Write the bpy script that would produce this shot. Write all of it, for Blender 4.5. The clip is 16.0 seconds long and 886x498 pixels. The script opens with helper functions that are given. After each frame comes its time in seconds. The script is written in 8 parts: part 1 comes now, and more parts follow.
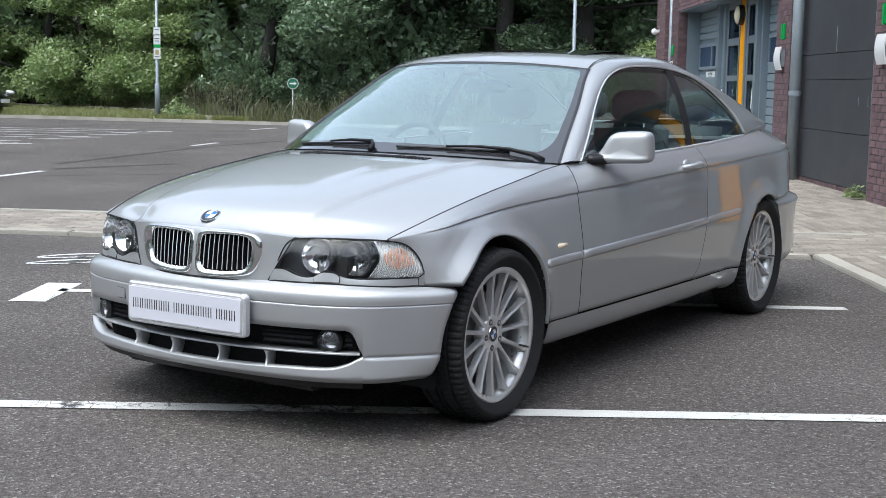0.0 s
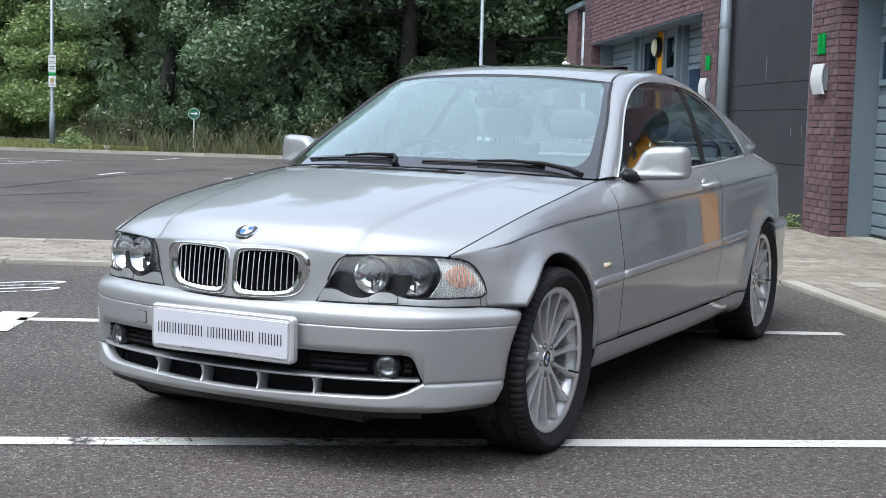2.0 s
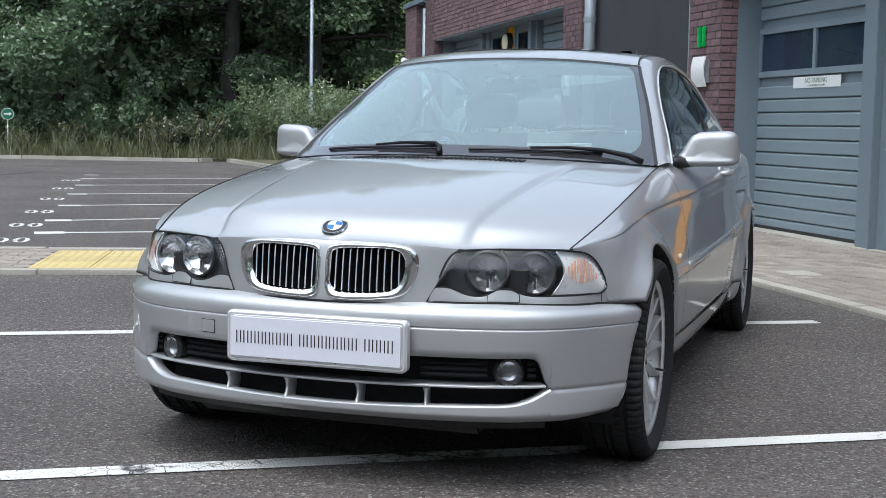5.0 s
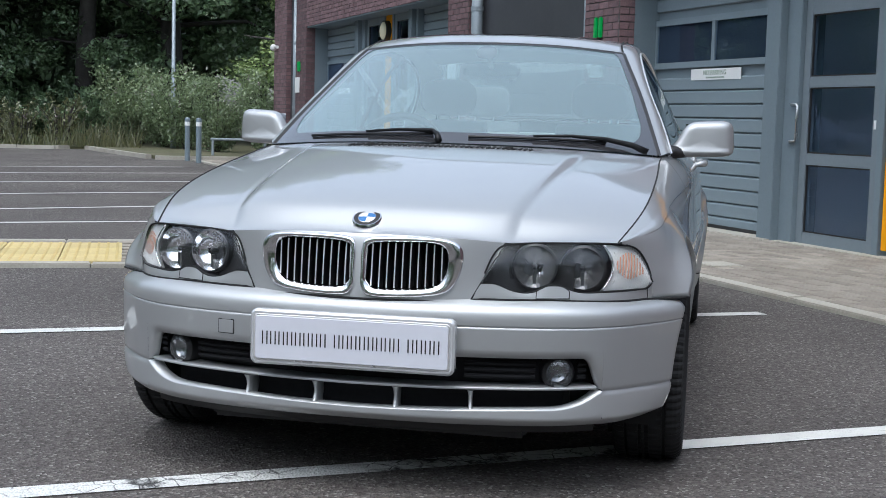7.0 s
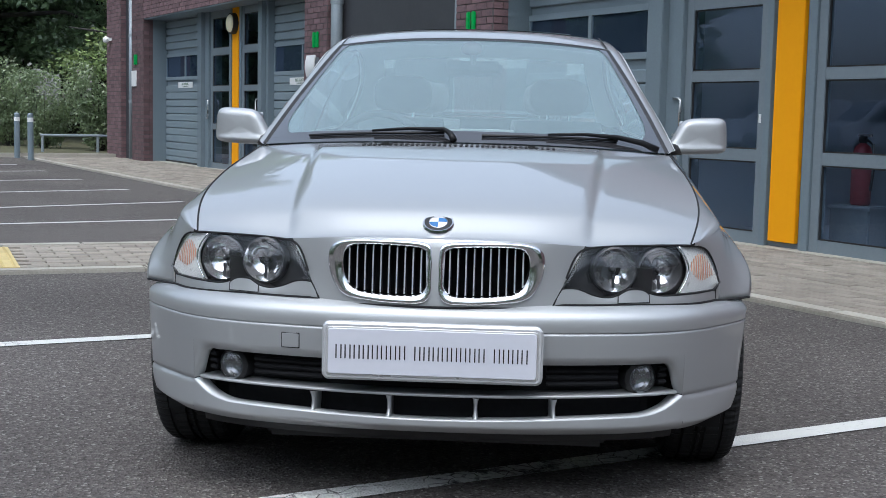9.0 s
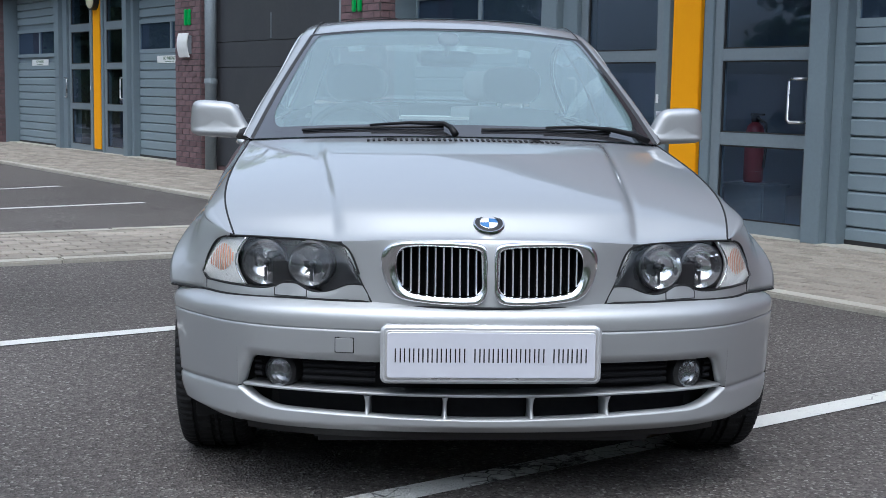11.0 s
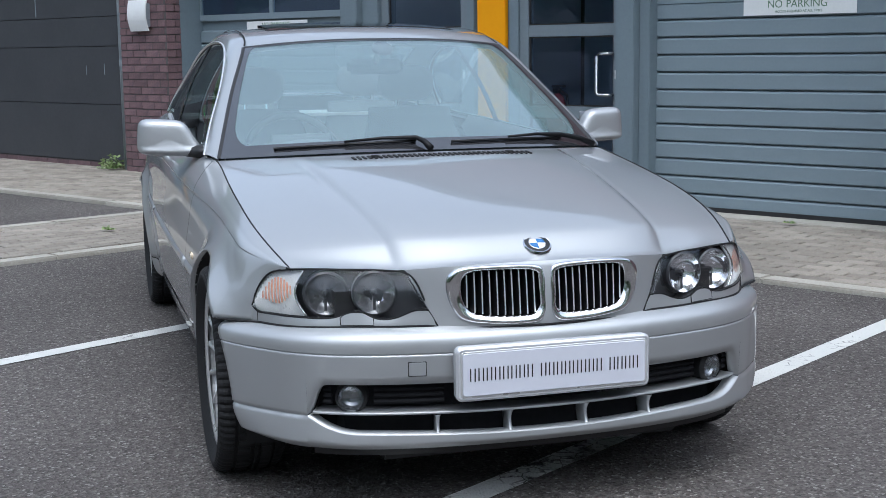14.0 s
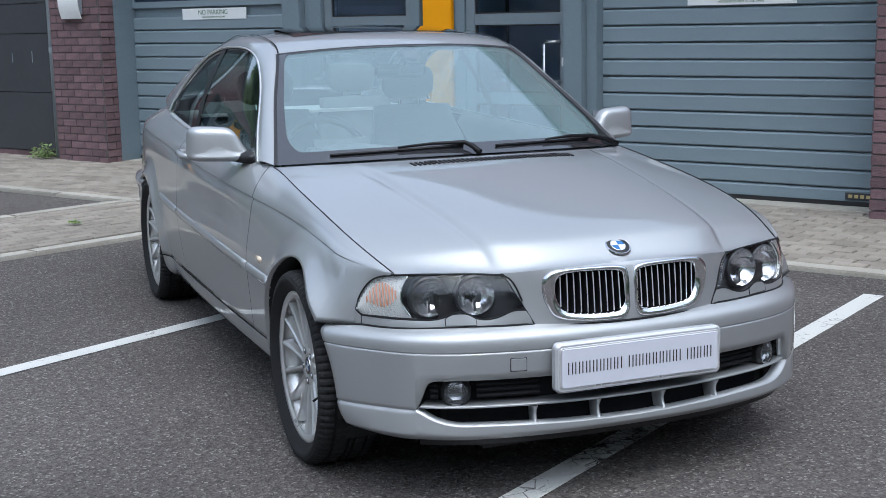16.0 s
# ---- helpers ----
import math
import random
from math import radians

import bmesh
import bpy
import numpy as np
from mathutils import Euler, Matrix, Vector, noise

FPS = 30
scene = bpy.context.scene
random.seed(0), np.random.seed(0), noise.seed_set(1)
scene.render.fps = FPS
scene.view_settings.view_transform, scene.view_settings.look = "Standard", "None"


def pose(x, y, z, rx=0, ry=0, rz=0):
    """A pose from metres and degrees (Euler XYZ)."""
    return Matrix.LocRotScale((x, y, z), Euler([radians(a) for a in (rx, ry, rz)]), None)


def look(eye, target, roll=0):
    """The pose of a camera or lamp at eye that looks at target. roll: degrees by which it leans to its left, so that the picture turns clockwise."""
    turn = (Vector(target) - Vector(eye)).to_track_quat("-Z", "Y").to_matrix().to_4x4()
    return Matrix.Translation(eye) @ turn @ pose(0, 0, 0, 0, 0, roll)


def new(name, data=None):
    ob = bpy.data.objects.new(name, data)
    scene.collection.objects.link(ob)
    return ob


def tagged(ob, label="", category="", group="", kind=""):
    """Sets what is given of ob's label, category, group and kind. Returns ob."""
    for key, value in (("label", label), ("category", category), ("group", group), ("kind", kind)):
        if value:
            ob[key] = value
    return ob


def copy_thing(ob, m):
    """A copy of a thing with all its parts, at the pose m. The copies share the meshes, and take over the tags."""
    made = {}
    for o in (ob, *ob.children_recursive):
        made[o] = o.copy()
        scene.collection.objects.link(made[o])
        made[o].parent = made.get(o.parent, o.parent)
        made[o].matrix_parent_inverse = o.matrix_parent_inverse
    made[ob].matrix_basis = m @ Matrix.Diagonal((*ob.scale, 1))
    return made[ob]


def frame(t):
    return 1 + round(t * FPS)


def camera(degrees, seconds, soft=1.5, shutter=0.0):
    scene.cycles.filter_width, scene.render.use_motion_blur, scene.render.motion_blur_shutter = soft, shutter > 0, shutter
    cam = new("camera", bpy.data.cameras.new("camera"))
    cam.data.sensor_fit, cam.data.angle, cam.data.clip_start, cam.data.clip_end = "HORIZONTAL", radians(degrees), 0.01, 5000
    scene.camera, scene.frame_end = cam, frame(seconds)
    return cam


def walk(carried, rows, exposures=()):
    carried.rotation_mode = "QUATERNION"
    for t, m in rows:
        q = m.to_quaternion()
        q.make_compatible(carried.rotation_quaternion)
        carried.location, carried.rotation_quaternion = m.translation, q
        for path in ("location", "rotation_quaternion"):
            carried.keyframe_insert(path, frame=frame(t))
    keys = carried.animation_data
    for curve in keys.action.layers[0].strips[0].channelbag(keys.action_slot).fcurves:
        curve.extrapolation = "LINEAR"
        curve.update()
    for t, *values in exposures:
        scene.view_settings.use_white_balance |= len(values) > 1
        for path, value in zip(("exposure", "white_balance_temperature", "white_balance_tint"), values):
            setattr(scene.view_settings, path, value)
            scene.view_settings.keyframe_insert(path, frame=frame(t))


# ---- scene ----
cam = camera(37.80, 16.0, soft=0.8)
ROWS = [
    (0.0, 3.064, -3.915, 1.183, 82.77, -0.95, 32.70),
    (0.5, 2.920, -3.898, 1.173, 83.13, -1.16, 31.48),
    (1.0, 2.750, -3.883, 1.139, 83.58, -1.37, 30.20),
    (1.5, 2.582, -3.921, 1.118, 83.99, -1.62, 28.87),
    (2.0, 2.428, -3.927, 1.080, 84.41, -1.44, 27.66),
    (2.5, 2.266, -3.905, 1.049, 84.70, -1.16, 26.41),
    (3.0, 2.109, -3.893, 1.015, 84.85, -0.75, 25.06),
    (3.5, 1.929, -3.917, 1.007, 84.84, -0.53, 23.59),
    (4.0, 1.762, -3.963, 1.011, 84.77, -0.55, 21.98),
    (6.5, 1.037, -3.926, 1.000, 84.32, -1.53, 13.83),
    (7.0, 0.898, -3.888, 0.989, 84.27, -1.54, 12.04),
    (7.5, 0.753, -3.819, 0.976, 84.28, -1.61, 10.17),
    (8.0, 0.588, -3.784, 0.976, 84.29, -1.69, 8.18),
    (8.5, 0.385, -3.847, 0.986, 84.26, -1.56, 5.97),
    (9.0, 0.217, -3.848, 0.992, 84.16, -1.29, 3.70),
    (11.5, -0.437, -3.813, 1.062, 82.89, -0.91, -5.47),
    (12.0, -0.561, -3.764, 1.079, 82.69, -0.76, -7.83),
    (12.5, -0.691, -3.739, 1.122, 82.46, -0.57, -10.27),
    (13.0, -0.881, -3.755, 1.157, 82.16, -0.23, -12.57),
    (13.5, -1.066, -3.812, 1.206, 81.71, 0.21, -14.64),
    (14.0, -1.201, -3.832, 1.244, 81.23, 0.73, -16.38),
    (14.5, -1.333, -3.817, 1.270, 80.82, 1.16, -17.98),
    (15.0, -1.464, -3.822, 1.309, 80.46, 1.34, -19.42),
    (15.5, -1.650, -3.844, 1.355, 80.12, 1.32, -20.62),
    (16.0, -1.844, -3.880, 1.386, 79.94, 1.12, -21.83),
]
walk(cam, [(t, pose(x, y, z, rx, ry, rz)) for t, x, y, z, rx, ry, rz in ROWS], exposures=[(0.0, 1.22, 6050, 6), (4.0, 1.13, 6000, 6), (9.0, 0.86, 5850, 6), (16.0, 0.86, 5700, 6)])

# ---- light: an overcast summer sky, soft high sun ----
world = bpy.data.worlds.new("overcast_sky")
scene.world = world
world.use_nodes = True
wn = world.node_tree
wn.nodes.clear()
w_sky = wn.nodes.new("ShaderNodeTexSky")
w_sky.sky_type = "NISHITA"
w_sky.sun_disc = False
SUN_EL, SUN_AZ = 65.0, 188.0
w_sky.sun_elevation, w_sky.sun_rotation = radians(SUN_EL), radians(SUN_AZ)
w_sky.air_density, w_sky.dust_density, w_sky.ozone_density = 1.0, 4.0, 1.0
w_hsv = wn.nodes.new("ShaderNodeHueSaturation")
w_hsv.inputs["Saturation"].default_value = 0.5
w_bg = wn.nodes.new("ShaderNodeBackground")
w_bg.inputs["Strength"].default_value = 0.15
w_out = wn.nodes.new("ShaderNodeOutputWorld")
# thin even cloud
w_tc, w_sep, w_map, w_mul = wn.nodes.new("ShaderNodeTexCoord"), wn.nodes.new("ShaderNodeSeparateXYZ"), wn.nodes.new("ShaderNodeMapRange"), wn.nodes.new("ShaderNodeVectorMath")
w_map.inputs["From Min"].default_value, w_map.inputs["From Max"].default_value = 0.0, 1.0
w_map.inputs["To Min"].default_value, w_map.inputs["To Max"].default_value = 1.14, 1.0
w_mul.operation = "SCALE"
wn.links.new(w_tc.outputs["Generated"], w_sep.inputs[0])
wn.links.new(w_sep.outputs["Z"], w_map.inputs["Value"])
wn.links.new(w_sky.outputs[0], w_hsv.inputs["Color"])
wn.links.new(w_hsv.outputs[0], w_mul.inputs[0])
wn.links.new(w_map.outputs[0], w_mul.inputs["Scale"])
wn.links.new(w_mul.outputs[0], w_bg.inputs["Color"])
wn.links.new(w_bg.outputs[0], w_out.inputs["Surface"])
sun_data = bpy.data.lights.new("sun", "SUN")
sun_data.energy, sun_data.angle, sun_data.color = 0.3, radians(75), (1.0, 0.98, 0.95)
sun = new("sun", sun_data)
az = radians(SUN_AZ)
sun_dir = Vector((math.sin(az) * math.cos(radians(SUN_EL)), math.cos(az) * math.cos(radians(SUN_EL)), math.sin(radians(SUN_EL))))
sun.matrix_world = look(sun_dir * 30, (0, 0, 0))

# ---- materials ----
def mat(name, c1, c2=None, rough=0.6, metal=0.0, scale=8.0, fine=60.0, bump=0.0, rough_var=0.08, coat=0.0, per_object=0.0, island=0.0, spec=0.5, ramp=(0.35, 0.65)):
    """A painted or natural surface: two colours mixed by a coarse and a fine noise, with roughness variation and relief."""
    m = bpy.data.materials.new(name)
    m.use_nodes = True
    nt = m.node_tree
    b = nt.nodes["Principled BSDF"]
    N, L = nt.nodes.new, nt.links.new
    tc = N("ShaderNodeTexCoord")
    n1, n2 = N("ShaderNodeTexNoise"), N("ShaderNodeTexNoise")
    n1.inputs["Scale"].default_value, n2.inputs["Scale"].default_value = scale, fine
    n1.inputs["Detail"].default_value, n2.inputs["Detail"].default_value = 4, 3
    L(tc.outputs["Object"], n1.inputs["Vector"]), L(tc.outputs["Object"], n2.inputs["Vector"])
    add = N("ShaderNodeMath")
    add.operation = "MULTIPLY_ADD"
    add.inputs[1].default_value = 0.45
    L(n2.outputs["Fac"], add.inputs[0])
    half = N("ShaderNodeMath")
    half.operation = "MULTIPLY"
    half.inputs[1].default_value = 0.55
    L(n1.outputs["Fac"], half.inputs[0])
    L(half.outputs[0], add.inputs[2])
    rmp = N("ShaderNodeValToRGB")
    rmp.color_ramp.elements[0].position, rmp.color_ramp.elements[1].position = ramp
    c2 = c2 or tuple(min(1, v * 0.82) for v in c1)
    rmp.color_ramp.elements[0].color, rmp.color_ramp.elements[1].color = (*c1, 1), (*c2, 1)
    L(add.outputs[0], rmp.inputs["Fac"])
    col = rmp.outputs["Color"]
    for amount, kind in ((per_object, "obj"), (island, "isl")):
        if amount:
            src = N("ShaderNodeObjectInfo").outputs["Random"] if kind == "obj" else N("ShaderNodeNewGeometry").outputs["Random Per Island"]
            mr = N("ShaderNodeMapRange")
            mr.inputs["To Min"].default_value, mr.inputs["To Max"].default_value = 1 - amount, 1 + amount
            L(src, mr.inputs["Value"])
            hs = N("ShaderNodeHueSaturation")
            L(mr.outputs[0], hs.inputs["Value"])
            L(col, hs.inputs["Color"])
            col = hs.outputs[0]
    L(col, b.inputs["Base Color"])
    rr = N("ShaderNodeMapRange")
    rr.inputs["To Min"].default_value, rr.inputs["To Max"].default_value = max(0.02, rough - rough_var), min(1, rough + rough_var)
    L(n1.outputs["Fac"], rr.inputs["Value"])
    L(rr.outputs[0], b.inputs["Roughness"])
    b.inputs["Metallic"].default_value = metal
    b.inputs["Coat Weight"].default_value = coat
    b.inputs["Coat Roughness"].default_value = 0.03
    b.inputs["Specular IOR Level"].default_value = spec
    if bump:
        bp = N("ShaderNodeBump")
        bp.inputs["Strength"].default_value = bump
        bp.inputs["Distance"].default_value = 0.01
        L(n2.outputs["Fac"], bp.inputs["Height"])
        L(bp.outputs[0], b.inputs["Normal"])
    return m


def glass_mat(name, tint=(1, 1, 1), rough=0.0, reflect=0.09, clear=0.9, haze_film=0.0, coating=(0.95, 0.98, 1)):
    """Thin sheet glass: looks through, tinted, with a mirror reflection that grows at grazing angles."""
    m = bpy.data.materials.new(name)
    m.use_nodes = True
    nt = m.node_tree
    nt.nodes.clear()
    N, L = nt.nodes.new, nt.links.new
    tr, gl, mx, fr, out = N("ShaderNodeBsdfTransparent"), N("ShaderNodeBsdfGlossy"), N("ShaderNodeMixShader"), N("ShaderNodeMath"), N("ShaderNodeOutputMaterial")
    lw, pw = N("ShaderNodeLayerWeight"), N("ShaderNodeMath")
    f0 = ((0.5 + reflect) / (2.5 + reflect)) ** 2
    tr.inputs["Color"].default_value = (*[v * clear for v in tint], 1)
    gl.inputs["Roughness"].default_value = rough
    gl.inputs["Color"].default_value = (*coating, 1)
    lw.inputs["Blend"].default_value = 0.5
    pw.operation, pw.inputs[1].default_value = "POWER", 4.0
    fr.operation, fr.inputs[1].default_value, fr.inputs[2].default_value = "MULTIPLY_ADD", 1 - f0, f0
    L(lw.outputs["Facing"], pw.inputs[0])
    L(pw.outputs[0], fr.inputs[0])
    L(fr.outputs[0], mx.inputs[0])
    L(tr.outputs[0], mx.inputs[1])
    L(gl.outputs[0], mx.inputs[2])
    if haze_film:
        # a thin dust film whose teal also paints the glass's milky reflection
        df, mf = N("ShaderNodeBsdfDiffuse"), N("ShaderNodeMixShader")
        df.inputs["Color"].default_value = (0.55, 0.78, 0.8, 1)
        mf.inputs[0].default_value = haze_film
        L(mx.outputs[0], mf.inputs[1])
        L(df.outputs[0], mf.inputs[2])
        L(mf.outputs[0], out.inputs["Surface"])
    else:
        L(mx.outputs[0], out.inputs["Surface"])
    return m


def asphalt_mat(name, dark, light, stone):
    m = bpy.data.materials.new(name)
    m.use_nodes = True
    nt = m.node_tree
    b = nt.nodes["Principled BSDF"]
    N, L = nt.nodes.new, nt.links.new
    tc = N("ShaderNodeTexCoord")
    vor, big, mid = N("ShaderNodeTexVoronoi"), N("ShaderNodeTexNoise"), N("ShaderNodeTexNoise")
    vor.inputs["Scale"].default_value = 125
    big.inputs["Scale"].default_value, big.inputs["Detail"].default_value = 0.55, 5
    mid.inputs["Scale"].default_value, mid.inputs["Detail"].default_value = 38, 5
    for n in (vor, big, mid):
        L(tc.outputs["Object"], n.inputs["Vector"])
    r1 = N("ShaderNodeValToRGB")
    r1.color_ramp.elements[0].position, r1.color_ramp.elements[1].position = 0.3, 0.72
    r1.color_ramp.elements[0].color, r1.color_ramp.elements[1].color = (*dark, 1), (*light, 1)
    L(mid.outputs["Fac"], r1.inputs["Fac"])
    # pale stones: a few of the cells
    sep = N("ShaderNodeSeparateColor")
    L(vor.outputs["Color"], sep.inputs[0])
    gt = N("ShaderNodeMapRange")
    gt.inputs["From Min"].default_value, gt.inputs["From Max"].default_value = 0.89, 1.0
    L(sep.outputs[0], gt.inputs["Value"])
    mx = N("ShaderNodeMix")
    mx.data_type = "RGBA"
    mx.inputs["B"].default_value = (*stone, 1)
    L(gt.outputs[0], mx.inputs["Factor"])
    # every chipping has its own shade
    own = N("ShaderNodeMapRange")
    own.inputs["To Min"].default_value, own.inputs["To Max"].default_value = 0.62, 1.38
    L(sep.outputs[1], own.inputs["Value"])
    chip = N("ShaderNodeHueSaturation")
    L(own.outputs[0], chip.inputs["Value"])
    L(r1.outputs[0], chip.inputs["Color"])
    L(chip.outputs[0], mx.inputs["A"])
    # broad patches of wear
    mr = N("ShaderNodeMapRange")
    mr.inputs["From Min"].default_value, mr.inputs["From Max"].default_value = 0.3, 0.7
    mr.inputs["To Min"].default_value, mr.inputs["To Max"].default_value = 0.78, 1.22
    L(big.outputs["Fac"], mr.inputs["Value"])
    hs = N("ShaderNodeHueSaturation")
    L(mr.outputs[0], hs.inputs["Value"])
    L(mx.outputs["Result"], hs.inputs["Color"])
    L(hs.outputs[0], b.inputs["Base Color"])
    b.inputs["Roughness"].default_value = 0.88
    b.inputs["Specular IOR Level"].default_value = 0.3
    bp = N("ShaderNodeBump")
    bp.inputs["Strength"].default_value, bp.inputs["Distance"].default_value = 1.0, 0.006
    ad = N("ShaderNodeMath")
    L(vor.outputs["Distance"], ad.inputs[0])
    L(mid.outputs["Fac"], ad.inputs[1])
    L(ad.outputs[0], bp.inputs["Height"])
    L(bp.outputs[0], b.inputs["Normal"])
    return m


def worn_paint(name, paint, under, cover=0.55):
    """Road marking paint, cracked and rubbed so that the asphalt shows."""
    m = asphalt_mat(name, under, tuple(v * 1.7 for v in under), (0.3, 0.3, 0.3))
    nt = m.node_tree
    b = nt.nodes["Principled BSDF"]
    N, L = nt.nodes.new, nt.links.new
    old = b.inputs["Base Color"].links[0].from_socket
    tc, ns, vo = N("ShaderNodeTexCoord"), N("ShaderNodeTexNoise"), N("ShaderNodeTexVoronoi")
    ns.inputs["Scale"].default_value, ns.inputs["Detail"].default_value, ns.inputs["Roughness"].default_value = 2.2, 12, 0.72
    vo.feature, vo.inputs["Scale"].default_value = "DISTANCE_TO_EDGE", 16
    L(tc.outputs["Object"], ns.inputs["Vector"]), L(tc.outputs["Object"], vo.inputs["Vector"])
    cr = N("ShaderNodeMapRange")
    cr.inputs["From Min"].default_value, cr.inputs["From Max"].default_value = 0.01, 0.04
    L(vo.outputs["Distance"], cr.inputs["Value"])
    th = N("ShaderNodeMapRange")
    th.inputs["From Min"].default_value, th.inputs["From Max"].default_value = cover, cover + 0.05
    th.inputs["To Min"].default_value, th.inputs["To Max"].default_value = 1, 0
    L(ns.outputs["Fac"], th.inputs["Value"])
    # cracks only where the paint is tired
    tired = N("ShaderNodeMapRange")
    tired.inputs["From Min"].default_value, tired.inputs["From Max"].default_value = cover - 0.1, cover
    L(ns.outputs["Fac"], tired.inputs["Value"])
    inv = N("ShaderNodeMath")
    inv.operation = "MULTIPLY_ADD"
    inv.inputs[1].default_value, inv.inputs[2].default_value = -1, 1
    L(tired.outputs[0], inv.inputs[0])
    mxc = N("ShaderNodeMath")
    mxc.operation = "MAXIMUM"
    L(cr.outputs[0], mxc.inputs[0]), L(inv.outputs[0], mxc.inputs[1])
    mul = N("ShaderNodeMath")
    mul.operation = "MULTIPLY"
    L(th.outputs[0], mul.inputs[0]), L(mxc.outputs[0], mul.inputs[1])
    mx = N("ShaderNodeMix")
    mx.data_type = "RGBA"
    mx.inputs["B"].default_value = (*paint, 1)
    L(mul.outputs[0], mx.inputs["Factor"])
    L(old, mx.inputs["A"])
    L(mx.outputs["Result"], b.inputs["Base Color"])
    return m


def leaf_mat(name, c1, c2):
    m = mat(name, c1, c2, rough=0.36, scale=0.7, fine=6, island=0.35, spec=1.0)
    nt = m.node_tree
    b = nt.nodes["Principled BSDF"]
    tl, mx = nt.nodes.new("ShaderNodeBsdfTranslucent"), nt.nodes.new("ShaderNodeMixShader")
    mx.inputs[0].default_value = 0.4
    nt.links.new(b.inputs["Base Color"].links[0].from_socket, tl.inputs["Color"])
    out = nt.nodes["Material Output"]
    nt.links.new(b.outputs[0], mx.inputs[1]), nt.links.new(tl.outputs[0], mx.inputs[2])
    nt.links.new(mx.outputs[0], out.inputs["Surface"])
    return m


M_ASPHALT = asphalt_mat("asphalt", (0.070, 0.062, 0.058), (0.130, 0.117, 0.110), (0.28, 0.27, 0.25))
M_LINE = worn_paint("marking_paint", (0.66, 0.66, 0.63), (0.05, 0.05, 0.05), 0.62)
M_LINE_OLD = worn_paint("worn_marking_paint", (0.72, 0.72, 0.7), (0.05, 0.05, 0.05), 0.545)
M_BLOCK = mat("concrete_block", (0.285, 0.255, 0.215), (0.185, 0.163, 0.138), 0.9, scale=2, fine=90, bump=0.3, per_object=0.16, island=0.2)
M_JOINT = mat("joint_sand", (0.055, 0.05, 0.042), (0.03, 0.028, 0.024), 0.95, scale=3, fine=120, bump=0.4)
M_KERB = mat("kerb_concrete", (0.42, 0.4, 0.35), (0.3, 0.28, 0.24), 0.9, scale=2, fine=70, bump=0.3, per_object=0.08)
M_TACTILE = mat("buff_tactile", (0.56, 0.45, 0.2), (0.45, 0.36, 0.17), 0.85, scale=3, fine=60, bump=0.2, per_object=0.08)
M_BRICK = mat("plum_brick", (0.16, 0.096, 0.1), (0.105, 0.068, 0.076), 0.85, scale=9, fine=70, bump=0.35, per_object=0.22, island=0.22)
M_MORTAR = mat("dark_mortar", (0.1, 0.09, 0.09), (0.07, 0.062, 0.062), 0.95, scale=20, fine=120, bump=0.3)
M_STEEL = mat("blue_grey_paint", (0.165, 0.21, 0.24), (0.148, 0.188, 0.218), 0.42, scale=1.5, fine=40, bump=0.02)
M_SHUTTER = mat("shutter_paint", (0.207, 0.258, 0.290), (0.186, 0.236, 0.267), 0.45, scale=1.2, fine=50, bump=0.03)
M_FRAME = mat("window_frame_paint", (0.175, 0.21, 0.236), (0.155, 0.188, 0.214), 0.4, scale=2, fine=40)
M_DARKPANEL = mat("anthracite_panel", (0.046, 0.048, 0.055), (0.037, 0.039, 0.045), 0.5, scale=1.5, fine=30, bump=0.03)
M_ORANGE = mat("orange_panel", (0.84, 0.355, 0.002), (0.82, 0.34, 0.002), 0.6, scale=1.5, fine=30, spec=0.12)
M_GALV = mat("galvanised_pipe", (0.3, 0.34, 0.37), (0.24, 0.28, 0.31), 0.45, metal=0.3, scale=4, fine=50)
M_WHITE = mat("white_plastic", (0.75, 0.76, 0.76), (0.68, 0.69, 0.69), 0.45, scale=3)
M_GREEN = mat("green_sign", (0.01, 0.36, 0.07), (0.01, 0.3, 0.06), 0.4, scale=3)
M_SIGNWHITE = mat("sign_white", (0.78, 0.79, 0.78), (0.7, 0.72, 0.72), 0.4, scale=2)
M_CHROMEHANDLE = mat("brushed_steel", (0.6, 0.6, 0.6), (0.5, 0.5, 0.5), 0.28, metal=1.0, scale=6)
# shade of the unlit rooms, put into a near-black colour
M_ROOMSHADE = mat("painted_room_shade", (0.05, 0.06, 0.075), (0.035, 0.043, 0.055), 0.9, scale=1)
M_ROOMWALL = mat("room_plaster", (0.66, 0.69, 0.72), (0.58, 0.61, 0.64), 0.9, scale=1)
M_BLACK = mat("black_plastic", (0.012, 0.012, 0.013), (0.018, 0.018, 0.019), 0.5, scale=20, fine=200, bump=0.05)
M_BARK = mat("bark", (0.05, 0.045, 0.042), (0.03, 0.027, 0.026), 0.9, scale=5, fine=40, bump=0.6)
M_LEAF_A = leaf_mat("leaf_oak", (0.195, 0.275, 0.145), (0.12, 0.195, 0.105))
M_LEAF_B = leaf_mat("leaf_hazel", (0.31, 0.39, 0.155), (0.19, 0.285, 0.105))
M_LEAF_C = leaf_mat("leaf_shrub", (0.095, 0.14, 0.08), (0.055, 0.095, 0.05))
M_GRASS = leaf_mat("verge_grass", (0.27, 0.28, 0.1), (0.18, 0.21, 0.07))
M_STRAW = leaf_mat("dry_grass", (0.18, 0.175, 0.09), (0.10, 0.125, 0.05))
M_FLOWER = leaf_mat("pale_flower", (0.55, 0.45, 0.48), (0.4, 0.3, 0.38))
M_SOIL = mat("woodland_soil", (0.11, 0.10, 0.06), (0.07, 0.075, 0.035), 0.95, scale=1.5, fine=20, bump=0.5)
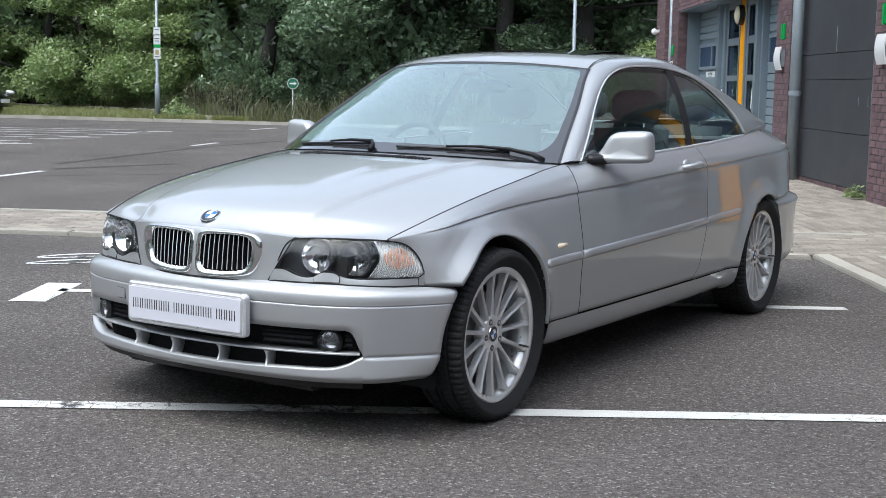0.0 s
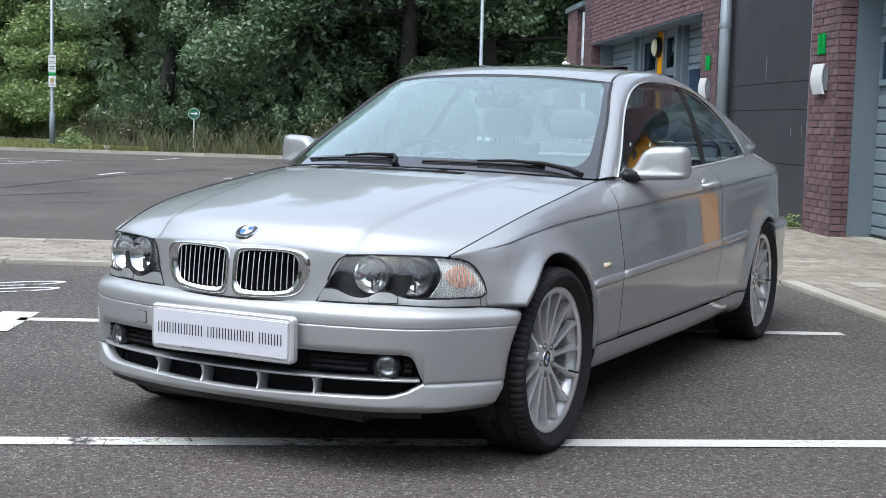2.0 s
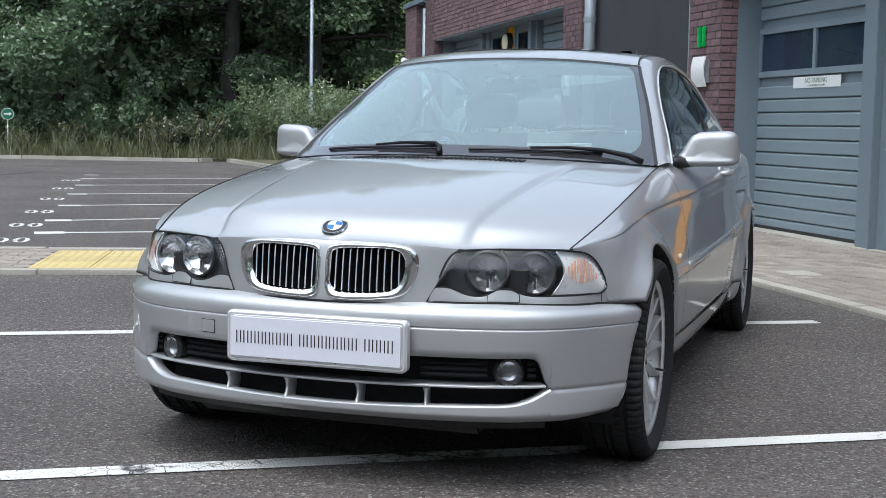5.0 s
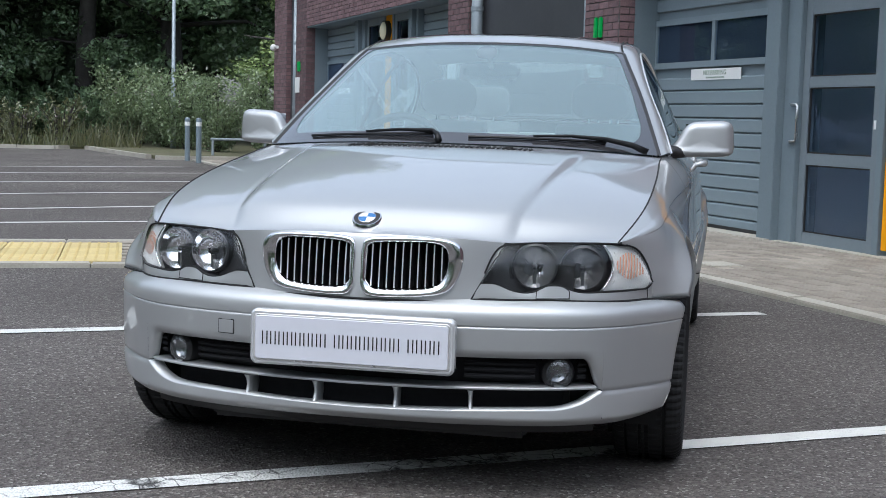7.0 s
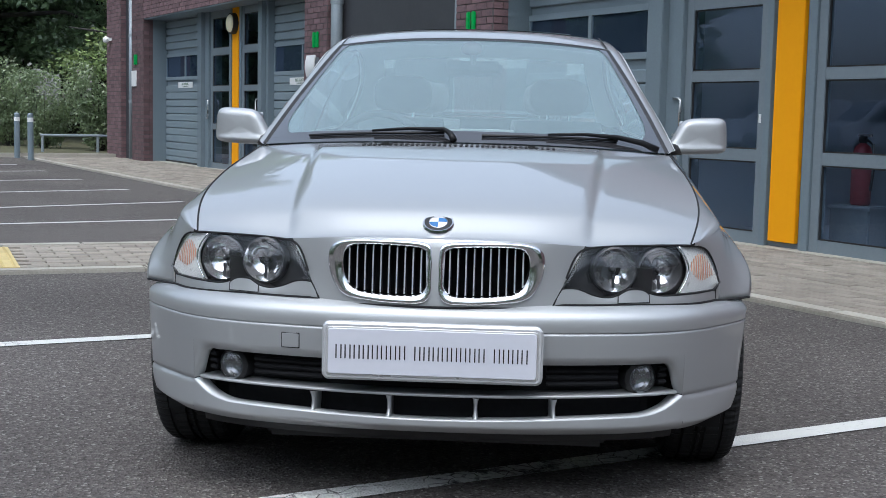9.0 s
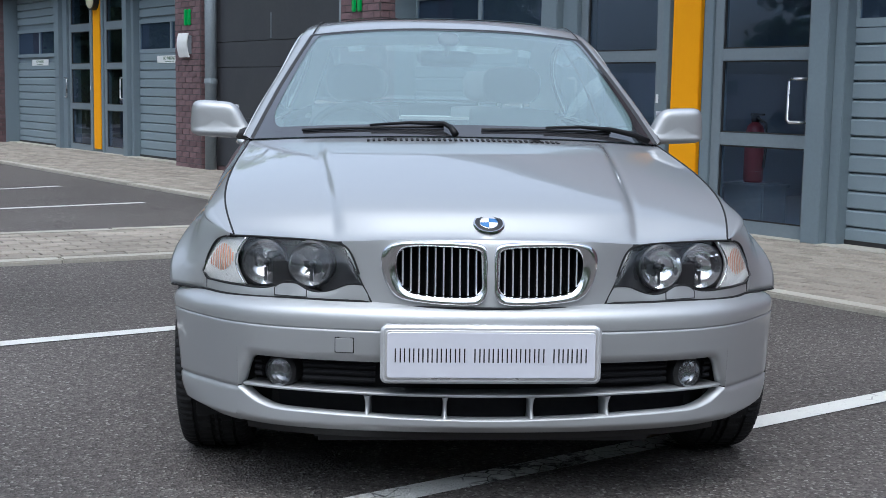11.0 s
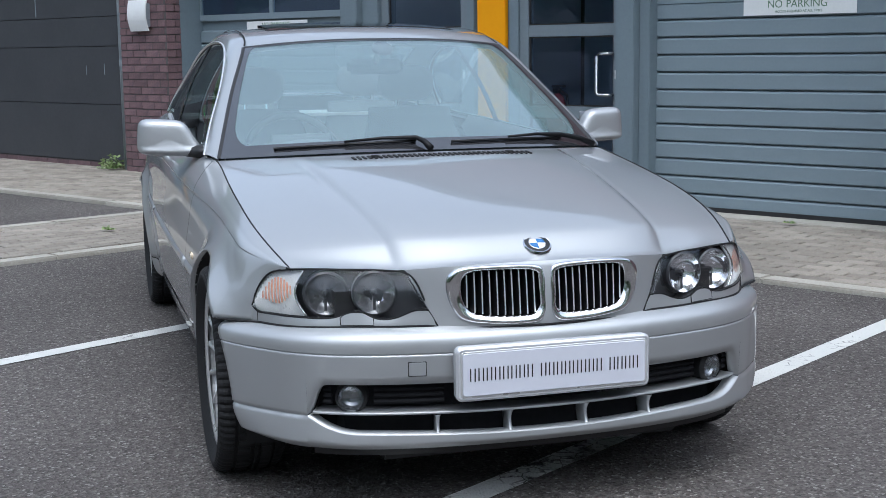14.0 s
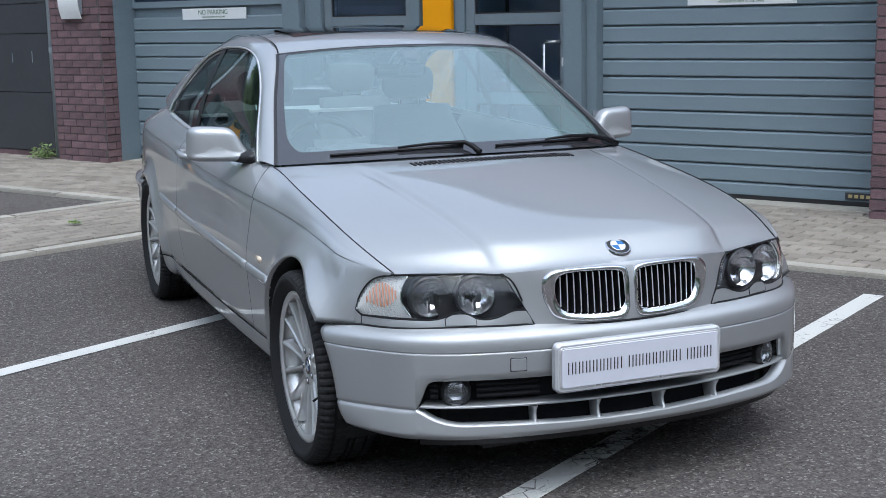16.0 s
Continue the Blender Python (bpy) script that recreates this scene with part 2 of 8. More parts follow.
M_GLASS_BLD = glass_mat("window_glass", (0.60, 0.72, 0.86), 0.0, 0.25, 1.0, coating=(0.6, 0.71, 0.97))
# ---- building blocks ----
def thing(name, label, category, kind="", group="", m=None):
    ob = new(name)
    ob.empty_display_size = 0.1
    if m is not None:
        ob.matrix_world = m
    return tagged(ob, label, category, group, kind)


def part(name, bm, material, parent=None, label="", smooth=False):
    me = bpy.data.meshes.new(name)
    if smooth:
        for f in bm.faces:
            f.smooth = True
    bm.normal_update()
    bm.to_mesh(me)
    bm.free()
    for m in (material if isinstance(material, (list, tuple)) else [material]):
        me.materials.append(m)
    ob = new(name, me)
    ob.parent = parent
    return tagged(ob, label) if label else ob


def box(bm, x0, x1, y0, y1, z0, z1, bevel=0.0):
    r = bmesh.ops.create_cube(bm, size=1)
    vs = r["verts"]
    for v in vs:
        v.co = Vector((x0 + (v.co.x + 0.5) * (x1 - x0), y0 + (v.co.y + 0.5) * (y1 - y0), z0 + (v.co.z + 0.5) * (z1 - z0)))
    if bevel:
        es = {e for v in vs for e in v.link_edges}
        bmesh.ops.bevel(bm, geom=list(es), offset=bevel, segments=2, affect="EDGES", clamp_overlap=True)
    return bm


def boxes(*specs, bevel=0.0):
    bm = bmesh.new()
    for s in specs:
        box(bm, *s, bevel=bevel)
    return bm


def tube(bm, pts, radius, seg=12, caps=True):
    """A round bar along points; radius may be one number or one per point."""
    pts = [Vector(p) for p in pts]
    rings = []
    up = Vector((0, 0, 1))
    for i, p in enumerate(pts):
        d = (pts[min(i + 1, len(pts) - 1)] - pts[max(i - 1, 0)]).normalized()
        a = d.cross(up if abs(d.z) < 0.95 else Vector((1, 0, 0))).normalized()
        b = d.cross(a)
        r = radius[i] if isinstance(radius, (list, tuple)) else radius
        rings.append([bm.verts.new(p + (a * math.cos(2 * math.pi * k / seg) + b * math.sin(2 * math.pi * k / seg)) * r) for k in range(seg)])
    for q, r in zip(rings, rings[1:]):
        for k in range(seg):
            bm.faces.new((q[k], q[(k + 1) % seg], r[(k + 1) % seg], r[k]))
    if caps:
        bm.faces.new(rings[0][::-1])
        bm.faces.new(rings[-1])
    return bm


def raw(name, verts, faces, material, parent=None, label=""):
    me = bpy.data.meshes.new(name)
    me.from_pydata(verts, [], faces)
    me.update()
    me.materials.append(material)
    ob = new(name, me)
    ob.parent = parent
    return tagged(ob, label) if label else ob


def letters(body, size, material, parent, m, depth=0.002, name="lettering", align="CENTER"):
    cu = bpy.data.curves.new(name, "FONT")
    cu.body, cu.size, cu.extrude = body, size, depth
    cu.align_x, cu.align_y = align, "CENTER"
    tmp = new(name + "_curve", cu)
    me = bpy.data.meshes.new_from_object(tmp.evaluated_get(bpy.context.evaluated_depsgraph_get()))
    bpy.data.objects.remove(tmp)
    bpy.data.curves.remove(cu)
    me.materials.clear()
    me.materials.append(material)
    ob = new(name, me)
    ob.parent = parent
    ob.matrix_local = m
    return ob


# the facade's own frame: x along the front, y into the building, z up
FACADE = pose(3.972, 2.993, 0, 0, 0, -57.7)


def fac(s, d, z=0.0):
    return FACADE @ Vector((s, d, z))


# ---- ground ----
bm = bmesh.new()
GX = [-400, -120, -60, -40, -30, -24, -18, -12, -8, -5, -2.5, 0, 2.5, 5, 8, 12, 20, 40, 120, 400]
grid_v = [[bm.verts.new((x, y, 0)) for y in GX] for x in GX]
for i in range(len(GX) - 1):
    for j in range(len(GX) - 1):
        bm.faces.new((grid_v[i][j], grid_v[i + 1][j], grid_v[i + 1][j + 1], grid_v[i][j + 1]))
tagged(part("ground", bm, M_ASPHALT), "grey worn asphalt car park surface with pale stone chips", "ground", kind="structure")


def strip(name, a, b, width, material, label, category="road marking", z=0.004, group="painted bay lines"):
    """A flat painted strip from a to b, its ends slightly ragged."""
    a, b = Vector((*a, 0)), Vector((*b, 0))
    d = (b - a)
    n = Vector((-d.y, d.x, 0)).normalized() * width / 2
    k = max(2, int(d.length / 0.12))
    bm = bmesh.new()
    rows = []
    for i in range(k + 1):
        p = a + d * i / k
        w = 1 + random.uniform(-0.025, 0.025)
        rows.append((bm.verts.new(p + n * w + Vector((0, 0, z))), bm.verts.new(p - n * w + Vector((0, 0, z)))))
    for p, q in zip(rows, rows[1:]):
        bm.faces.new((p[0], p[1], q[1], q[0]))
    return tagged(part(name, bm, material), label, category, group=group, kind="structure")


def xy(v):
    return (v.x, v.y)


# the two lines of the car's own bay, and those beyond
strip("bay_line", (-3.2, -2.44), (0.62, -0.01), 0.1, M_LINE_OLD, "cracked white painted bay line running under the car")
strip("bay_line", (0.62, -0.01), (2.44, 1.15), 0.1, M_LINE, "white painted bay line beside the car")
strip("bay_line", (-2.62, 0.98), (1.165, 3.17), 0.1, M_LINE, "white painted bay line behind the car's front wheels")
def ring_mark(c, rx, ry, rz, width=0.05):
    """A painted figure seen at a flat angle: an open oval ring."""
    bm = bmesh.new()
    rows = []
    for i in range(29):
        a = 2 * math.pi * i / 28
        rows.append([bm.verts.new((k * math.cos(a), q * math.sin(a), 0.004)) for k, q in ((rx, ry), (rx - width, ry - width))])
    for q, r in zip(rows, rows[1:]):
        bm.faces.new((q[0], q[1], r[1], r[0]))
    ob = tagged(part("bay_mark", bm, M_LINE_OLD), "white painted bay figure as an oval ring", "road marking", group="painted bay lines", kind="structure")
    ob.matrix_world = Matrix.Translation((c[0], c[1], 0)) @ Matrix.Rotation(radians(rz), 4, "Z")


# the row of empty bays: lines, their broad ends, and the painted figures beside them
BAY_S = ((-7.75, -7.52), (-9.98, -9.0), (-12.22, -11.38), (-14.62, -13.85), (-17.1, -16.4), (-19.4, -18.7), (-21.0, -20.3))
for k, (s0, se) in enumerate(BAY_S):
    p0, p1 = FACADE @ Vector((s0, -2.55, 0)), FACADE @ Vector((se, -6.5, 0))
    if k < 6:
        strip("bay_line", xy(p0), xy(p1), 0.1, M_LINE, "thin white painted line between empty parking bays")
    a, b = FACADE @ Vector((se + 0.02, -6.68, 0)), FACADE @ Vector((se, -6.42, 0))
    strip("bay_end_mark", xy(a), xy(b), 0.24, M_LINE, "short white painted bar at the end of a bay line", z=0.0045)
    if k < 6:
        for q in (-0.085, 0.085):
            ring_mark(FACADE @ Vector(((-6.79, -8.42, -10.3, -12.72, -15.37, -18.05)[k], -6.82 + q, 0)), 0.22, 0.07, -57.7, 0.042)
# the corner mark and bay mark beside the car's bay
strip("bay_end_mark", (-2.46, 0.62), (-2.79, 1.17), 0.2, M_LINE, "broad white painted end bar of a bay line")
ring_mark((-3.65, 2.03), 0.27, 0.10, 58)
ring_mark((-3.47, 1.79), 0.27, 0.10, 58)
for a, b in (((-9.8, 6.2), (-10.21, 7.30)), ((-13.6, 13.6), (-14.1, 14.8)), ((-18.3, 20.6), (-18.74, 22.1))):
    strip("aisle_dash", a, b, 0.12, M_LINE, "white painted dash in the parking aisle")
M_TAR = asphalt_mat("tar_seal", (0.034, 0.031, 0.03), (0.062, 0.058, 0.055), (0.15, 0.145, 0.14))
for a, b, w in (((-9.6, 6.65), (-8.3, 8.6), 0.05), ((-8.3, 8.6), (-6.9, 9.2), 0.045), ((-11.2, 8.4), (-13.2, 13.6), 0.16), ((-13.2, 13.6), (-14.0, 17.4), 0.12), ((-10.4, 7.6), (-10.1, 9.6), 0.2)):
    strip("tar_seam", a, b, w, M_TAR, "dark sealed seam in the asphalt", "asphalt seam", z=0.002, group="asphalt seams")
# far bays: pairs of short painted marks and the lines behind them
for k, (x, y) in enumerate(((-16.05, 11.66), (-17.0, 12.2), (-17.05, 13.48), (-17.33, 14.5), (-17.87, 15.75), (-18.3, 16.8), (-18.62, 17.85))):
    strip("bay_mark", (x - 0.16, y - 0.28), (x + 0.12, y + 0.22), 0.13, M_LINE, "short white painted bay mark far across the aisle")
    strip("bay_mark", (x - 0.5, y - 0.32), (x - 0.22, y + 0.18), 0.11, M_LINE_OLD, "short white painted bay mark far across the aisle")
    if k > 1:
        strip("bay_line", (x - 1.0, y + 0.2), (x - 5.2, y - 2.2), 0.1, M_LINE, "thin white painted line between far parking bays")

# ---- block pavement along the building and the paved strip across the bays ----
KERB_D = -1.8


def block_field(name, label, inside, m, x0, x1, y0, y1, near):
    """Rectangular concrete blocks laid in running bond, each a little uneven; the near ones are pieces of their own."""
    base = thing(name, label, "pavement", kind="structure")
    base.matrix_world = m
    pl, pw, j = 0.2, 0.1, 0.009
    bm = bmesh.new()
    vs = [bm.verts.new((x, y, 0.006)) for x, y in ((x0, y0), (x1, y0), (x1, y1), (x0, y1))]
    bm.faces.new(vs)
    part("bedding", bm, M_JOINT, base, "dark sand joints between the blocks")
    b1 = bmesh.new()
    box(b1, j / 2, pl - j / 2, j / 2, pw - j / 2, 0.0, 0.022)
    bmesh.ops.bevel(b1, geom=[e for e in b1.edges if all(v.co.z > 0.02 for v in e.verts)], offset=0.004, segments=1, affect="EDGES")
    me = bpy.data.meshes.new("paving_block")
    b1.normal_update()
    b1.to_mesh(me)
    b1.free()
    me.materials.append(M_BLOCK)
    proto_v = [v.co.copy() for v in me.vertices]
    proto_f = [tuple(p.vertices) for p in me.polygons]
    V, F, singles = [], [], 0
    row = 0
    y = y0
    while y + pw <= y1 + 1e-6:
        x = x0 + (pl / 2 if row % 2 else 0)
        while x + pl <= x1 + 1e-6:
            if inside(x + pl / 2, y + pw / 2):
                dz = random.uniform(-0.0025, 0.0025)
                if singles < 290 and near(x + pl / 2, y + pw / 2):
                    o = new("paving_block", me)
                    o.parent = base
                    o.location = (x, y, dz)
                    singles += 1
                else:
                    n0 = len(V)
                    V.extend((c.x + x, c.y + y, c.z + dz) for c in proto_v)
                    F.extend(tuple(n0 + i for i in f) for f in proto_f)
            x += pl
        y += pw
        row += 1
    if V:
        tagged(raw("paving_blocks", V, F, M_BLOCK, base, "weathered grey-buff concrete paving blocks"), kind="stuff")
    return base


block_field("pavement", "weathered grey-buff block paving along the building front", lambda x, y: True, FACADE, -26.0, 6.0, KERB_D + 0.0, 0.3,
            lambda x, y: -3.4 < x < -0.2 and -1.8 < y < -0.6)
# the strip: from the pavement out between the bays
STRIP = pose(0.467, 5.172, 0, 0, 0, 180 + 25.6)
STRIP_L, STRIP_W = 11.0, 1.62


def strip_inside(x, y):
    return not (3.55 < x < 4.78 and -1.38 < y < -0.16)


block_field("paved_strip", "grey block paving strip crossing between the parking bays", strip_inside, STRIP, -1.2, STRIP_L, -STRIP_W + 0.12, -0.13,
            lambda x, y: x < 2.6 and y > -0.9)
pale = part("pale_slab", boxes((-3.79, -3.53, -1.41, -1.16, 0.0, 0.0285), bevel=0.003), M_KERB)
pale.matrix_world = FACADE
tagged(pale, "square pale concrete slab set in the block paving", "paving slab", kind="structure")
# tactile slabs in the dropped crossing
tact = thing("tactile_paving", "buff yellow blister paving slabs set into the paved strip", "tactile paving", kind="structure", m=STRIP)
b1 = bmesh.new()
box(b1, 0.003, 0.397, 0.003, 0.397, 0.0, 0.026, bevel=0.003)
for i in range(6):
    for k in range(6):
        r = bmesh.ops.create_cone(b1, segments=8, radius1=0.012, radius2=0.008, depth=0.006, cap_ends=True)
        bmesh.ops.translate(b1, verts=r["verts"], vec=(0.034 + i * 0.0664, 0.034 + k * 0.0664, 0.029))
tm = bpy.data.meshes.new("tactile_slab")
b1.to_mesh(tm)
b1.free()
tm.materials.append(M_TACTILE)
for i in range(3):
    for k in range(3):
        o = new("tactile_slab", tm)
        o.parent = tact
        o.location = (3.57 + 0.4 * i, -1.37 + 0.4 * k, 0)
# kerbs
kerb_me = {}


def kerb_run(name, label, a, b, width=0.125, height=0.03):
    a, b = Vector(a), Vector(b)
    d = b - a
    base = thing(name, label, "kerb", kind="structure", m=Matrix.Translation((a.x, a.y, 0)) @ Matrix.Rotation(math.atan2(d.y, d.x), 4, "Z"))
    key = (width, height)
    if key not in kerb_me:
        bm = boxes((0.004, 0.911, -width / 2, width / 2, -0.05, height), bevel=0.008)
        me = bpy.data.meshes.new("kerb_stone")
        bm.to_mesh(me)
        bm.free()
        me.materials.append(M_KERB)
        kerb_me[key] = me
    for i in range(int(d.length / 0.915)):
        o = new("kerb_stone", kerb_me[key])
        o.parent = base
        o.location = (i * 0.915, random.uniform(-0.004, 0.004), random.uniform(-0.004, 0.002))
    return base


kerb_run("kerb", "low pale concrete kerb between asphalt and pavement", xy(fac(-3.85, KERB_D)), xy(fac(6.5, KERB_D)))
kerb_run("kerb", "low pale concrete kerb between asphalt and pavement", xy(fac(-26.3, KERB_D)), xy(fac(-5.25, KERB_D)))
sa = STRIP @ Vector((0.1, -0.065, 0))
sb = STRIP @ Vector((STRIP_L, -0.065, 0))
kerb_run("kerb", "low concrete edging along the paved strip", xy(sa), xy(sb))
sa = STRIP @ Vector((-0.6, -STRIP_W + 0.065, 0))
sb = STRIP @ Vector((STRIP_L, -STRIP_W + 0.065, 0))
kerb_run("kerb", "low concrete edging along the paved strip", xy(sa), xy(sb))

# ---- the building ----
SOFFIT, TOP = 2.7, 4.0
REC = 0.43         # depth of the shutters behind the piers
building = thing("building", "plum brick trade units with blue-grey shutters and glazed doors", "building", kind="structure", m=FACADE)

brick_me = bpy.data.meshes.new("brick")
b1 = boxes((0.005, 0.21, -0.006, 0.05, 0.005, 0.07), bevel=0.0015)
b1.to_mesh(brick_me)
b1.free()
brick_me.materials.append(M_BRICK)
half_me = bpy.data.meshes.new("brick")
b1 = boxes((0.005, 0.098, -0.006, 0.05, 0.005, 0.07), bevel=0.0015)
b1.to_mesh(half_me)
b1.free()
half_me.materials.append(M_BRICK)
BR_V = [v.co.copy() for v in brick_me.vertices]
BR_F = [tuple(p.vertices) for p in brick_me.polygons]


def brick_face(parent, m, length, z0, z1, single=False, start=0, store=None):
    """A face of stretcher-bond bricks: m puts its x along the face and its -y outwards."""
    nrow = int(round((z1 - z0) / 0.075))
    for r in range(nrow):
        z = z0 + r * 0.075
        x = 0.0 if (r + start) % 2 == 0 else -0.1075
        while x < length - 0.02:
            a, b = max(0, x), min(length, x + 0.215)
            if b - a > 0.03:
                jig = random.uniform(-0.002, 0.002)
                if single:
                    o = new("brick", brick_me if b - a > 0.16 else half_me)
                    o.parent = parent
                    sc = (b - a) / (0.215 if b - a > 0.16 else 0.103)
                    o.matrix_local = m @ Matrix.Translation((a, jig, z)) @ Matrix.Diagonal((sc, 1, 1, 1))
                else:
                    n0 = len(store[0])
                    sc = (b - a) / 0.215
                    store[0].extend(m @ Vector((a + c.x * sc, c.y + jig, z + c.z)) for c in BR_V)
                    store[1].extend(tuple(n0 + i for i in f) for f in BR_F)
            x += 0.215


def pier(s0, s1, z1, depth, label, single=False):
    core = part("pier", boxes((s0 + 0.004, s1 - 0.004, 0.0, depth, 0, z1)), M_MORTAR, building, label)
    store = ([], [])
    ident = Matrix.Identity(4)
    cut = 2.25 if single else 0
    faces = ((ident @ Matrix.Translation((s0, 0, 0)), s1 - s0), (Matrix.Translation((s1, 0, 0)) @ Matrix.Rotation(math.pi / 2, 4, "Z"), depth),
             (Matrix.Translation((s0, depth, 0)) @ Matrix.Rotation(-math.pi / 2, 4, "Z"), depth))
    for i, (m, ln) in enumerate(faces):
        if single and i < 2:
            brick_face(core, m, ln, 0, cut, single=True, start=i)
            brick_face(core, m, ln, cut, z1, start=i, store=store)
        else:
            brick_face(core, m, ln, 0, z1, start=i, store=store)
    tagged(raw("bricks", store[0], store[1], M_BRICK, core, "dark plum bricks in stretcher bond"), kind="stuff")
    return core


BD = 0.175         # depth of the brick returns; steel reveals go on behind
pier(-23.35, -22.25, 3.5, BD, "plum brick pier at the building's end")
pier(-21.41, -20.6, TOP, BD, "plum brick pier with a green sign")
pier(-12.72, -11.95, TOP, BD, "plum brick pier with a green sign and white box", single=True)
pier(-8.50, -7.72, TOP, BD, "plum brick pier with a green sign and white box", single=True)
pier(-0.02, 0.75, TOP, BD, "plum brick pier beside the roller shutter")
for s0, s1 in ((-23.35, -22.25), (-21.41, -20.6), (-12.72, -11.95), (-8.50, -7.72), (-0.02, 0.75)):
    part("reveal", boxes((s0 + 0.004, s1 - 0.003, BD, 0.62, 0, SOFFIT + 0.3)), M_STEEL, building, "blue-grey painted steel reveal")
for s0, s1 in ((-20.6, -12.72), (-7.72, -0.02)):
    core = part("lintel_wall", boxes((s0, s1, 0.004, 0.55, SOFFIT + 0.01, TOP - 0.01)), M_MORTAR, building, "brick wall over the shutters")
    store = ([], [])
    brick_face(core, Matrix.Translation((s0, 0, 0)), s1 - s0, SOFFIT, TOP - 0.05, store=store)
    tagged(raw("bricks", store[0], store[1], M_BRICK, core), kind="stuff")
    part("soffit", boxes((s0 + 0.003, s1 - 0.003, 0.01, REC + 0.1, SOFFIT - 0.02, SOFFIT + 0.006)), M_STEEL, building)
core = part("lintel_wall", boxes((0.75, 12, 0.004, 0.55, 0, TOP - 0.01)), M_MORTAR, building, "brick wall beyond the units")
store = ([], [])
brick_face(core, Matrix.Translation((0.75, 0, 0)), 11.2, 0, TOP - 0.05, store=store)
tagged(raw("bricks", store[0], store[1], M_BRICK, core), kind="stuff")
part("roof", boxes((-21.5, 12.2, -0.12, 9, TOP, TOP + 0.12)), M_STEEL, building, "grey metal roof edge")
part("end_roof", boxes((-23.42, -21.45, -0.06, 9, 3.52, 3.62)), M_STEEL, building, "grey eaves over the end bay")
part("end_wall", boxes((-23.33, -23.1, BD, 9, 0, 3.5)), M_MORTAR, building, "brick end wall")
# the back wall carries the room's shade in its colour
part("back_wall", boxes((-23.1, 12, 8.8, 9, 0, TOP)), M_ROOMSHADE, building)
part("end_infill", boxes((-22.25, -21.41, 0.1, 0.3, 0, 4.3)), M_DARKPANEL, building, "dark recessed panel between the end piers")


def sheet_glass(s0, s1, d, z0, z1):
    bm = bmesh.new()
    bm.faces.new([bm.verts.new(c) for c in ((s0, d, z0), (s1, d, z0), (s1, d, z1), (s0, d, z1))])
    return bm


def shutter(s0, s1, d, label, win=None, z_start=0.012, pitch=0.136, panes=2):
    """A sectional door of ribbed slats with a bottom seal and, at the height win, a row of panes."""
    door = part("shutter", boxes((s0, s1, d + 0.03, d + 0.08, 0.05, SOFFIT)), M_STEEL, building, label)
    part("seal", boxes((s0, s1, d - 0.008, d + 0.05, 0.015, 0.062)), M_BLACK, door, "black rubber bottom seal")
    z = z_start
    me = None
    while z < SOFFIT - 0.03:
        h = min(pitch, SOFFIT - z)
        if not (win and z + h > win[0] - 0.03 and z < win[1] + 0.03):
            if me is None:
                bm = bmesh.new()
                prof = ((0.03, 0.0), (0.004, 0.004), (0.0, 0.010), (0.0, pitch - 0.022), (0.013, pitch - 0.009), (0.03, pitch - 0.007))
                a = [bm.verts.new((s0, d + y, zz)) for y, zz in prof]
                b = [bm.verts.new((s1, d + y, zz)) for y, zz in prof]
                for i in range(len(prof) - 1):
                    bm.faces.new((a[i], b[i], b[i + 1], a[i + 1]))
                bm.faces.new(a)
                bm.faces.new(b[::-1])
                bmesh.ops.recalc_face_normals(bm, faces=bm.faces)
                me = bpy.data.meshes.new("slat")
                bm.to_mesh(me)
                bm.free()
                me.materials.append(M_SHUTTER)
            o = new("slat", me)
            o.parent = door
            o.location.z = z
        z += pitch
    if win:
        z0, z1 = win
        w = (s1 - s0) / panes
        bm = boxes((s0, s1, d - 0.004, d + 0.03, z0 - 0.06, z0), (s0, s1, d - 0.004, d + 0.03, z1, z1 + 0.06))
        for i in range(panes + 1):
            c = s0 + i * w
            box(bm, max(s0, c - 0.025), min(s1, c + 0.025), d - 0.003, d + 0.03, z0, z1)
        part("pane_frame", bm, M_SHUTTER, door)
        for i in range(panes):
            p = part("pane", sheet_glass(s0 + i * w + 0.02, s0 + (i + 1) * w - 0.02, d + 0.014, z0, z1), M_GLASS_BLD, door)
            p.visible_shadow = False
        # added sheet close behind the panes, painted dark for the unlit room
        part("room_shade_sheet", boxes((s0 + 0.02, s1 - 0.02, d + 0.026, d + 0.029, z0, z1)), M_ROOMSHADE, door)
    return door


def post(s0, s1, d0, d1, label="blue-grey painted steel post"):
    return part("post", boxes((s0, s1, d0, d1, 0, SOFFIT), bevel=0.006), M_STEEL, building, label)


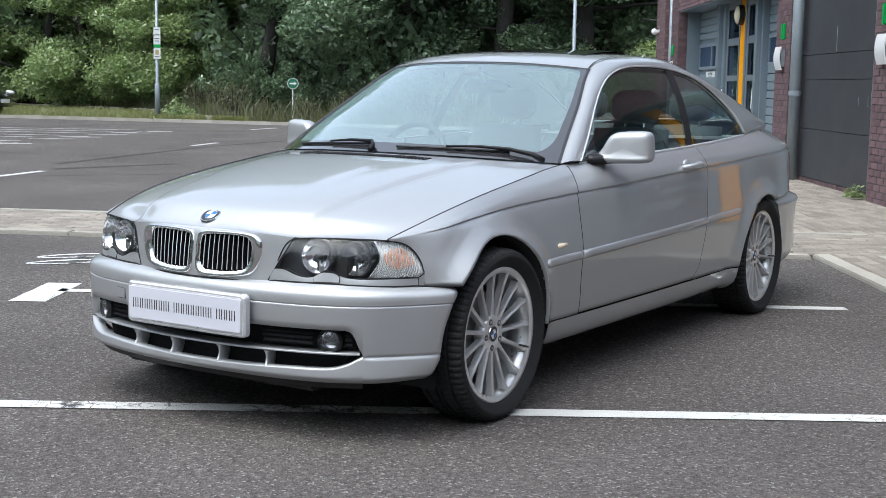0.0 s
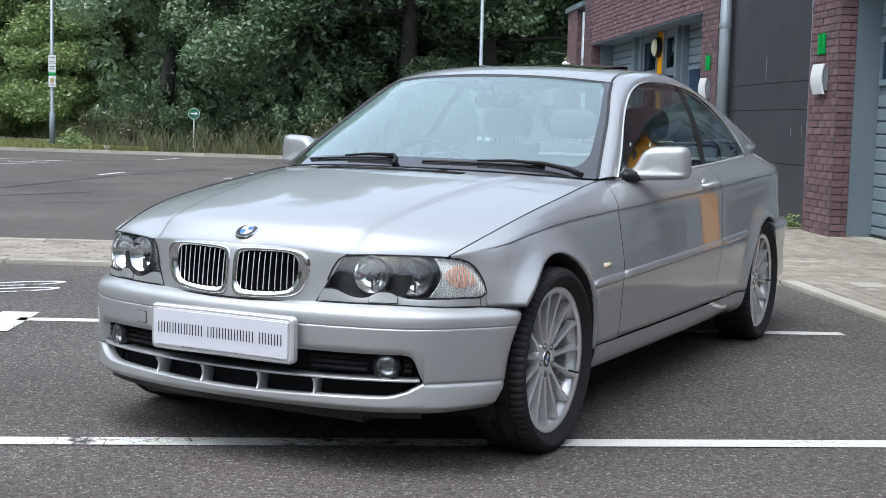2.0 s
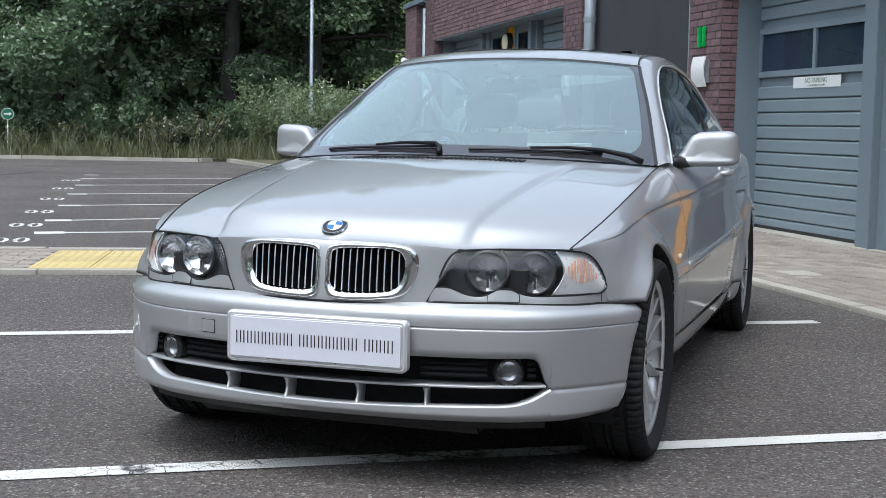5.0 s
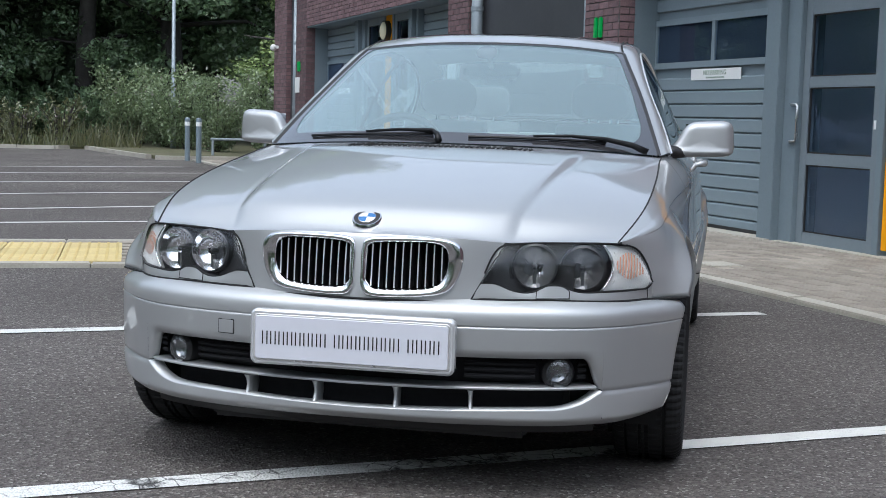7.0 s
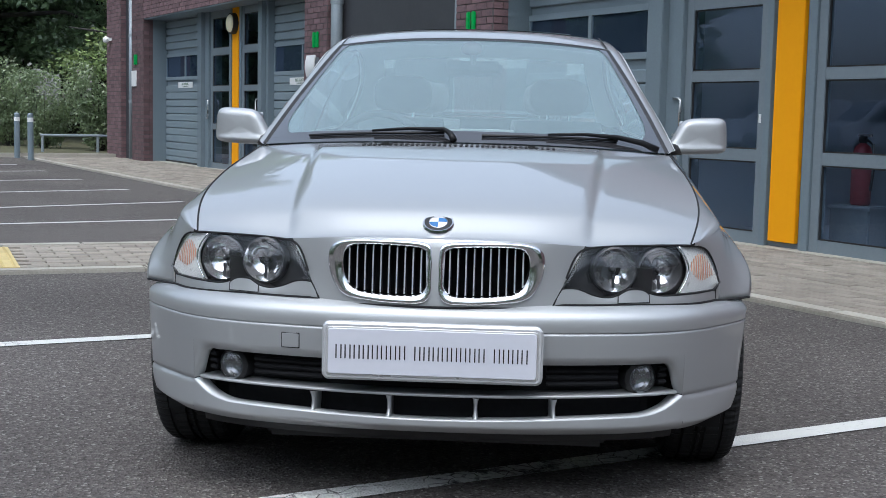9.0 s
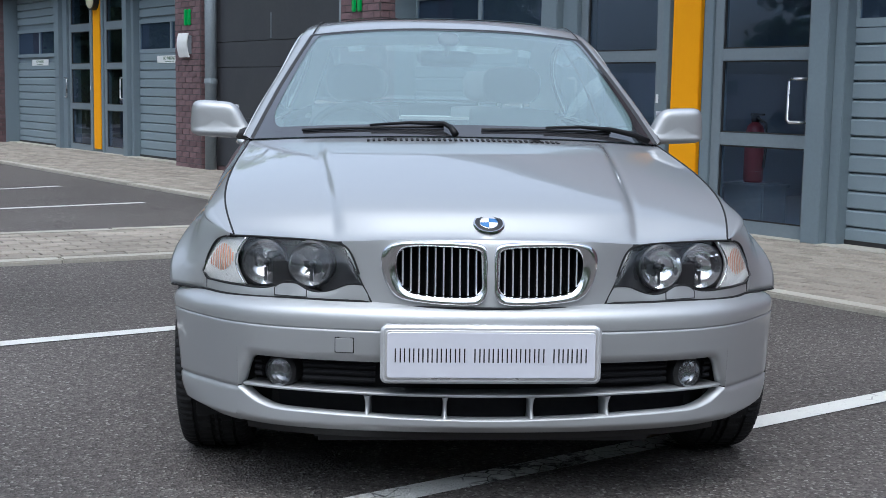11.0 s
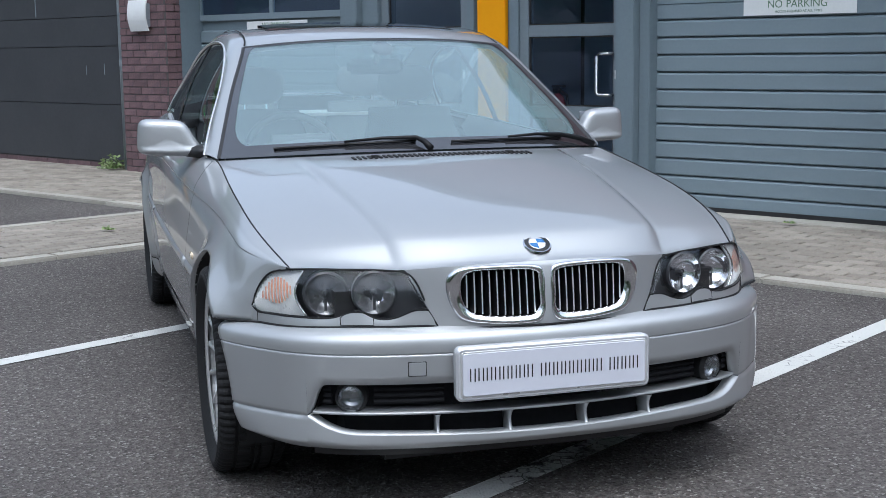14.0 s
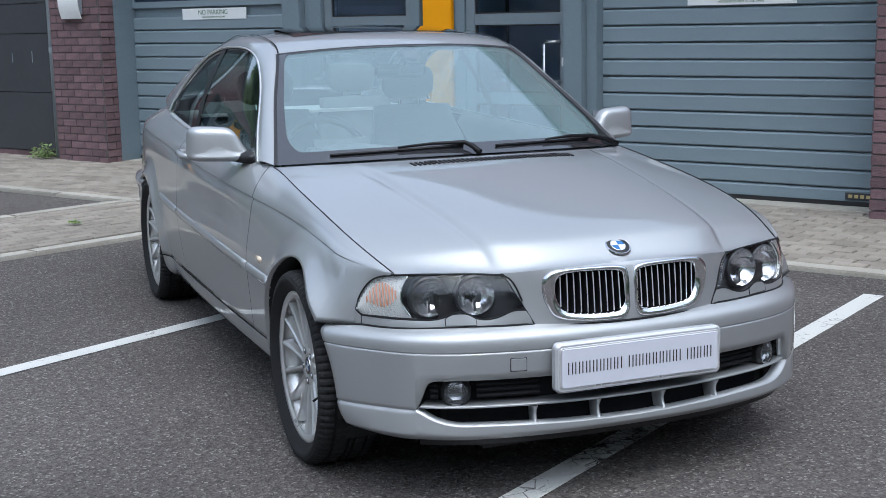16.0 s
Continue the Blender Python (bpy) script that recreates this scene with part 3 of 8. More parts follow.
def glazed_door(s0, s1, d, label, handle=None):
    """A full-height glazed screen of four stacked panes in a painted frame; handle: the side that carries the pull."""
    rails = (0.0, 0.12, 0.69, 0.785, 1.335, 1.425, 1.94, 2.06, 2.56, SOFFIT)
    fw = 0.085
    leaf = part("glazed_door", boxes((s0, s0 + fw, d, d + 0.06, 0, SOFFIT), (s1 - fw, s1, d, d + 0.06, 0, SOFFIT),
                                     *[(s0 + fw, s1 - fw, d + 0.003, d + 0.057, rails[i], rails[i + 1]) for i in (0, 2, 4, 6, 8)]), M_FRAME, building, label)
    for i in (1, 3, 5, 7):
        p = part("pane", sheet_glass(s0 + fw, s1 - fw, d + 0.027, rails[i], rails[i + 1]), M_GLASS_BLD, leaf)
        p.visible_shadow = False
        g = 0.012
        bm = boxes((s0 + fw, s1 - fw, d + 0.012, d + 0.026, rails[i], rails[i] + g), (s0 + fw, s1 - fw, d + 0.012, d + 0.026, rails[i + 1] - g, rails[i + 1]),
                   (s0 + fw, s0 + fw + g, d + 0.012, d + 0.026, rails[i] + g, rails[i + 1] - g), (s1 - fw - g, s1 - fw, d + 0.012, d + 0.026, rails[i] + g, rails[i + 1] - g))
        part("glazing_bead", bm, M_BLACK, leaf)
    if handle is not None:
        bm = bmesh.new()
        x = handle
        k = 0.11 if x > (s0 + s1) / 2 else -0.11
        tube(bm, [(x + k, d, 0.88), (x + k, d - 0.05, 0.88), (x + k * 0.8, d - 0.062, 0.88), (x + k * 0.2, d - 0.065, 0.88), (x, d - 0.065, 0.90), (x, d - 0.065, 1.175), (x + k * 0.2, d - 0.065, 1.195), (x + k * 0.8, d - 0.062, 1.195), (x + k, d - 0.05, 1.195), (x + k, d, 1.195)], 0.012, 10)
        part("pull_handle", bm, M_CHROMEHANDLE, leaf, "brushed steel pull handle", smooth=True)
        part("lock_plate", boxes((s1 - 0.07, s1 - 0.045, d - 0.004, d + 0.001, 1.0, 1.07)), M_WHITE, leaf, "small white lock notice")
    return leaf


def sign_no_parking(s0, s1, d, z0, z1):
    sg = thing("no_parking_sign", "white sign with green lettering fixed to a shutter", "sign", group="no parking signs", m=FACADE)
    part("plate", boxes((s0, s1, d - 0.008, d - 0.004, z0, z1)), M_SIGNWHITE, sg)
    h = z1 - z0
    mtx = Matrix.Translation(((s0 + s1) / 2, d - 0.0095, z0 + h * 0.62)) @ Matrix.Rotation(math.pi / 2, 4, "X")
    t = h * 0.62
    letters("NO", t, M_GREENTEXT, sg, mtx @ Matrix.Translation((-1.62 * t, 0, 0)), depth=0.0008, align="RIGHT")
    letters("PARKING", t, M_GREENTEXT, sg, mtx @ Matrix.Translation((-1.28 * t, 0, 0)), depth=0.0008, align="LEFT")
    letters("ACCESS REQUIRED AT ALL TIMES", h * 0.20, M_GREENTEXT, sg, Matrix.Translation(((s0 + s1) / 2, d - 0.0095, z0 + h * 0.2)) @ Matrix.Rotation(math.pi / 2, 4, "X"), depth=0.0008, name="small_print")
    return sg


M_GREENTEXT = mat("green_lettering", (0.12, 0.2, 0.13), (0.1, 0.18, 0.11), 0.5, scale=3)

# the two units, alike: shutter, post, glazed door, orange panel, glazed door, post, wide shutter
DP = 0.38          # plane of the glazed doors
for u, near_u in ((0.0, True), (-12.69, False)):
    left = -7.72 if near_u else -20.6
    shutter(left, u - 5.53, REC, "blue-grey ribbed sectional door with two panes", win=(1.617, 1.99), pitch=0.1325)
    post(u - 5.52, u - 5.305, 0.27, 0.6, "pale scuffed blue-grey steel post")
    post(u - 5.305, u - 5.105, 0.34, 0.58)
    glazed_door(u - 5.10, u - 4.09, DP, "tall glazed door in blue-grey frame with steel pull", handle=u - 5.075)
    part("orange_panel", boxes((u - 3.985, u - 3.69, DP - 0.015, DP + 0.03, 0.07, SOFFIT - 0.02), bevel=0.004), M_ORANGE, building, "bright orange full-height cladding panel")
    part("panel_jamb", boxes((u - 4.085, u - 3.55, DP + 0.03, DP + 0.12, 0.0, SOFFIT), bevel=0.004), M_STEEL, building, "blue-grey jamb behind the orange panel")
    part("panel_trim", boxes((u - 4.09, u - 4.02, DP - 0.02, DP + 0.03, 0.0, SOFFIT), bevel=0.003), M_STEEL, building)
    part("panel_trim", boxes((u - 3.64, u - 3.55, DP - 0.02, DP + 0.03, 0.0, SOFFIT), bevel=0.003), M_STEEL, building)
    glazed_door(u - 3.545, u - 2.555, DP, "tall glazed door in blue-grey frame with steel pull", handle=u - 2.755)
    post(u - 2.55, u - 2.385, 0.27, 0.6, "pale scuffed blue-grey steel post")
    post(u - 2.385, u - 2.29, 0.34, 0.58)
    shutter(u - 2.29, -0.03 if near_u else -12.73, REC + 0.01, "blue-grey ribbed roller door with pale slat lines", win=(1.617, 1.99), z_start=0.028, pitch=0.1285)
    part("threshold", boxes((left + 0.02, u - 5.31, 0.2, 0.6, 0, 0.03), bevel=0.01), M_KERB, building, "pale concrete threshold")
    part("threshold", boxes((u - 5.30, u - 2.40, 0.26, 0.6, 0, 0.026), bevel=0.01), M_KERB, building, "pale concrete threshold")
    part("threshold", boxes((u - 2.39, -0.04 if near_u else -12.74, 0.2, 0.6, 0, 0.03), bevel=0.01), M_KERB, building, "pale concrete threshold")
part("maker_plate", boxes((-0.335, -0.06, REC - 0.001, REC + 0.008, 0.075, 0.125)), M_DARKPANEL, building, "small dark maker's plate with pale bars")
for k in range(6):
    part("maker_bar", boxes((-0.312 + 0.042 * k, -0.285 + 0.042 * k, REC - 0.003, REC - 0.001, 0.088, 0.112)), M_TACTILE, building)
sign_no_parking(-6.985, -6.115, REC, 1.432, 1.538)
sign_no_parking(-1.57, -0.73, REC + 0.01, 1.452, 1.57)
sign_no_parking(-19.8, -18.95, REC, 1.41, 1.515)
sign_no_parking(-14.32, -13.46, REC + 0.01, 1.41, 1.515)
# dark cladding between the middle piers
for z0, z1 in ((0.085, 0.70), (0.707, 1.32), (1.327, 1.635), (1.642, 2.9), (2.907, TOP - 0.02)):
    part("cladding_panel", boxes((-11.93, -8.52, 0.12, 0.2, z0, z1)), M_DARKPANEL, building, "flat anthracite cladding panel")
part("cladding_backing", boxes((-11.95, -8.50, 0.19, 0.4, 0, TOP)), M_BLACK, building)
core = part("plinth", boxes((-11.95, -8.50, 0.13, 0.2, 0, 0.08)), M_MORTAR, building, "brick plinth")
store = ([], [])
brick_face(core, Matrix.Translation((-11.95, 0.13, 0)), 3.44, 0, 0.075, store=store)
tagged(raw("bricks", store[0], store[1], M_BRICK, core), kind="stuff")
part("cladding_slot", boxes((-10.287, -10.273, 0.115, 0.119, 1.66, 1.96)), M_GALV, building, "thin pale scratch in the cladding")
part("cladding_slot", boxes((-9.338, -9.33, 0.115, 0.119, 1.02, 1.12)), M_GALV, building)
part("cladding_slot", boxes((-8.998, -8.99, 0.115, 0.119, 1.02, 1.14)), M_GALV, building)


def downpipe(s, d, r, top):
    p = thing("downpipe", "grey metal rainwater downpipe fixed beside a brick pier", "downpipe", group="downpipes", m=FACADE)
    bm = bmesh.new()
    tube(bm, [(s, d, 0.03), (s, d, top)], r, 16)
    part("pipe", bm, M_GALV, p, smooth=True)
    for z in (1.12, 2.4):
        bm = bmesh.new()
        tube(bm, [(s, d, z), (s, d, z + 0.06)], r * 1.12, 16)
        part("bracket", bm, M_GALV, p, "pipe joint collar")


downpipe(-11.70, 0.02, 0.075, TOP)
downpipe(-8.56, 0.05, 0.035, TOP)
downpipe(-21.55, 0.02, 0.05, 3.4)


def wall_box(s, z, w=0.30, h=0.31):
    """A white light: a bowed cover sheet held off the wall by a box behind it."""
    t = thing("wall_light", "white bowed plastic light fixed to a brick pier", "wall light", group="pier box lights", m=FACADE)
    bm = bmesh.new()
    prev = None
    for i in range(13):
        f = i / 12
        y = -0.058 - 0.028 * math.sin(math.pi * f) - 0.012 * f
        zz = z - h / 2 + h * f
        row = [bm.verts.new(c) for c in ((s - w / 2, y + 0.014, zz), (s - w / 2, y, zz), (s + w / 2, y, zz), (s + w / 2, y + 0.014, zz))]
        if prev:
            for k in range(4):
                bm.faces.new((prev[k], prev[(k + 1) % 4], row[(k + 1) % 4], row[k]))
        else:
            bm.faces.new(row[::-1])
        prev = row
    bm.faces.new(prev)
    bmesh.ops.recalc_face_normals(bm, faces=bm.faces)
    part("cover", bm, M_WHITE, t)
    part("base", boxes((s - w / 2 + 0.03, s + w / 2 - 0.03, -0.062, 0.0, z - h / 2 + 0.04, z + h / 2 - 0.03), bevel=0.006), M_GALV, t, "grey box behind the cover")


wall_box(-12.33, 1.61)
wall_box(-8.09, 1.62)


def unit_sign(s, z, h=0.2):
    """The unit's green figures, as two plain bars."""
    t = thing("unit_sign", "bright green raised unit sign on a brick pier", "sign", group="unit signs", m=FACADE)
    for k in (-0.055, 0.055):
        part("bar", boxes((s + k - 0.035, s + k + 0.035, -0.035, -0.008, z - h / 2, z + h / 2), bevel=0.01), M_GREEN, t)


unit_sign(-21.1, 1.95, 0.2)
unit_sign(-12.3, 1.97, 0.21)
unit_sign(-8.15, 1.985, 0.22)
# bulkhead lamp on the far orange panel, security camera and notice at the end
lamp = thing("bulkhead_lamp", "round cream bulkhead lamp with a black rim", "wall lamp", m=FACADE)
bm = bmesh.new()
r = bmesh.ops.create_cone(bm, segments=32, radius1=0.17, radius2=0.17, depth=0.1, cap_ends=True, matrix=Matrix.Translation((-16.55, 0.33, 2.42)) @ Matrix.Rotation(math.pi / 2, 4, "X"))
part("rim", bm, M_BLACK, lamp)
bm = bmesh.new()
bmesh.ops.create_uvsphere(bm, u_segments=24, v_segments=12, radius=0.145, matrix=Matrix.Translation((-16.55, 0.28, 2.42)) @ Matrix.Diagonal((1, 0.35, 1, 1)))
part("diffuser", bm, mat("cream_diffuser", (0.75, 0.7, 0.5), (0.7, 0.65, 0.46), 0.4), lamp, smooth=True)
cctv = thing("security_camera", "small white dome security camera on the end pier", "security camera", m=FACADE)
bm = boxes((-23.1, -22.95, -0.06, -0.004, 2.38, 2.44))
bmesh.ops.create_uvsphere(bm, u_segments=16, v_segments=10, radius=0.07, matrix=Matrix.Translation((-23.03, -0.10, 2.40)))
part("body", bm, M_WHITE, cctv)
bracket = thing("end_canopy", "small grey canopy bracket at the end wall", "canopy", m=FACADE)
part("blade", boxes((-24.0, -23.36, 0.3, 0.9, 2.16, 2.22)), M_GALV, bracket)
part("strut", tube(bmesh.new(), [(-23.95, 0.6, 2.16), (-23.37, 0.6, 1.75)], 0.02, 8), M_GALV, bracket)
note = thing("paper_notice", "white paper notice in a sleeve on the brick pier", "notice", m=FACADE)
part("sheet", boxes((-21.36, -21.06, -0.03, -0.01, 1.44, 1.74)), M_SIGNWHITE, note)

# rooms behind the glass
room = thing("room", "dim plain room seen through the glazed doors", "room", kind="structure", m=FACADE)
part("room_floor", boxes((-22.9, 11.5, 0.7, 8.7, -0.04, 0.01)), M_ROOMWALL, room)
part("room_wall", boxes((-5.6, -2.4, 4.2, 4.3, 0, SOFFIT)), M_ROOMWALL, room)
part("partition", boxes((-5.75, -5.65, 0.72, 4.2, 0, SOFFIT)), M_ROOMWALL, room)
part("partition", boxes((-2.5, -2.4, 0.72, 4.2, 0, SOFFIT)), M_ROOMWALL, room)
part("room_ceiling", boxes((-22.9, 11.5, 0.6, 8.7, SOFFIT + 0.02, SOFFIT + 0.1)), M_ROOMWALL, room)
cupboard = thing("display_shelf", "white shelf unit with small coloured boxes behind the door glass", "shelf", m=FACADE)
part("frame", boxes((-4.6, -4.55, 3.9, 4.18, 0.0, 1.7), (-3.7, -3.65, 3.9, 4.18, 0.0, 1.7), *[(-4.55, -3.7, 3.9, 4.18, z, z + 0.03) for z in (0.2, 0.6, 1.0, 1.4, 1.67)]), M_WHITE, cupboard)
M_RED = mat("red_box", (0.3, 0.03, 0.04), (0.25, 0.025, 0.03), 0.5)
for i, (x, z, c) in enumerate(((-4.4, 1.03, M_RED), (-4.1, 1.03, M_WHITE), (-4.3, 0.63, M_RED), (-3.9, 1.43, M_RED), (-3.95, 0.63, M_GALV))):
    tagged(part("carton", boxes((x, x + 0.18, 3.92, 4.1, z, z + 0.22), bevel=0.005), c), "small coloured carton standing on the shelf", "carton", group="cartons on the shelf").matrix_world = FACADE
def extinguisher(s, d, z):
    e = thing("fire_extinguisher", "red fire extinguisher standing on a crate behind the glazed door", "fire extinguisher", group="fire extinguishers", m=FACADE @ Matrix.Translation((s, d, z)))
    part("cylinder", tube(bmesh.new(), [(0, 0, 0), (0, 0, 0.02), (0, 0, 0.40), (0, 0, 0.46), (0, 0, 0.49)], [0.07, 0.08, 0.08, 0.06, 0.025], 20), M_RED, e, smooth=True)
    part("valve_head", boxes((-0.03, 0.03, -0.02, 0.02, 0.49, 0.54), (-0.05, 0.09, -0.012, 0.012, 0.54, 0.56), bevel=0.005), M_BLACK, e, "black valve and lever")
    part("hose", tube(bmesh.new(), [(0.03, 0, 0.52), (0.11, 0, 0.48), (0.12, 0, 0.30), (0.10, 0, 0.12)], 0.011, 8), M_BLACK, e, "black rubber hose", smooth=True)


crate = thing("storage_crate", "grey plastic crate on the floor behind the glazed door", "crate", m=FACADE @ Matrix.Translation((-3.62, 1.0, 0.01)))
part("box", boxes((-0.2, 0.22, -0.15, 0.15, 0.0, 0.36), bevel=0.015), M_GALV, crate)
part("rim", boxes((-0.215, 0.235, -0.165, 0.165, 0.325, 0.35), bevel=0.006), M_GALV, crate)
for s_, d_ in ((-3.62, 0.98),):
    extinguisher(s_, d_, 0.37)
# ---- plants, signs and far things ----
FS = 1.23
WOOD = Matrix.Translation((-2.17, -4.12, 0)) @ Matrix.Rotation(radians(-7.555), 4, "Z") @ Matrix.Diagonal((FS, FS, 1, 1)) @ pose(4.434, 3.341, 0, 0, 0, -53)


def far(s, n, z=0.0):
    """A place given along the facade (s) and outwards from it towards the car (n)."""
    return WOOD @ Vector((s, -5.55 - n, z))


KERB_A, KERB_B = (-25.2, -6.0), (-32.0, 22.0)


def far_kerb(f, back=0.0):
    s, n = KERB_A[0] + (KERB_B[0] - KERB_A[0]) * f - back, KERB_A[1] + (KERB_B[1] - KERB_A[1]) * f
    return far(s, n)


kerb_run("kerb", "pale concrete kerb along the planted verge", xy(far_kerb(0.12)), xy(far_kerb(1.0)), 0.125, 0.09)
kerb_run("kerb", "pale concrete kerb at the corner of the verge", xy(far(-26.6, -3.2)), xy(far(-20.9, -4.2)), 0.125, 0.09)
bm = bmesh.new()
pts = [far(-21.0, -4.3), far(-26.3, -3.3), far_kerb(0.2, 0.06), far_kerb(1.6, 0.06), far_kerb(1.6, 70), far_kerb(-1.6, 70), far(-21.0, -30)]
vs = [bm.verts.new((p.x, p.y, 0.07)) for p in pts]
bm.faces.new(vs)
low = [bm.verts.new((p.x, p.y, -0.02)) for p in pts]
for i in range(len(pts)):
    j = (i + 1) % len(pts)
    bm.faces.new((vs[i], vs[j], low[j], low[i]))
bmesh.ops.recalc_face_normals(bm, faces=bm.faces)
verge = tagged(part("verge", bm, M_SOIL), "dark earth and leaf litter under the trees", "verge", kind="structure")


LAWN_ALONG, LAWN_DEPTH = (0, 3.3, 5.5, 11.7, 25), (0, 5.0, 6.6, 9.0, 11)


def veg(f):
    """How far the undergrowth keeps back from the kerb: a lawn widens in front of it."""
    return float(np.interp((f - 0.33) * 35.4, LAWN_ALONG, LAWN_DEPTH))


def leaf_cloud(centres, radii, count, size, rng, flat=0.6, bend=0.3):
    """Leaves as folded two-triangle blades scattered in ellipsoid clumps, denser towards their skins."""
    cen, rad = np.asarray(centres, float), np.asarray(radii, float)
    w = rad.prod(axis=1) ** (2 / 3)
    idx = rng.choice(len(cen), count, p=w / w.sum())
    v = rng.normal(size=(count, 3))
    v /= np.linalg.norm(v, axis=1)[:, None]
    r = rng.random(count) ** 0.35
    p = cen[idx] + v * rad[idx] * r[:, None]
    a = rng.normal(size=(count, 3))
    a[:, 2] *= flat
    a /= np.linalg.norm(a, axis=1)[:, None]
    nrm = v + rng.normal(size=(count, 3)) * 0.7 + np.array([0, 0, 0.5])
    b = np.cross(nrm, a)
    b /= np.linalg.norm(b, axis=1)[:, None] + 1e-9
    s = (size * (0.6 + 0.8 * rng.random(count)))[:, None]
    up = np.cross(a, b)
    q = np.stack([p - a * s, p + b * s * 0.5 + up * s * bend * 0.3, p + a * s, p - b * s * 0.5 + up * s * bend * 0.3], axis=1).reshape(-1, 3)
    f = np.arange(count * 4).reshape(-1, 4)
    return q, f


def leaf_mesh(name, q, f, material):
    me = bpy.data.meshes.new(name)
    me.vertices.add(len(q))
    me.vertices.foreach_set("co", q.astype(np.float32).ravel())
    me.loops.add(f.size)
    me.loops.foreach_set("vertex_index", f.astype(np.int32).ravel())
    me.polygons.add(len(f))
    me.polygons.foreach_set("loop_start", (np.arange(len(f)) * 4).astype(np.int32))
    me.update()
    me.validate()
    me.materials.append(material)
    return me


def make_tree(seed, height, spread, low, leaf, leaves, label, size=0.11, cat="tree"):
    """A tapered, leaning trunk with limbs, and a crown of leaf clumps carried at the limbs' ends."""
    rng = np.random.default_rng(seed)
    tree = thing("tree", label, cat, group="woodland trees")
    bm = bmesh.new()
    lean = rng.normal(size=2) * 0.05
    trunk = [(lean[0] * height * t + 0.08 * math.sin(5 * t + seed), lean[1] * height * t + 0.08 * math.cos(4 * t), height * 0.85 * t) for t in np.linspace(0, 1, 9)]
    tube(bm, trunk, [0.2 * (1 - 0.85 * t) * height / 8 for t in np.linspace(0, 1, 9)], 9)
    cen, rad = [], []
    for i in range(32):
        h = low + (0.95 - low) * (i / 31) ** 0.9
        k = min(8, int(h / 0.85 * 8))
        root = Vector(trunk[k])
        ang = i * 2.4 + rng.random()
        reach = spread * (0.45 + 0.55 * rng.random()) * (1.15 - 0.75 * max(0, (h - 0.45) / 0.55))
        tip = root + Vector((math.cos(ang) * reach, math.sin(ang) * reach, height * 0.06 * rng.normal() + 0.12 * reach))
        mid = root.lerp(tip, 0.5) + Vector((0, 0, 0.1 * reach))
        tube(bm, [root, mid, tip], [0.055, 0.04, 0.015], 6)
        for f in (0.5, 0.78, 1.0):
            p = root.lerp(tip, f) + Vector(rng.normal(size=3) * 0.25)
            cen.append(tuple(p))
            rr = (0.5 + 0.5 * rng.random()) * spread * 0.24
            rad.append((rr * 1.15, rr * 1.15, rr * 0.7))
    part("trunk", bm, M_BARK, tree, smooth=True)
    q, f = leaf_cloud(cen, rad, leaves, size, rng)
    ob = new("crown", leaf_mesh("crown", q, f, leaf))
    ob.parent = tree
    tagged(ob, kind="stuff")
    return tree


oak = make_tree(3, 9.5, 3.4, 0.3, M_LEAF_A, 58000, "dense dark green broadleaf tree at the wood's edge", 0.055)
hazel = make_tree(8, 7.5, 3.0, 0.04, M_LEAF_B, 52000, "light green leafy tree with branches down to the ground", 0.055)
ash = make_tree(15, 11.0, 3.6, 0.22, M_LEAF_A, 55000, "tall dark broadleaf tree in the wood", 0.062)
yel = make_tree(21, 8.5, 3.2, 0.12, M_LEAF_B, 40000, "yellow-green leafy tree behind the building", 0.055)
# thinner trees for the rows that are seen through the others or only mirrored in paint and glass
oak_far = make_tree(33, 9.5, 3.4, 0.2, M_LEAF_A, 19000, "dark green tree deep in the wood", 0.1)
ash_far = make_tree(35, 11.0, 3.6, 0.15, M_LEAF_A, 19000, "tall dark tree deep in the wood", 0.1)
oak_back = make_tree(37, 9.5, 3.4, 0.2, M_LEAF_A, 6000, "dark green tree at the back of the wood", 0.18)
ash_back = make_tree(39, 11.0, 3.6, 0.15, M_LEAF_A, 6000, "tall dark tree at the back of the wood", 0.18)
rng_t = random.Random(5)
first = {k: True for k in (oak, hazel, ash, yel, oak_far, ash_far, oak_back, ash_back)}


def plant(kind, p, scale=1.0, rz=None):
    m = Matrix.Translation((p.x, p.y, p.z)) @ Matrix.Rotation(rz if rz is not None else rng_t.uniform(0, 6.28), 4, "Z") @ Matrix.Diagonal((scale, scale, scale * rng_t.uniform(0.92, 1.1), 1))
    if first[kind]:
        first[kind] = False
        kind.matrix_world = m
        return kind
    t = copy_thing(kind, Matrix.Identity(4))
    t.matrix_world = m
    return t


for i in range(15):
    f = 0.02 + i * 0.075
    kind = (hazel if f > 0.36 else oak) if i % 3 else (ash if f < 0.36 else hazel)
    if f > 0.72:
        kind = oak_far
    plant(kind, far_kerb(f, 5.4 + veg(f) * 0.5 + rng_t.uniform(-0.8, 1.0)), FS * rng_t.uniform(0.95, 1.2))
for i in range(13):
    f = -0.1 + i * 0.09
    plant(ash_far if i % 2 else oak_far, far_kerb(f, 10.0 + veg(f) * 0.4 + rng_t.uniform(-1, 1)), FS * rng_t.uniform(1.1, 1.4))
for row in range(2):
    for i in range(12):
        plant(ash_back if i % 2 else oak_back, far_kerb(-0.2 + i * 0.1 + 0.05 * row, 15 + 4 * row + rng_t.uniform(-1, 1)), FS * rng_t.uniform(1.2, 1.6))
plant(yel, far(-27.5, -9.5), 1.17)
plant(yel, far(-25.5, -13.0), 1.35)
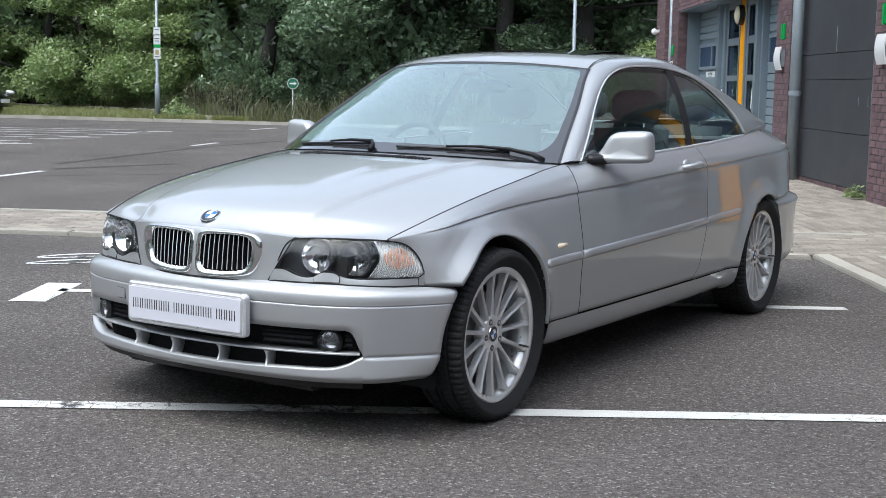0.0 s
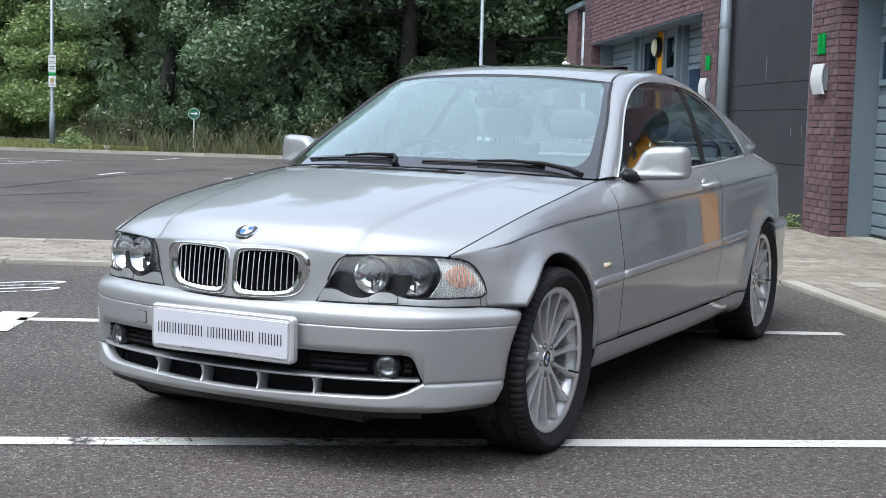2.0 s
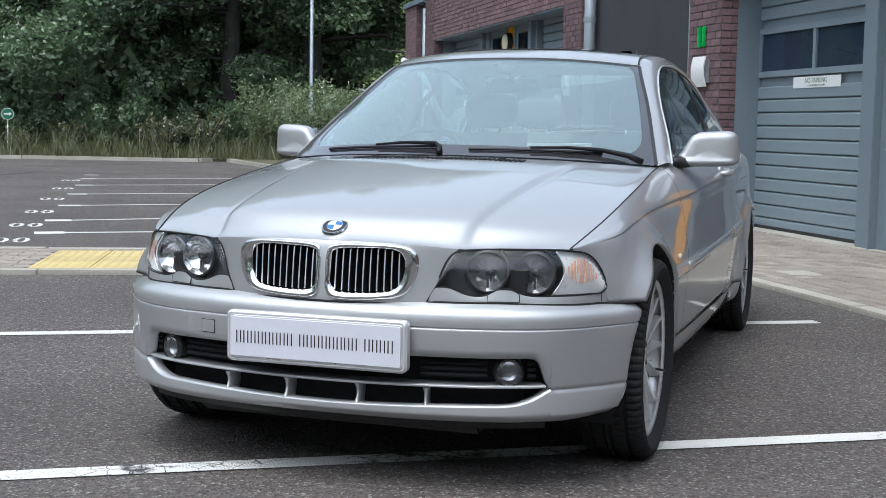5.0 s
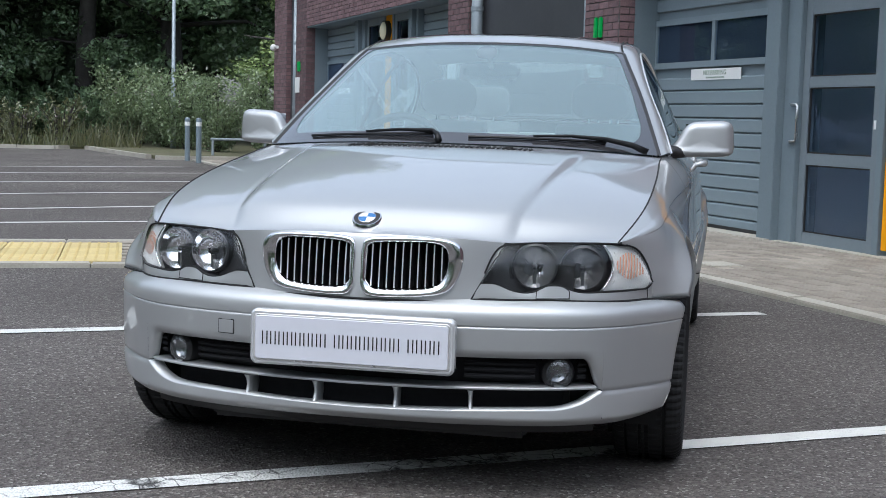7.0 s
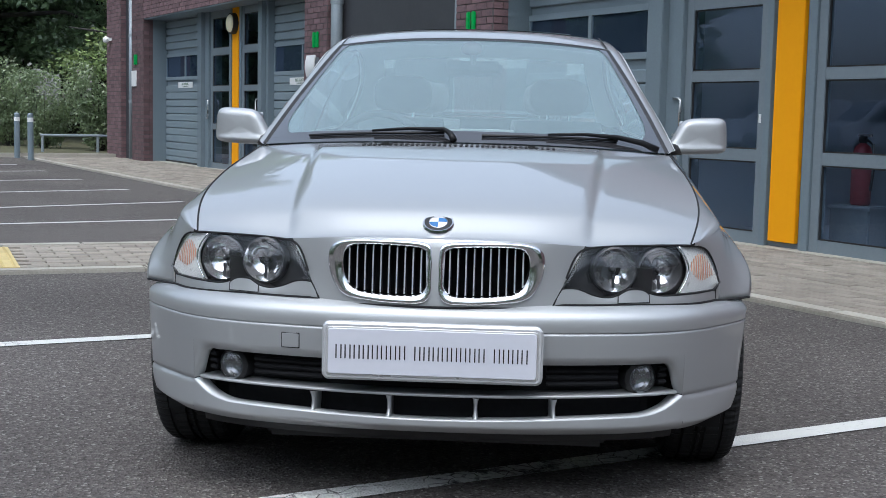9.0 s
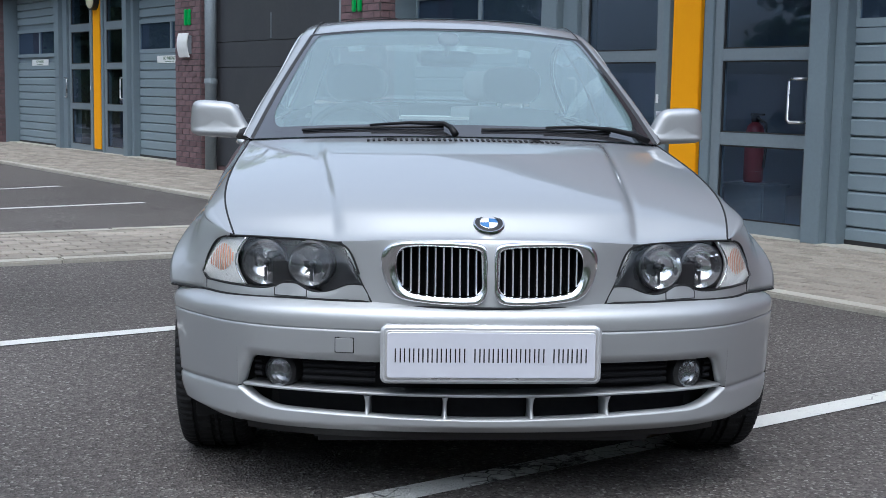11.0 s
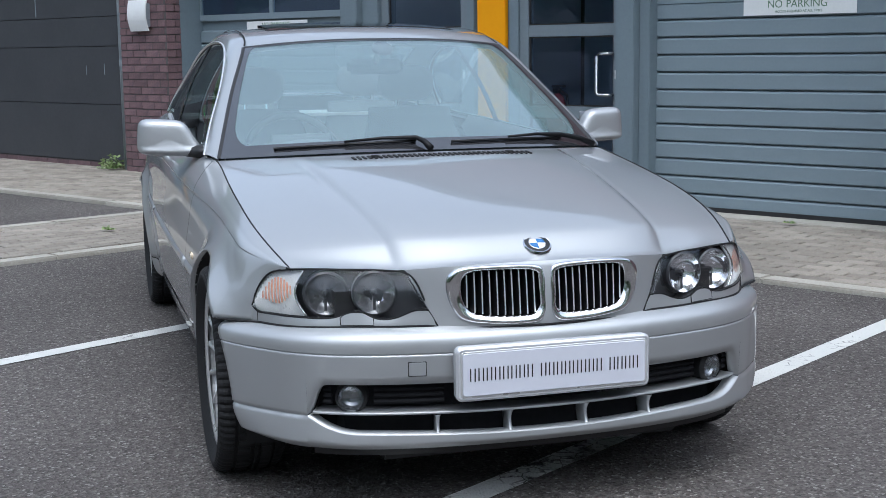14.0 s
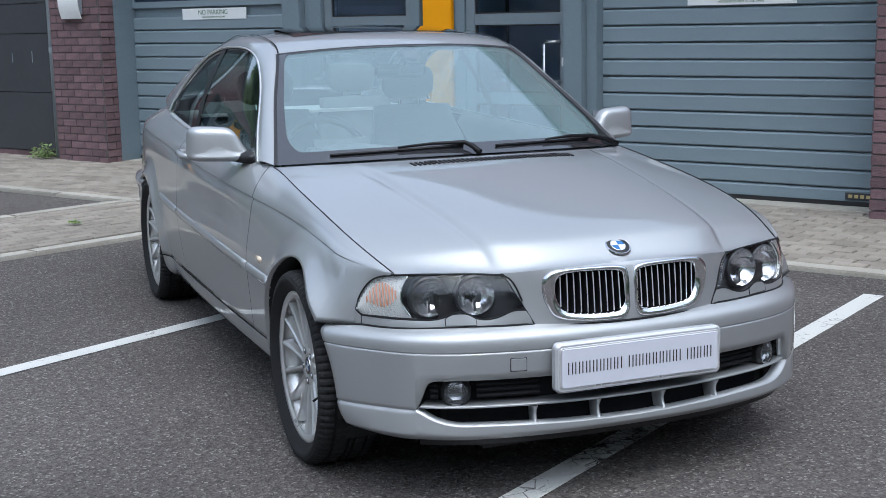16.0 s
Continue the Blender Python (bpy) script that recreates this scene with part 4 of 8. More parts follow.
for i in range(6):
    plant((oak_far, ash_far, oak_far)[i % 3], far(-24 + 7.5 * i, -24 - rng_t.uniform(0, 4)), rng_t.uniform(1.0, 1.25))


def make_shrub(seed, h, w, leaf, leaves, label, size, flowers=0):
    rng = np.random.default_rng(seed)
    sh = thing("shrub", label, "shrub", group="verge shrubs")
    bm = bmesh.new()
    cen, rad = [], []
    for i in range(16):
        a = i * 2.4
        r = w * (0.25 + 0.75 * rng.random()) * 0.5
        tip = Vector((math.cos(a) * r, math.sin(a) * r, h * (0.55 + 0.5 * rng.random())))
        tube(bm, [(0.1 * math.cos(a), 0.1 * math.sin(a), 0), tip * 0.55 + Vector((0, 0, 0.1)), tip], [0.018, 0.012, 0.005], 5)
        for f in (0.35, 0.65, 1.0):
            cen.append(tuple(tip * f))
            rr = h * 0.17 * (0.6 + 0.7 * rng.random())
            rad.append((rr, rr, rr * 1.1))
    part("stem", bm, M_BARK, sh)
    q, f = leaf_cloud(cen, rad, leaves, size, rng, flat=1.0)
    ob = new("foliage", leaf_mesh("foliage", q, f, leaf))
    ob.parent = sh
    tagged(ob, kind="stuff")
    if flowers:
        cf = [c for c in cen if c[2] > h * 0.6][:flowers]
        q, f = leaf_cloud(cf, [(0.05, 0.05, 0.14)] * len(cf), 40 * len(cf), 0.018, rng)
        ob = new("blossom", leaf_mesh("blossom", q, f, M_FLOWER))
        ob.parent = sh
        tagged(ob, "pale pink flower spikes", kind="stuff")
    return sh


def scatter(proto, places, smin=0.8, smax=1.25):
    for i, p in enumerate(places):
        sc = rng_t.uniform(smin, smax)
        m = Matrix.Translation((p.x, p.y, p.z)) @ Matrix.Rotation(rng_t.uniform(0, 6.28), 4, "Z") @ Matrix.Diagonal((sc, sc, sc, 1))
        if i == 0:
            proto.matrix_world = m
        else:
            copy_thing(proto, Matrix.Identity(4)).matrix_world = m


buddleia = make_shrub(4, 2.2, 2.4, leaf_mat("leaf_buddleia", (0.25, 0.31, 0.165), (0.14, 0.20, 0.10)), 9000, "grey-green flowering shrub by the building's end", 0.05, flowers=9)
scatter(buddleia, [far(-24.2, -5.6, 0.07), far(-25.6, -5.2, 0.07), far(-27.0, -4.9, 0.07), far(-23.0, -6.4, 0.07), far(-28.2, -4.2, 0.07), far(-29.6, -4.6, 0.07)], 0.6, 0.85)
bramble = make_shrub(6, 1.2, 2.4, M_LEAF_A, 5000, "low dark bramble thicket under the trees", 0.045)
scatter(bramble, [far_kerb(0.02 + i * 0.032, 7.0 + veg(0.02 + i * 0.032) + rng_t.uniform(-0.8, 2.0)) + Vector((0, 0, 0.07)) for i in range(26)], 2.2, 3.4)
scrub = make_shrub(9, 2.6, 3.0, M_LEAF_B, 14000, "tall mixed scrub along the verge", 0.05)
scatter(scrub, [far_kerb(0.36 + i * 0.04, 3.0 + veg(0.36 + i * 0.04) + rng_t.uniform(-0.4, 1.2)) + Vector((0, 0, 0.07)) for i in range(3, 13)], 1.2, 2.1)
weeds = make_shrub(12, 0.8, 0.9, M_STRAW, 700, "tall straw-coloured weeds at the kerb", 0.035, flowers=1)
scatter(weeds, [far_kerb(0.09 + i * 0.026 + rng_t.uniform(-0.01, 0.01), 1.2 + veg(0.1 + i * 0.026) + rng_t.uniform(-0.3, 1.6)) + Vector((0, 0, 0.07)) for i in range(30) if i not in (7, 8)], 0.4, 1.5)
kerb_run("path_edging", "pale concrete edging behind the lawn", xy(far_kerb(0.32, 0.25)), xy(far_kerb(0.66, veg(0.66) - 0.3)), 0.16, 0.13)

scatter(bramble, [far_kerb(0.10 + i * 0.045, 4.4 + veg(0.10 + i * 0.045) + rng_t.uniform(-0.5, 0.6)) + Vector((0, 0, 0.07)) for i in range(9)], 1.1, 1.6)
kerb_run("kerb", "pale concrete kerb at the corner of the verge", (-14.80, 26.40), (-15.22, 25.36), 0.125, 0.09)
kerb_run("kerb", "pale concrete kerb at the corner of the verge", (-10.42, 20.93), (-5.0, 23.98), 0.125, 0.09)
# the kerb that bends away behind the lawn
for f0, f1 in ((0.33, 0.423), (0.423, 0.485), (0.485, 0.66)):
    kerb_run("kerb", "pale concrete kerb behind the lawn", xy(far_kerb(f0, veg(f0) + 0.1)), xy(far_kerb(f1, veg(f1) + 0.1)), 0.125, 0.2)
# rough grass on the verge
rng_g = np.random.default_rng(2)
n_g = 60000
fr = rng_g.random(n_g) * 0.38 + 0.3
bk = rng_g.random(n_g) * (0.25 + np.interp((fr - 0.33) * 35.4, LAWN_ALONG, LAWN_DEPTH)) + 0.12
base_p = np.array([[p.x, p.y] for p in (far_kerb(0.0), far_kerb(1.0))])
dirk = base_p[1] - base_p[0]
back_v = np.array(xy(far_kerb(0, 1.0))) - base_p[0]
gp = base_p[0] + fr[:, None] * dirk + bk[:, None] * back_v
hgt = 0.04 + 0.13 * rng_g.random(n_g) ** 3
ang = rng_g.random(n_g) * 6.28
dx = np.stack([np.cos(ang), np.sin(ang)], 1) * 0.012
tipo = rng_g.normal(size=(n_g, 2)) * 0.07
z0 = np.full((n_g, 1), 0.06)
q = np.stack([np.hstack([gp - dx, z0]), np.hstack([gp + dx, z0]), np.hstack([gp + dx * 0.4 + tipo, z0 + hgt[:, None]]), np.hstack([gp - dx * 0.4 + tipo, z0 + hgt[:, None]])], axis=1).reshape(-1, 3)
gr = new("grass", leaf_mesh("grass", q, np.arange(n_g * 4).reshape(-1, 4), M_GRASS))
tagged(gr, "rough yellow-green grass on the verge", "grass", kind="stuff")


# tall dry stems along the kerb under the trees
n_s = 10000
fs_ = rng_g.random(n_s) * 0.5 + 0.06
bs_ = rng_g.random(n_s) ** 1.4 * 2.6 + 0.3 + np.interp((fs_ - 0.33) * 35.4, LAWN_ALONG, LAWN_DEPTH)
sp_ = base_p[0] + fs_[:, None] * dirk + bs_[:, None] * back_v
clump = 0.45 + 0.55 * np.sin(fs_ * 190 + 1.7 * np.sin(fs_ * 71)) ** 2
hs_ = (0.12 + 0.72 * rng_g.random(n_s) ** 2.4) * clump
an_ = rng_g.random(n_s) * 6.28
dd_ = np.stack([np.cos(an_), np.sin(an_)], 1) * 0.011
tp2 = rng_g.normal(size=(n_s, 2)) * 0.3 * hs_[:, None]
zz_ = np.full((n_s, 1), 0.06)
q = np.stack([np.hstack([sp_ - dd_, zz_]), np.hstack([sp_ + dd_, zz_]), np.hstack([sp_ + dd_ * 0.5 + tp2, zz_ + hs_[:, None]]), np.hstack([sp_ - dd_ * 0.5 + tp2, zz_ + hs_[:, None]])], axis=1).reshape(-1, 3)
tagged(new("dry_stems", leaf_mesh("dry_stems", q, np.arange(n_s * 4).reshape(-1, 4), M_STRAW)), "tall dry grass stems and weeds along the verge", "grass", kind="stuff")


# tufts of weed against the wall and kerb
def weed_tuft(p, seed, h=0.3, label="small green weed growing from the paving joint"):
    rng = np.random.default_rng(seed)
    t = thing("weed", label, "weed", group="weeds", m=Matrix.Translation(p))
    q, f = leaf_cloud([(0, 0, h * 0.35), (0.4 * h, 0.02, h * 0.2), (-0.33 * h, 0.05, h * 0.25)], [(0.3 * h, 0.3 * h, h * 0.5), (0.45 * h, 0.33 * h, h * 0.25), (0.4 * h, 0.33 * h, h * 0.3)], int(60 + 620 * h), 0.014 + 0.05 * h, rng)
    q[:, 2] = np.maximum(q[:, 2], 0.02)
    ob = new("leaves", leaf_mesh("weed_leaves", q, f, M_LEAF_B))
    ob.parent = t
    tagged(ob, kind="stuff")


weed_tuft(fac(-8.66, -0.06, 0.02), 1, 0.24)
weed_tuft(fac(-1.0, 0.12, 0.02), 2, 0.05)
weed_tuft(Vector((-24.45, 24.35, 0.07)), 7, 0.8, "yellow-green sapling at the foot of a lamp column")
weed_tuft(fac(-4.6, -2.9, 0.02), 3, 0.06)

# bollards, rail, signs and lamp post
def bollard(p):
    b = thing("bollard", "blue-grey steel bollard with a white reflective band", "bollard", group="bollards at the pavement's end", m=Matrix.Translation(p))
    bm = bmesh.new()
    tube(bm, [(0, 0, 0), (0, 0, 0.86)], 0.055, 18)
    part("post", bm, M_STEEL, b, smooth=False)
    bm = bmesh.new()
    tube(bm, [(0, 0, 0.72), (0, 0, 0.8)], 0.0565, 18, caps=False)
    part("band", bm, M_WHITE, b, "white reflective band")
    bm = bmesh.new()
    tube(bm, [(0, 0, 0.86), (0, 0, 0.885)], [0.055, 0.035], 18)
    part("cap", bm, M_STEEL, b)


bollard(Vector((-9.7, 20.9, 0)))
bollard(Vector((-9.1, 20.05, 0)))
rail = thing("knee_rail", "low galvanised knee rail beside the building's end", "rail", m=Matrix.Translation((-8.9, 23.3, 0)) @ Matrix.Rotation(radians(-57.7 + 90), 4, "Z"))
part("top_bar", tube(bmesh.new(), [(-1.2, 0, 0.42), (0.9, 0, 0.42)], 0.03, 10), M_GALV, rail)
for x in (-1.15, 0.0, 0.85):
    part("leg", tube(bmesh.new(), [(x, 0, 0), (x, 0, 0.42)], 0.03, 10), M_GALV, rail)

post1 = thing("sign_post", "tall grey lamp column carrying parking notices", "lamp post", m=Matrix.Translation((-25.1, 24.2, 0.05)))
part("column", tube(bmesh.new(), [(0, 0, 0), (0, 0, 1.0), (0, 0, 1.05), (0, 0, 7)], [0.08, 0.08, 0.05, 0.045], 14), M_GALV, post1, smooth=True)
face = math.atan2(-3.9 - 19.9, 3.1 + 21.2) + math.pi / 2
sg = Matrix.Rotation(face, 4, "Z")
for z0, z1, mt, lb in ((2.44, 2.68, M_SIGNWHITE, "white parking notice"), (2.18, 2.43, M_SIGNWHITE, "white parking notice"), (2.09, 2.18, M_GREEN, "green band of the notice"), (1.76, 2.08, M_SIGNWHITE, "white notice with a yellow patch")):
    o = part("notice", boxes((-0.1, 0.1, -0.1, -0.09, z0, z1)), mt, post1, lb)
    o.matrix_local = sg
o = part("notice_patch", boxes((-0.05, 0.05, -0.104, -0.1, 1.88, 2.02)), M_TACTILE, post1)
o.matrix_local = sg
for z in (2.60, 2.47, 2.34, 2.27, 1.81):
    o = part("notice_bar", boxes((-0.07, 0.07, -0.104, -0.1, z, z + 0.02)), M_DARKPANEL, post1)
    o.matrix_local = sg
arrow = thing("arrow_sign", "round green sign with a white arrow on a thin post", "sign", m=Matrix.Translation((-20.9, 25.4, 0.05)))
part("post", tube(bmesh.new(), [(0, 0, 0), (0, 0, 1.09)], 0.014, 8), M_WHITE, arrow)
am = Matrix.Translation((0, 0, 1.1)) @ Matrix.Scale(0.72, 4) @ Matrix.Rotation(math.atan2(-3.9 - 21.86, 3.1 + 18.35) + math.pi / 2, 4, "Z")
bm = bmesh.new()
bmesh.ops.create_cone(bm, segments=36, radius1=0.22, radius2=0.22, depth=0.015, cap_ends=True, matrix=Matrix.Translation((0, -0.03, 0)) @ Matrix.Rotation(math.pi / 2, 4, "X"))
part("disc", bm, M_WHITE, arrow).matrix_local = am
bm = bmesh.new()
bmesh.ops.create_cone(bm, segments=36, radius1=0.2, radius2=0.2, depth=0.015, cap_ends=True, matrix=Matrix.Translation((0, -0.035, 0)) @ Matrix.Rotation(math.pi / 2, 4, "X"))
part("face", bm, mat("deep_green_sign", (0.02, 0.15, 0.075), (0.018, 0.13, 0.065), 0.4, scale=3), arrow).matrix_local = am
bm = boxes((-0.13, 0.06, -0.05, -0.044, -0.03, 0.03))
v = [bm.verts.new(c) for c in ((0.05, -0.05, -0.075), (0.15, -0.05, 0), (0.05, -0.05, 0.075))]
bm.faces.new(v)
part("arrow", bm, M_WHITE, arrow).matrix_local = am
lamp_post = thing("lamp_post", "tall slim grey lamp column among the shrubs", "lamp post", m=Matrix.Translation((-12.7, 27.0, 0.05)))
part("column", tube(bmesh.new(), [(0, 0, 0), (0, 0, 1.3), (0, 0, 1.34), (0, 0, 8)], [0.075, 0.075, 0.05, 0.04], 14), M_GALV, lamp_post, smooth=True)
# ---- what stands behind the camera, seen in the glass and the paint ----
for i in range(15):
    a = radians(168 + i * 11.5)
    r = 27 + 3 * (i % 3)
    plant((oak_back, ash_back, oak_back)[i % 3], Vector((r * math.cos(a), 1 + r * math.sin(a), 0)), rng_t.uniform(1.35, 1.6))
hedge = make_shrub(31, 2.4, 4.2, M_LEAF_A, 6000, "broad dark hedge across the car park", 0.11)
scatter(hedge, [Vector((24 * math.cos(radians(176 + i * 9.5)), 1 + 24 * math.sin(radians(176 + i * 9.5)), 0)) for i in range(17)], 0.95, 1.25)

M_VAN = mat("van_white", (0.72, 0.73, 0.74), (0.68, 0.69, 0.7), 0.3, coat=0.8, scale=2)
van = thing("van", "white panel van parked across the car park", "van", group="parked vans")
prof = ((-2.45, 0.35), (-2.5, 0.75), (-2.42, 0.98), (-1.75, 1.15), (-0.95, 1.86), (-0.6, 1.93), (2.3, 1.95), (2.45, 1.85), (2.48, 0.4), (2.3, 0.3), (-2.2, 0.28))
bm = bmesh.new()
a_ = [bm.verts.new((x, -0.93, z)) for x, z in prof]
b_ = [bm.verts.new((x, 0.93, z)) for x, z in prof]
for i in range(len(prof)):
    j = (i + 1) % len(prof)
    bm.faces.new((a_[i], a_[j], b_[j], b_[i]))
bm.faces.new(a_[::-1])
bm.faces.new(b_)
bmesh.ops.recalc_face_normals(bm, faces=bm.faces)
bmesh.ops.bevel(bm, geom=list(bm.edges), offset=0.06, segments=2, affect="EDGES", clamp_overlap=True)
part("body", bm, M_VAN, van)
M_VANGLASS = mat("dark_van_glass", (0.02, 0.025, 0.03), (0.015, 0.02, 0.025), 0.08, coat=0.5)
for sy in (1, -1):
    bm = bmesh.new()
    q = [bm.verts.new((x, sy * 0.936, z)) for x, z in ((-1.55, 1.15), (-0.35, 1.15), (-0.35, 1.68), (-0.98, 1.68))]
    bm.faces.new(q if sy < 0 else q[::-1])
    part("side_window", bm, M_VANGLASS, van)
bm = bmesh.new()
q = [bm.verts.new(c) for c in ((-1.78, -0.8, 1.17), (-1.78, 0.8, 1.17), (-0.99, 0.72, 1.855), (-0.99, -0.72, 1.855))]
for v in q:
    v.co += Vector((-0.02, 0, 0.02))
bm.faces.new(q[::-1])
part("van_windscreen", bm, M_VANGLASS, van)
for x in (-1.6, 1.45):
    for sy in (1, -1):
        part("van_wheel", tube(bmesh.new(), [(x, sy * 0.75, 0.33), (x, sy * 0.95, 0.33)], 0.33, 20), M_BLACK, van)
van.matrix_world = Matrix.Translation((-36.3, 12.5, 0)) @ Matrix.Rotation(radians(230), 4, "Z")
copy_thing(van, Matrix.Identity(4)).matrix_world = Matrix.Translation((-36.5, 16.6, 0)) @ Matrix.Rotation(radians(230), 4, "Z")

# the dark car at the far verge
def smooth_z(z):
    t = min(1, max(0, (z - 0.85) / 0.6))
    return t * t * (3 - 2 * t)


M_BLACKPAINT = mat("black_car_paint", (0.012, 0.013, 0.016), (0.014, 0.015, 0.018), 0.2, coat=1.0, scale=2)
dark = thing("hatchback", "black hatchback parked at the far verge", "car")
prof = ((-2.0, 0.28), (-2.1, 0.5), (-2.05, 0.72), (-1.7, 0.86), (-1.0, 0.97), (-0.35, 1.38), (0.2, 1.46), (1.2, 1.42), (1.85, 1.0), (2.0, 0.85), (2.02, 0.4), (1.9, 0.26))
bm = bmesh.new()
a_ = [bm.verts.new((x, -0.84 + 0.18 * smooth_z(z), z)) for x, z in prof]
b_ = [bm.verts.new((x, 0.84 - 0.18 * smooth_z(z), z)) for x, z in prof]
for i in range(len(prof)):
    j = (i + 1) % len(prof)
    bm.faces.new((a_[i], a_[j], b_[j], b_[i]))
bm.faces.new(a_[::-1])
bm.faces.new(b_)
bmesh.ops.recalc_face_normals(bm, faces=bm.faces)
bmesh.ops.bevel(bm, geom=list(bm.edges), offset=0.07, segments=3, affect="EDGES", clamp_overlap=True)
part("body", bm, M_BLACKPAINT, dark, smooth=True)
for x in (-1.3, 1.25):
    for sy in (1, -1):
        part("wheel", tube(bmesh.new(), [(x, sy * 0.66, 0.3), (x, sy * 0.85, 0.3)], 0.3, 20), M_BLACK, dark)
for sy in (1, -1):
    bm = bmesh.new()
    bmesh.ops.create_uvsphere(bm, u_segments=12, v_segments=8, radius=1, matrix=Matrix.Translation((-1.86, sy * 0.62, 0.72)) @ Matrix.Diagonal((0.24, 0.19, 0.075, 1)))
    part("headlamp", bm, M_WHITE, dark, "pale headlamp", smooth=True)
part("plate", boxes((-2.13, -2.1, -0.26, 0.26, 0.42, 0.53)), M_SIGNWHITE, dark, "pale plate with no lettering")
dark.matrix_world = Matrix.Translation((-31.5, 21.4, 0)) @ Matrix.Rotation(radians(204), 4, "Z")
# ---- the silver coupe: x across (its left is +x), y backwards from the front axle, z up ----
def flake_paint(name, c, rough=0.56, metal=0.76):
    m = mat(name, c, tuple(v * 0.97 for v in c), rough, metal, scale=3, fine=900, rough_var=0.02, coat=1.0, ramp=(0.3, 0.7))
    m.node_tree.nodes["Principled BSDF"].inputs["Coat IOR"].default_value = 1.6
    m.node_tree.nodes["Principled BSDF"].inputs["Coat Roughness"].default_value = 0.015
    return m


M_PAINT = flake_paint("silver_paint", (0.468, 0.48, 0.49))
M_BAR = mat("bright_bar", (0.9, 0.91, 0.92), (0.86, 0.87, 0.88), 0.32, metal=0.75, rough_var=0.03)
M_BRIGHT = mat("satin_bright_trim", (0.8, 0.81, 0.82), (0.75, 0.76, 0.77), 0.32, metal=0.7, rough_var=0.03)
M_CHROME = mat("chrome", (0.82, 0.83, 0.84), (0.8, 0.8, 0.82), 0.06, metal=1.0, rough_var=0.02)
M_ALLOY = mat("alloy_wheel", (0.72, 0.72, 0.72), (0.65, 0.65, 0.65), 0.3, metal=0.6, scale=12, fine=200, coat=0.5)
M_RUBBER = mat("tyre_rubber", (0.016, 0.016, 0.017), (0.023, 0.023, 0.024), 0.75, scale=9, fine=160, bump=0.1, rough_var=0.1, spec=0.25)
M_GAP = mat("panel_gap", (0.010, 0.010, 0.011), (0.013, 0.013, 0.014), 0.9)
M_TRIMBLACK = mat("satin_black_trim", (0.012, 0.012, 0.014), (0.016, 0.016, 0.018), 0.5, scale=12)
M_GRILLEBLACK = mat("black_grille", (0.010, 0.010, 0.012), (0.014, 0.014, 0.016), 0.7, scale=30, spec=0.15)
M_CABIN = mat("dark_grey_trim", (0.15, 0.155, 0.16), (0.12, 0.125, 0.13), 0.8, scale=8, fine=150, bump=0.1)
M_SEAT = mat("anthracite_seat", (0.13, 0.133, 0.138), (0.10, 0.103, 0.108), 0.6, scale=10, fine=220, bump=0.15)
M_CABINPALE = mat("pale_headliner", (0.62, 0.62, 0.6), (0.56, 0.56, 0.55), 0.9, scale=6)
# part of the windscreen's pale sky reflection is put into its diffuse layer
M_SCREEN = glass_mat("windscreen_glass", (0.80, 0.93, 0.94), 0.0, 1.4, 0.95, haze_film=0.16)
M_REARGLASS = glass_mat("rear_glass", (0.42, 0.52, 0.5), 0.0, 0.08, 0.95)
M_SIDEGLASS = glass_mat("side_glass", (0.70, 0.84, 0.81), 0.0, 0.15, 0.95)
M_LENS = glass_mat("lamp_lens", (0.97, 0.98, 1.0), 0.0, 0.0, 0.97)
M_FRIT = mat("black_glass_border", (0.03, 0.03, 0.034), (0.035, 0.035, 0.038), 0.06, coat=1.0, rough_var=0.02, spec=1.0)
M_REFLECTOR = mat("lamp_reflector", (0.92, 0.92, 0.93), (0.88, 0.88, 0.89), 0.07, metal=0.95, rough_var=0.1)
M_FOGBOWL = mat("fog_reflector", (0.36, 0.37, 0.38), (0.22, 0.225, 0.23), 0.14, metal=0.85, rough_var=0.04)
M_INDICATOR = mat("indicator_bowl", (0.93, 0.93, 0.92), (0.86, 0.86, 0.85), 0.3, metal=0.35, scale=60, fine=200)
M_LAMPDARK = mat("lamp_housing", (0.05, 0.053, 0.058), (0.04, 0.042, 0.046), 0.3, metal=0.2, scale=14)
M_AMBER = mat("amber_reflection", (0.82, 0.54, 0.42), (0.7, 0.28, 0.15), 0.3, scale=45, fine=160)
M_RIBLENS = glass_mat("ribbed_lens", (0.95, 0.96, 0.97), 0.12, 0.1, 0.95)
M_PLATE = mat("plate_white", (0.66, 0.67, 0.74), (0.63, 0.64, 0.71), 0.3, coat=0.4, scale=3)
M_PLATETEXT = mat("plate_black", (0.015, 0.015, 0.017), None, 0.4)
M_BLUE = mat("roundel_blue", (0.04, 0.17, 0.42), (0.04, 0.15, 0.38), 0.25, coat=0.6)
M_DISC = mat("brake_disc", (0.2, 0.2, 0.2), (0.14, 0.13, 0.12), 0.45, metal=0.9, scale=20)
M_REDLAMP = mat("red_lamp", (0.4, 0.015, 0.015), (0.34, 0.012, 0.012), 0.15, coat=0.8)


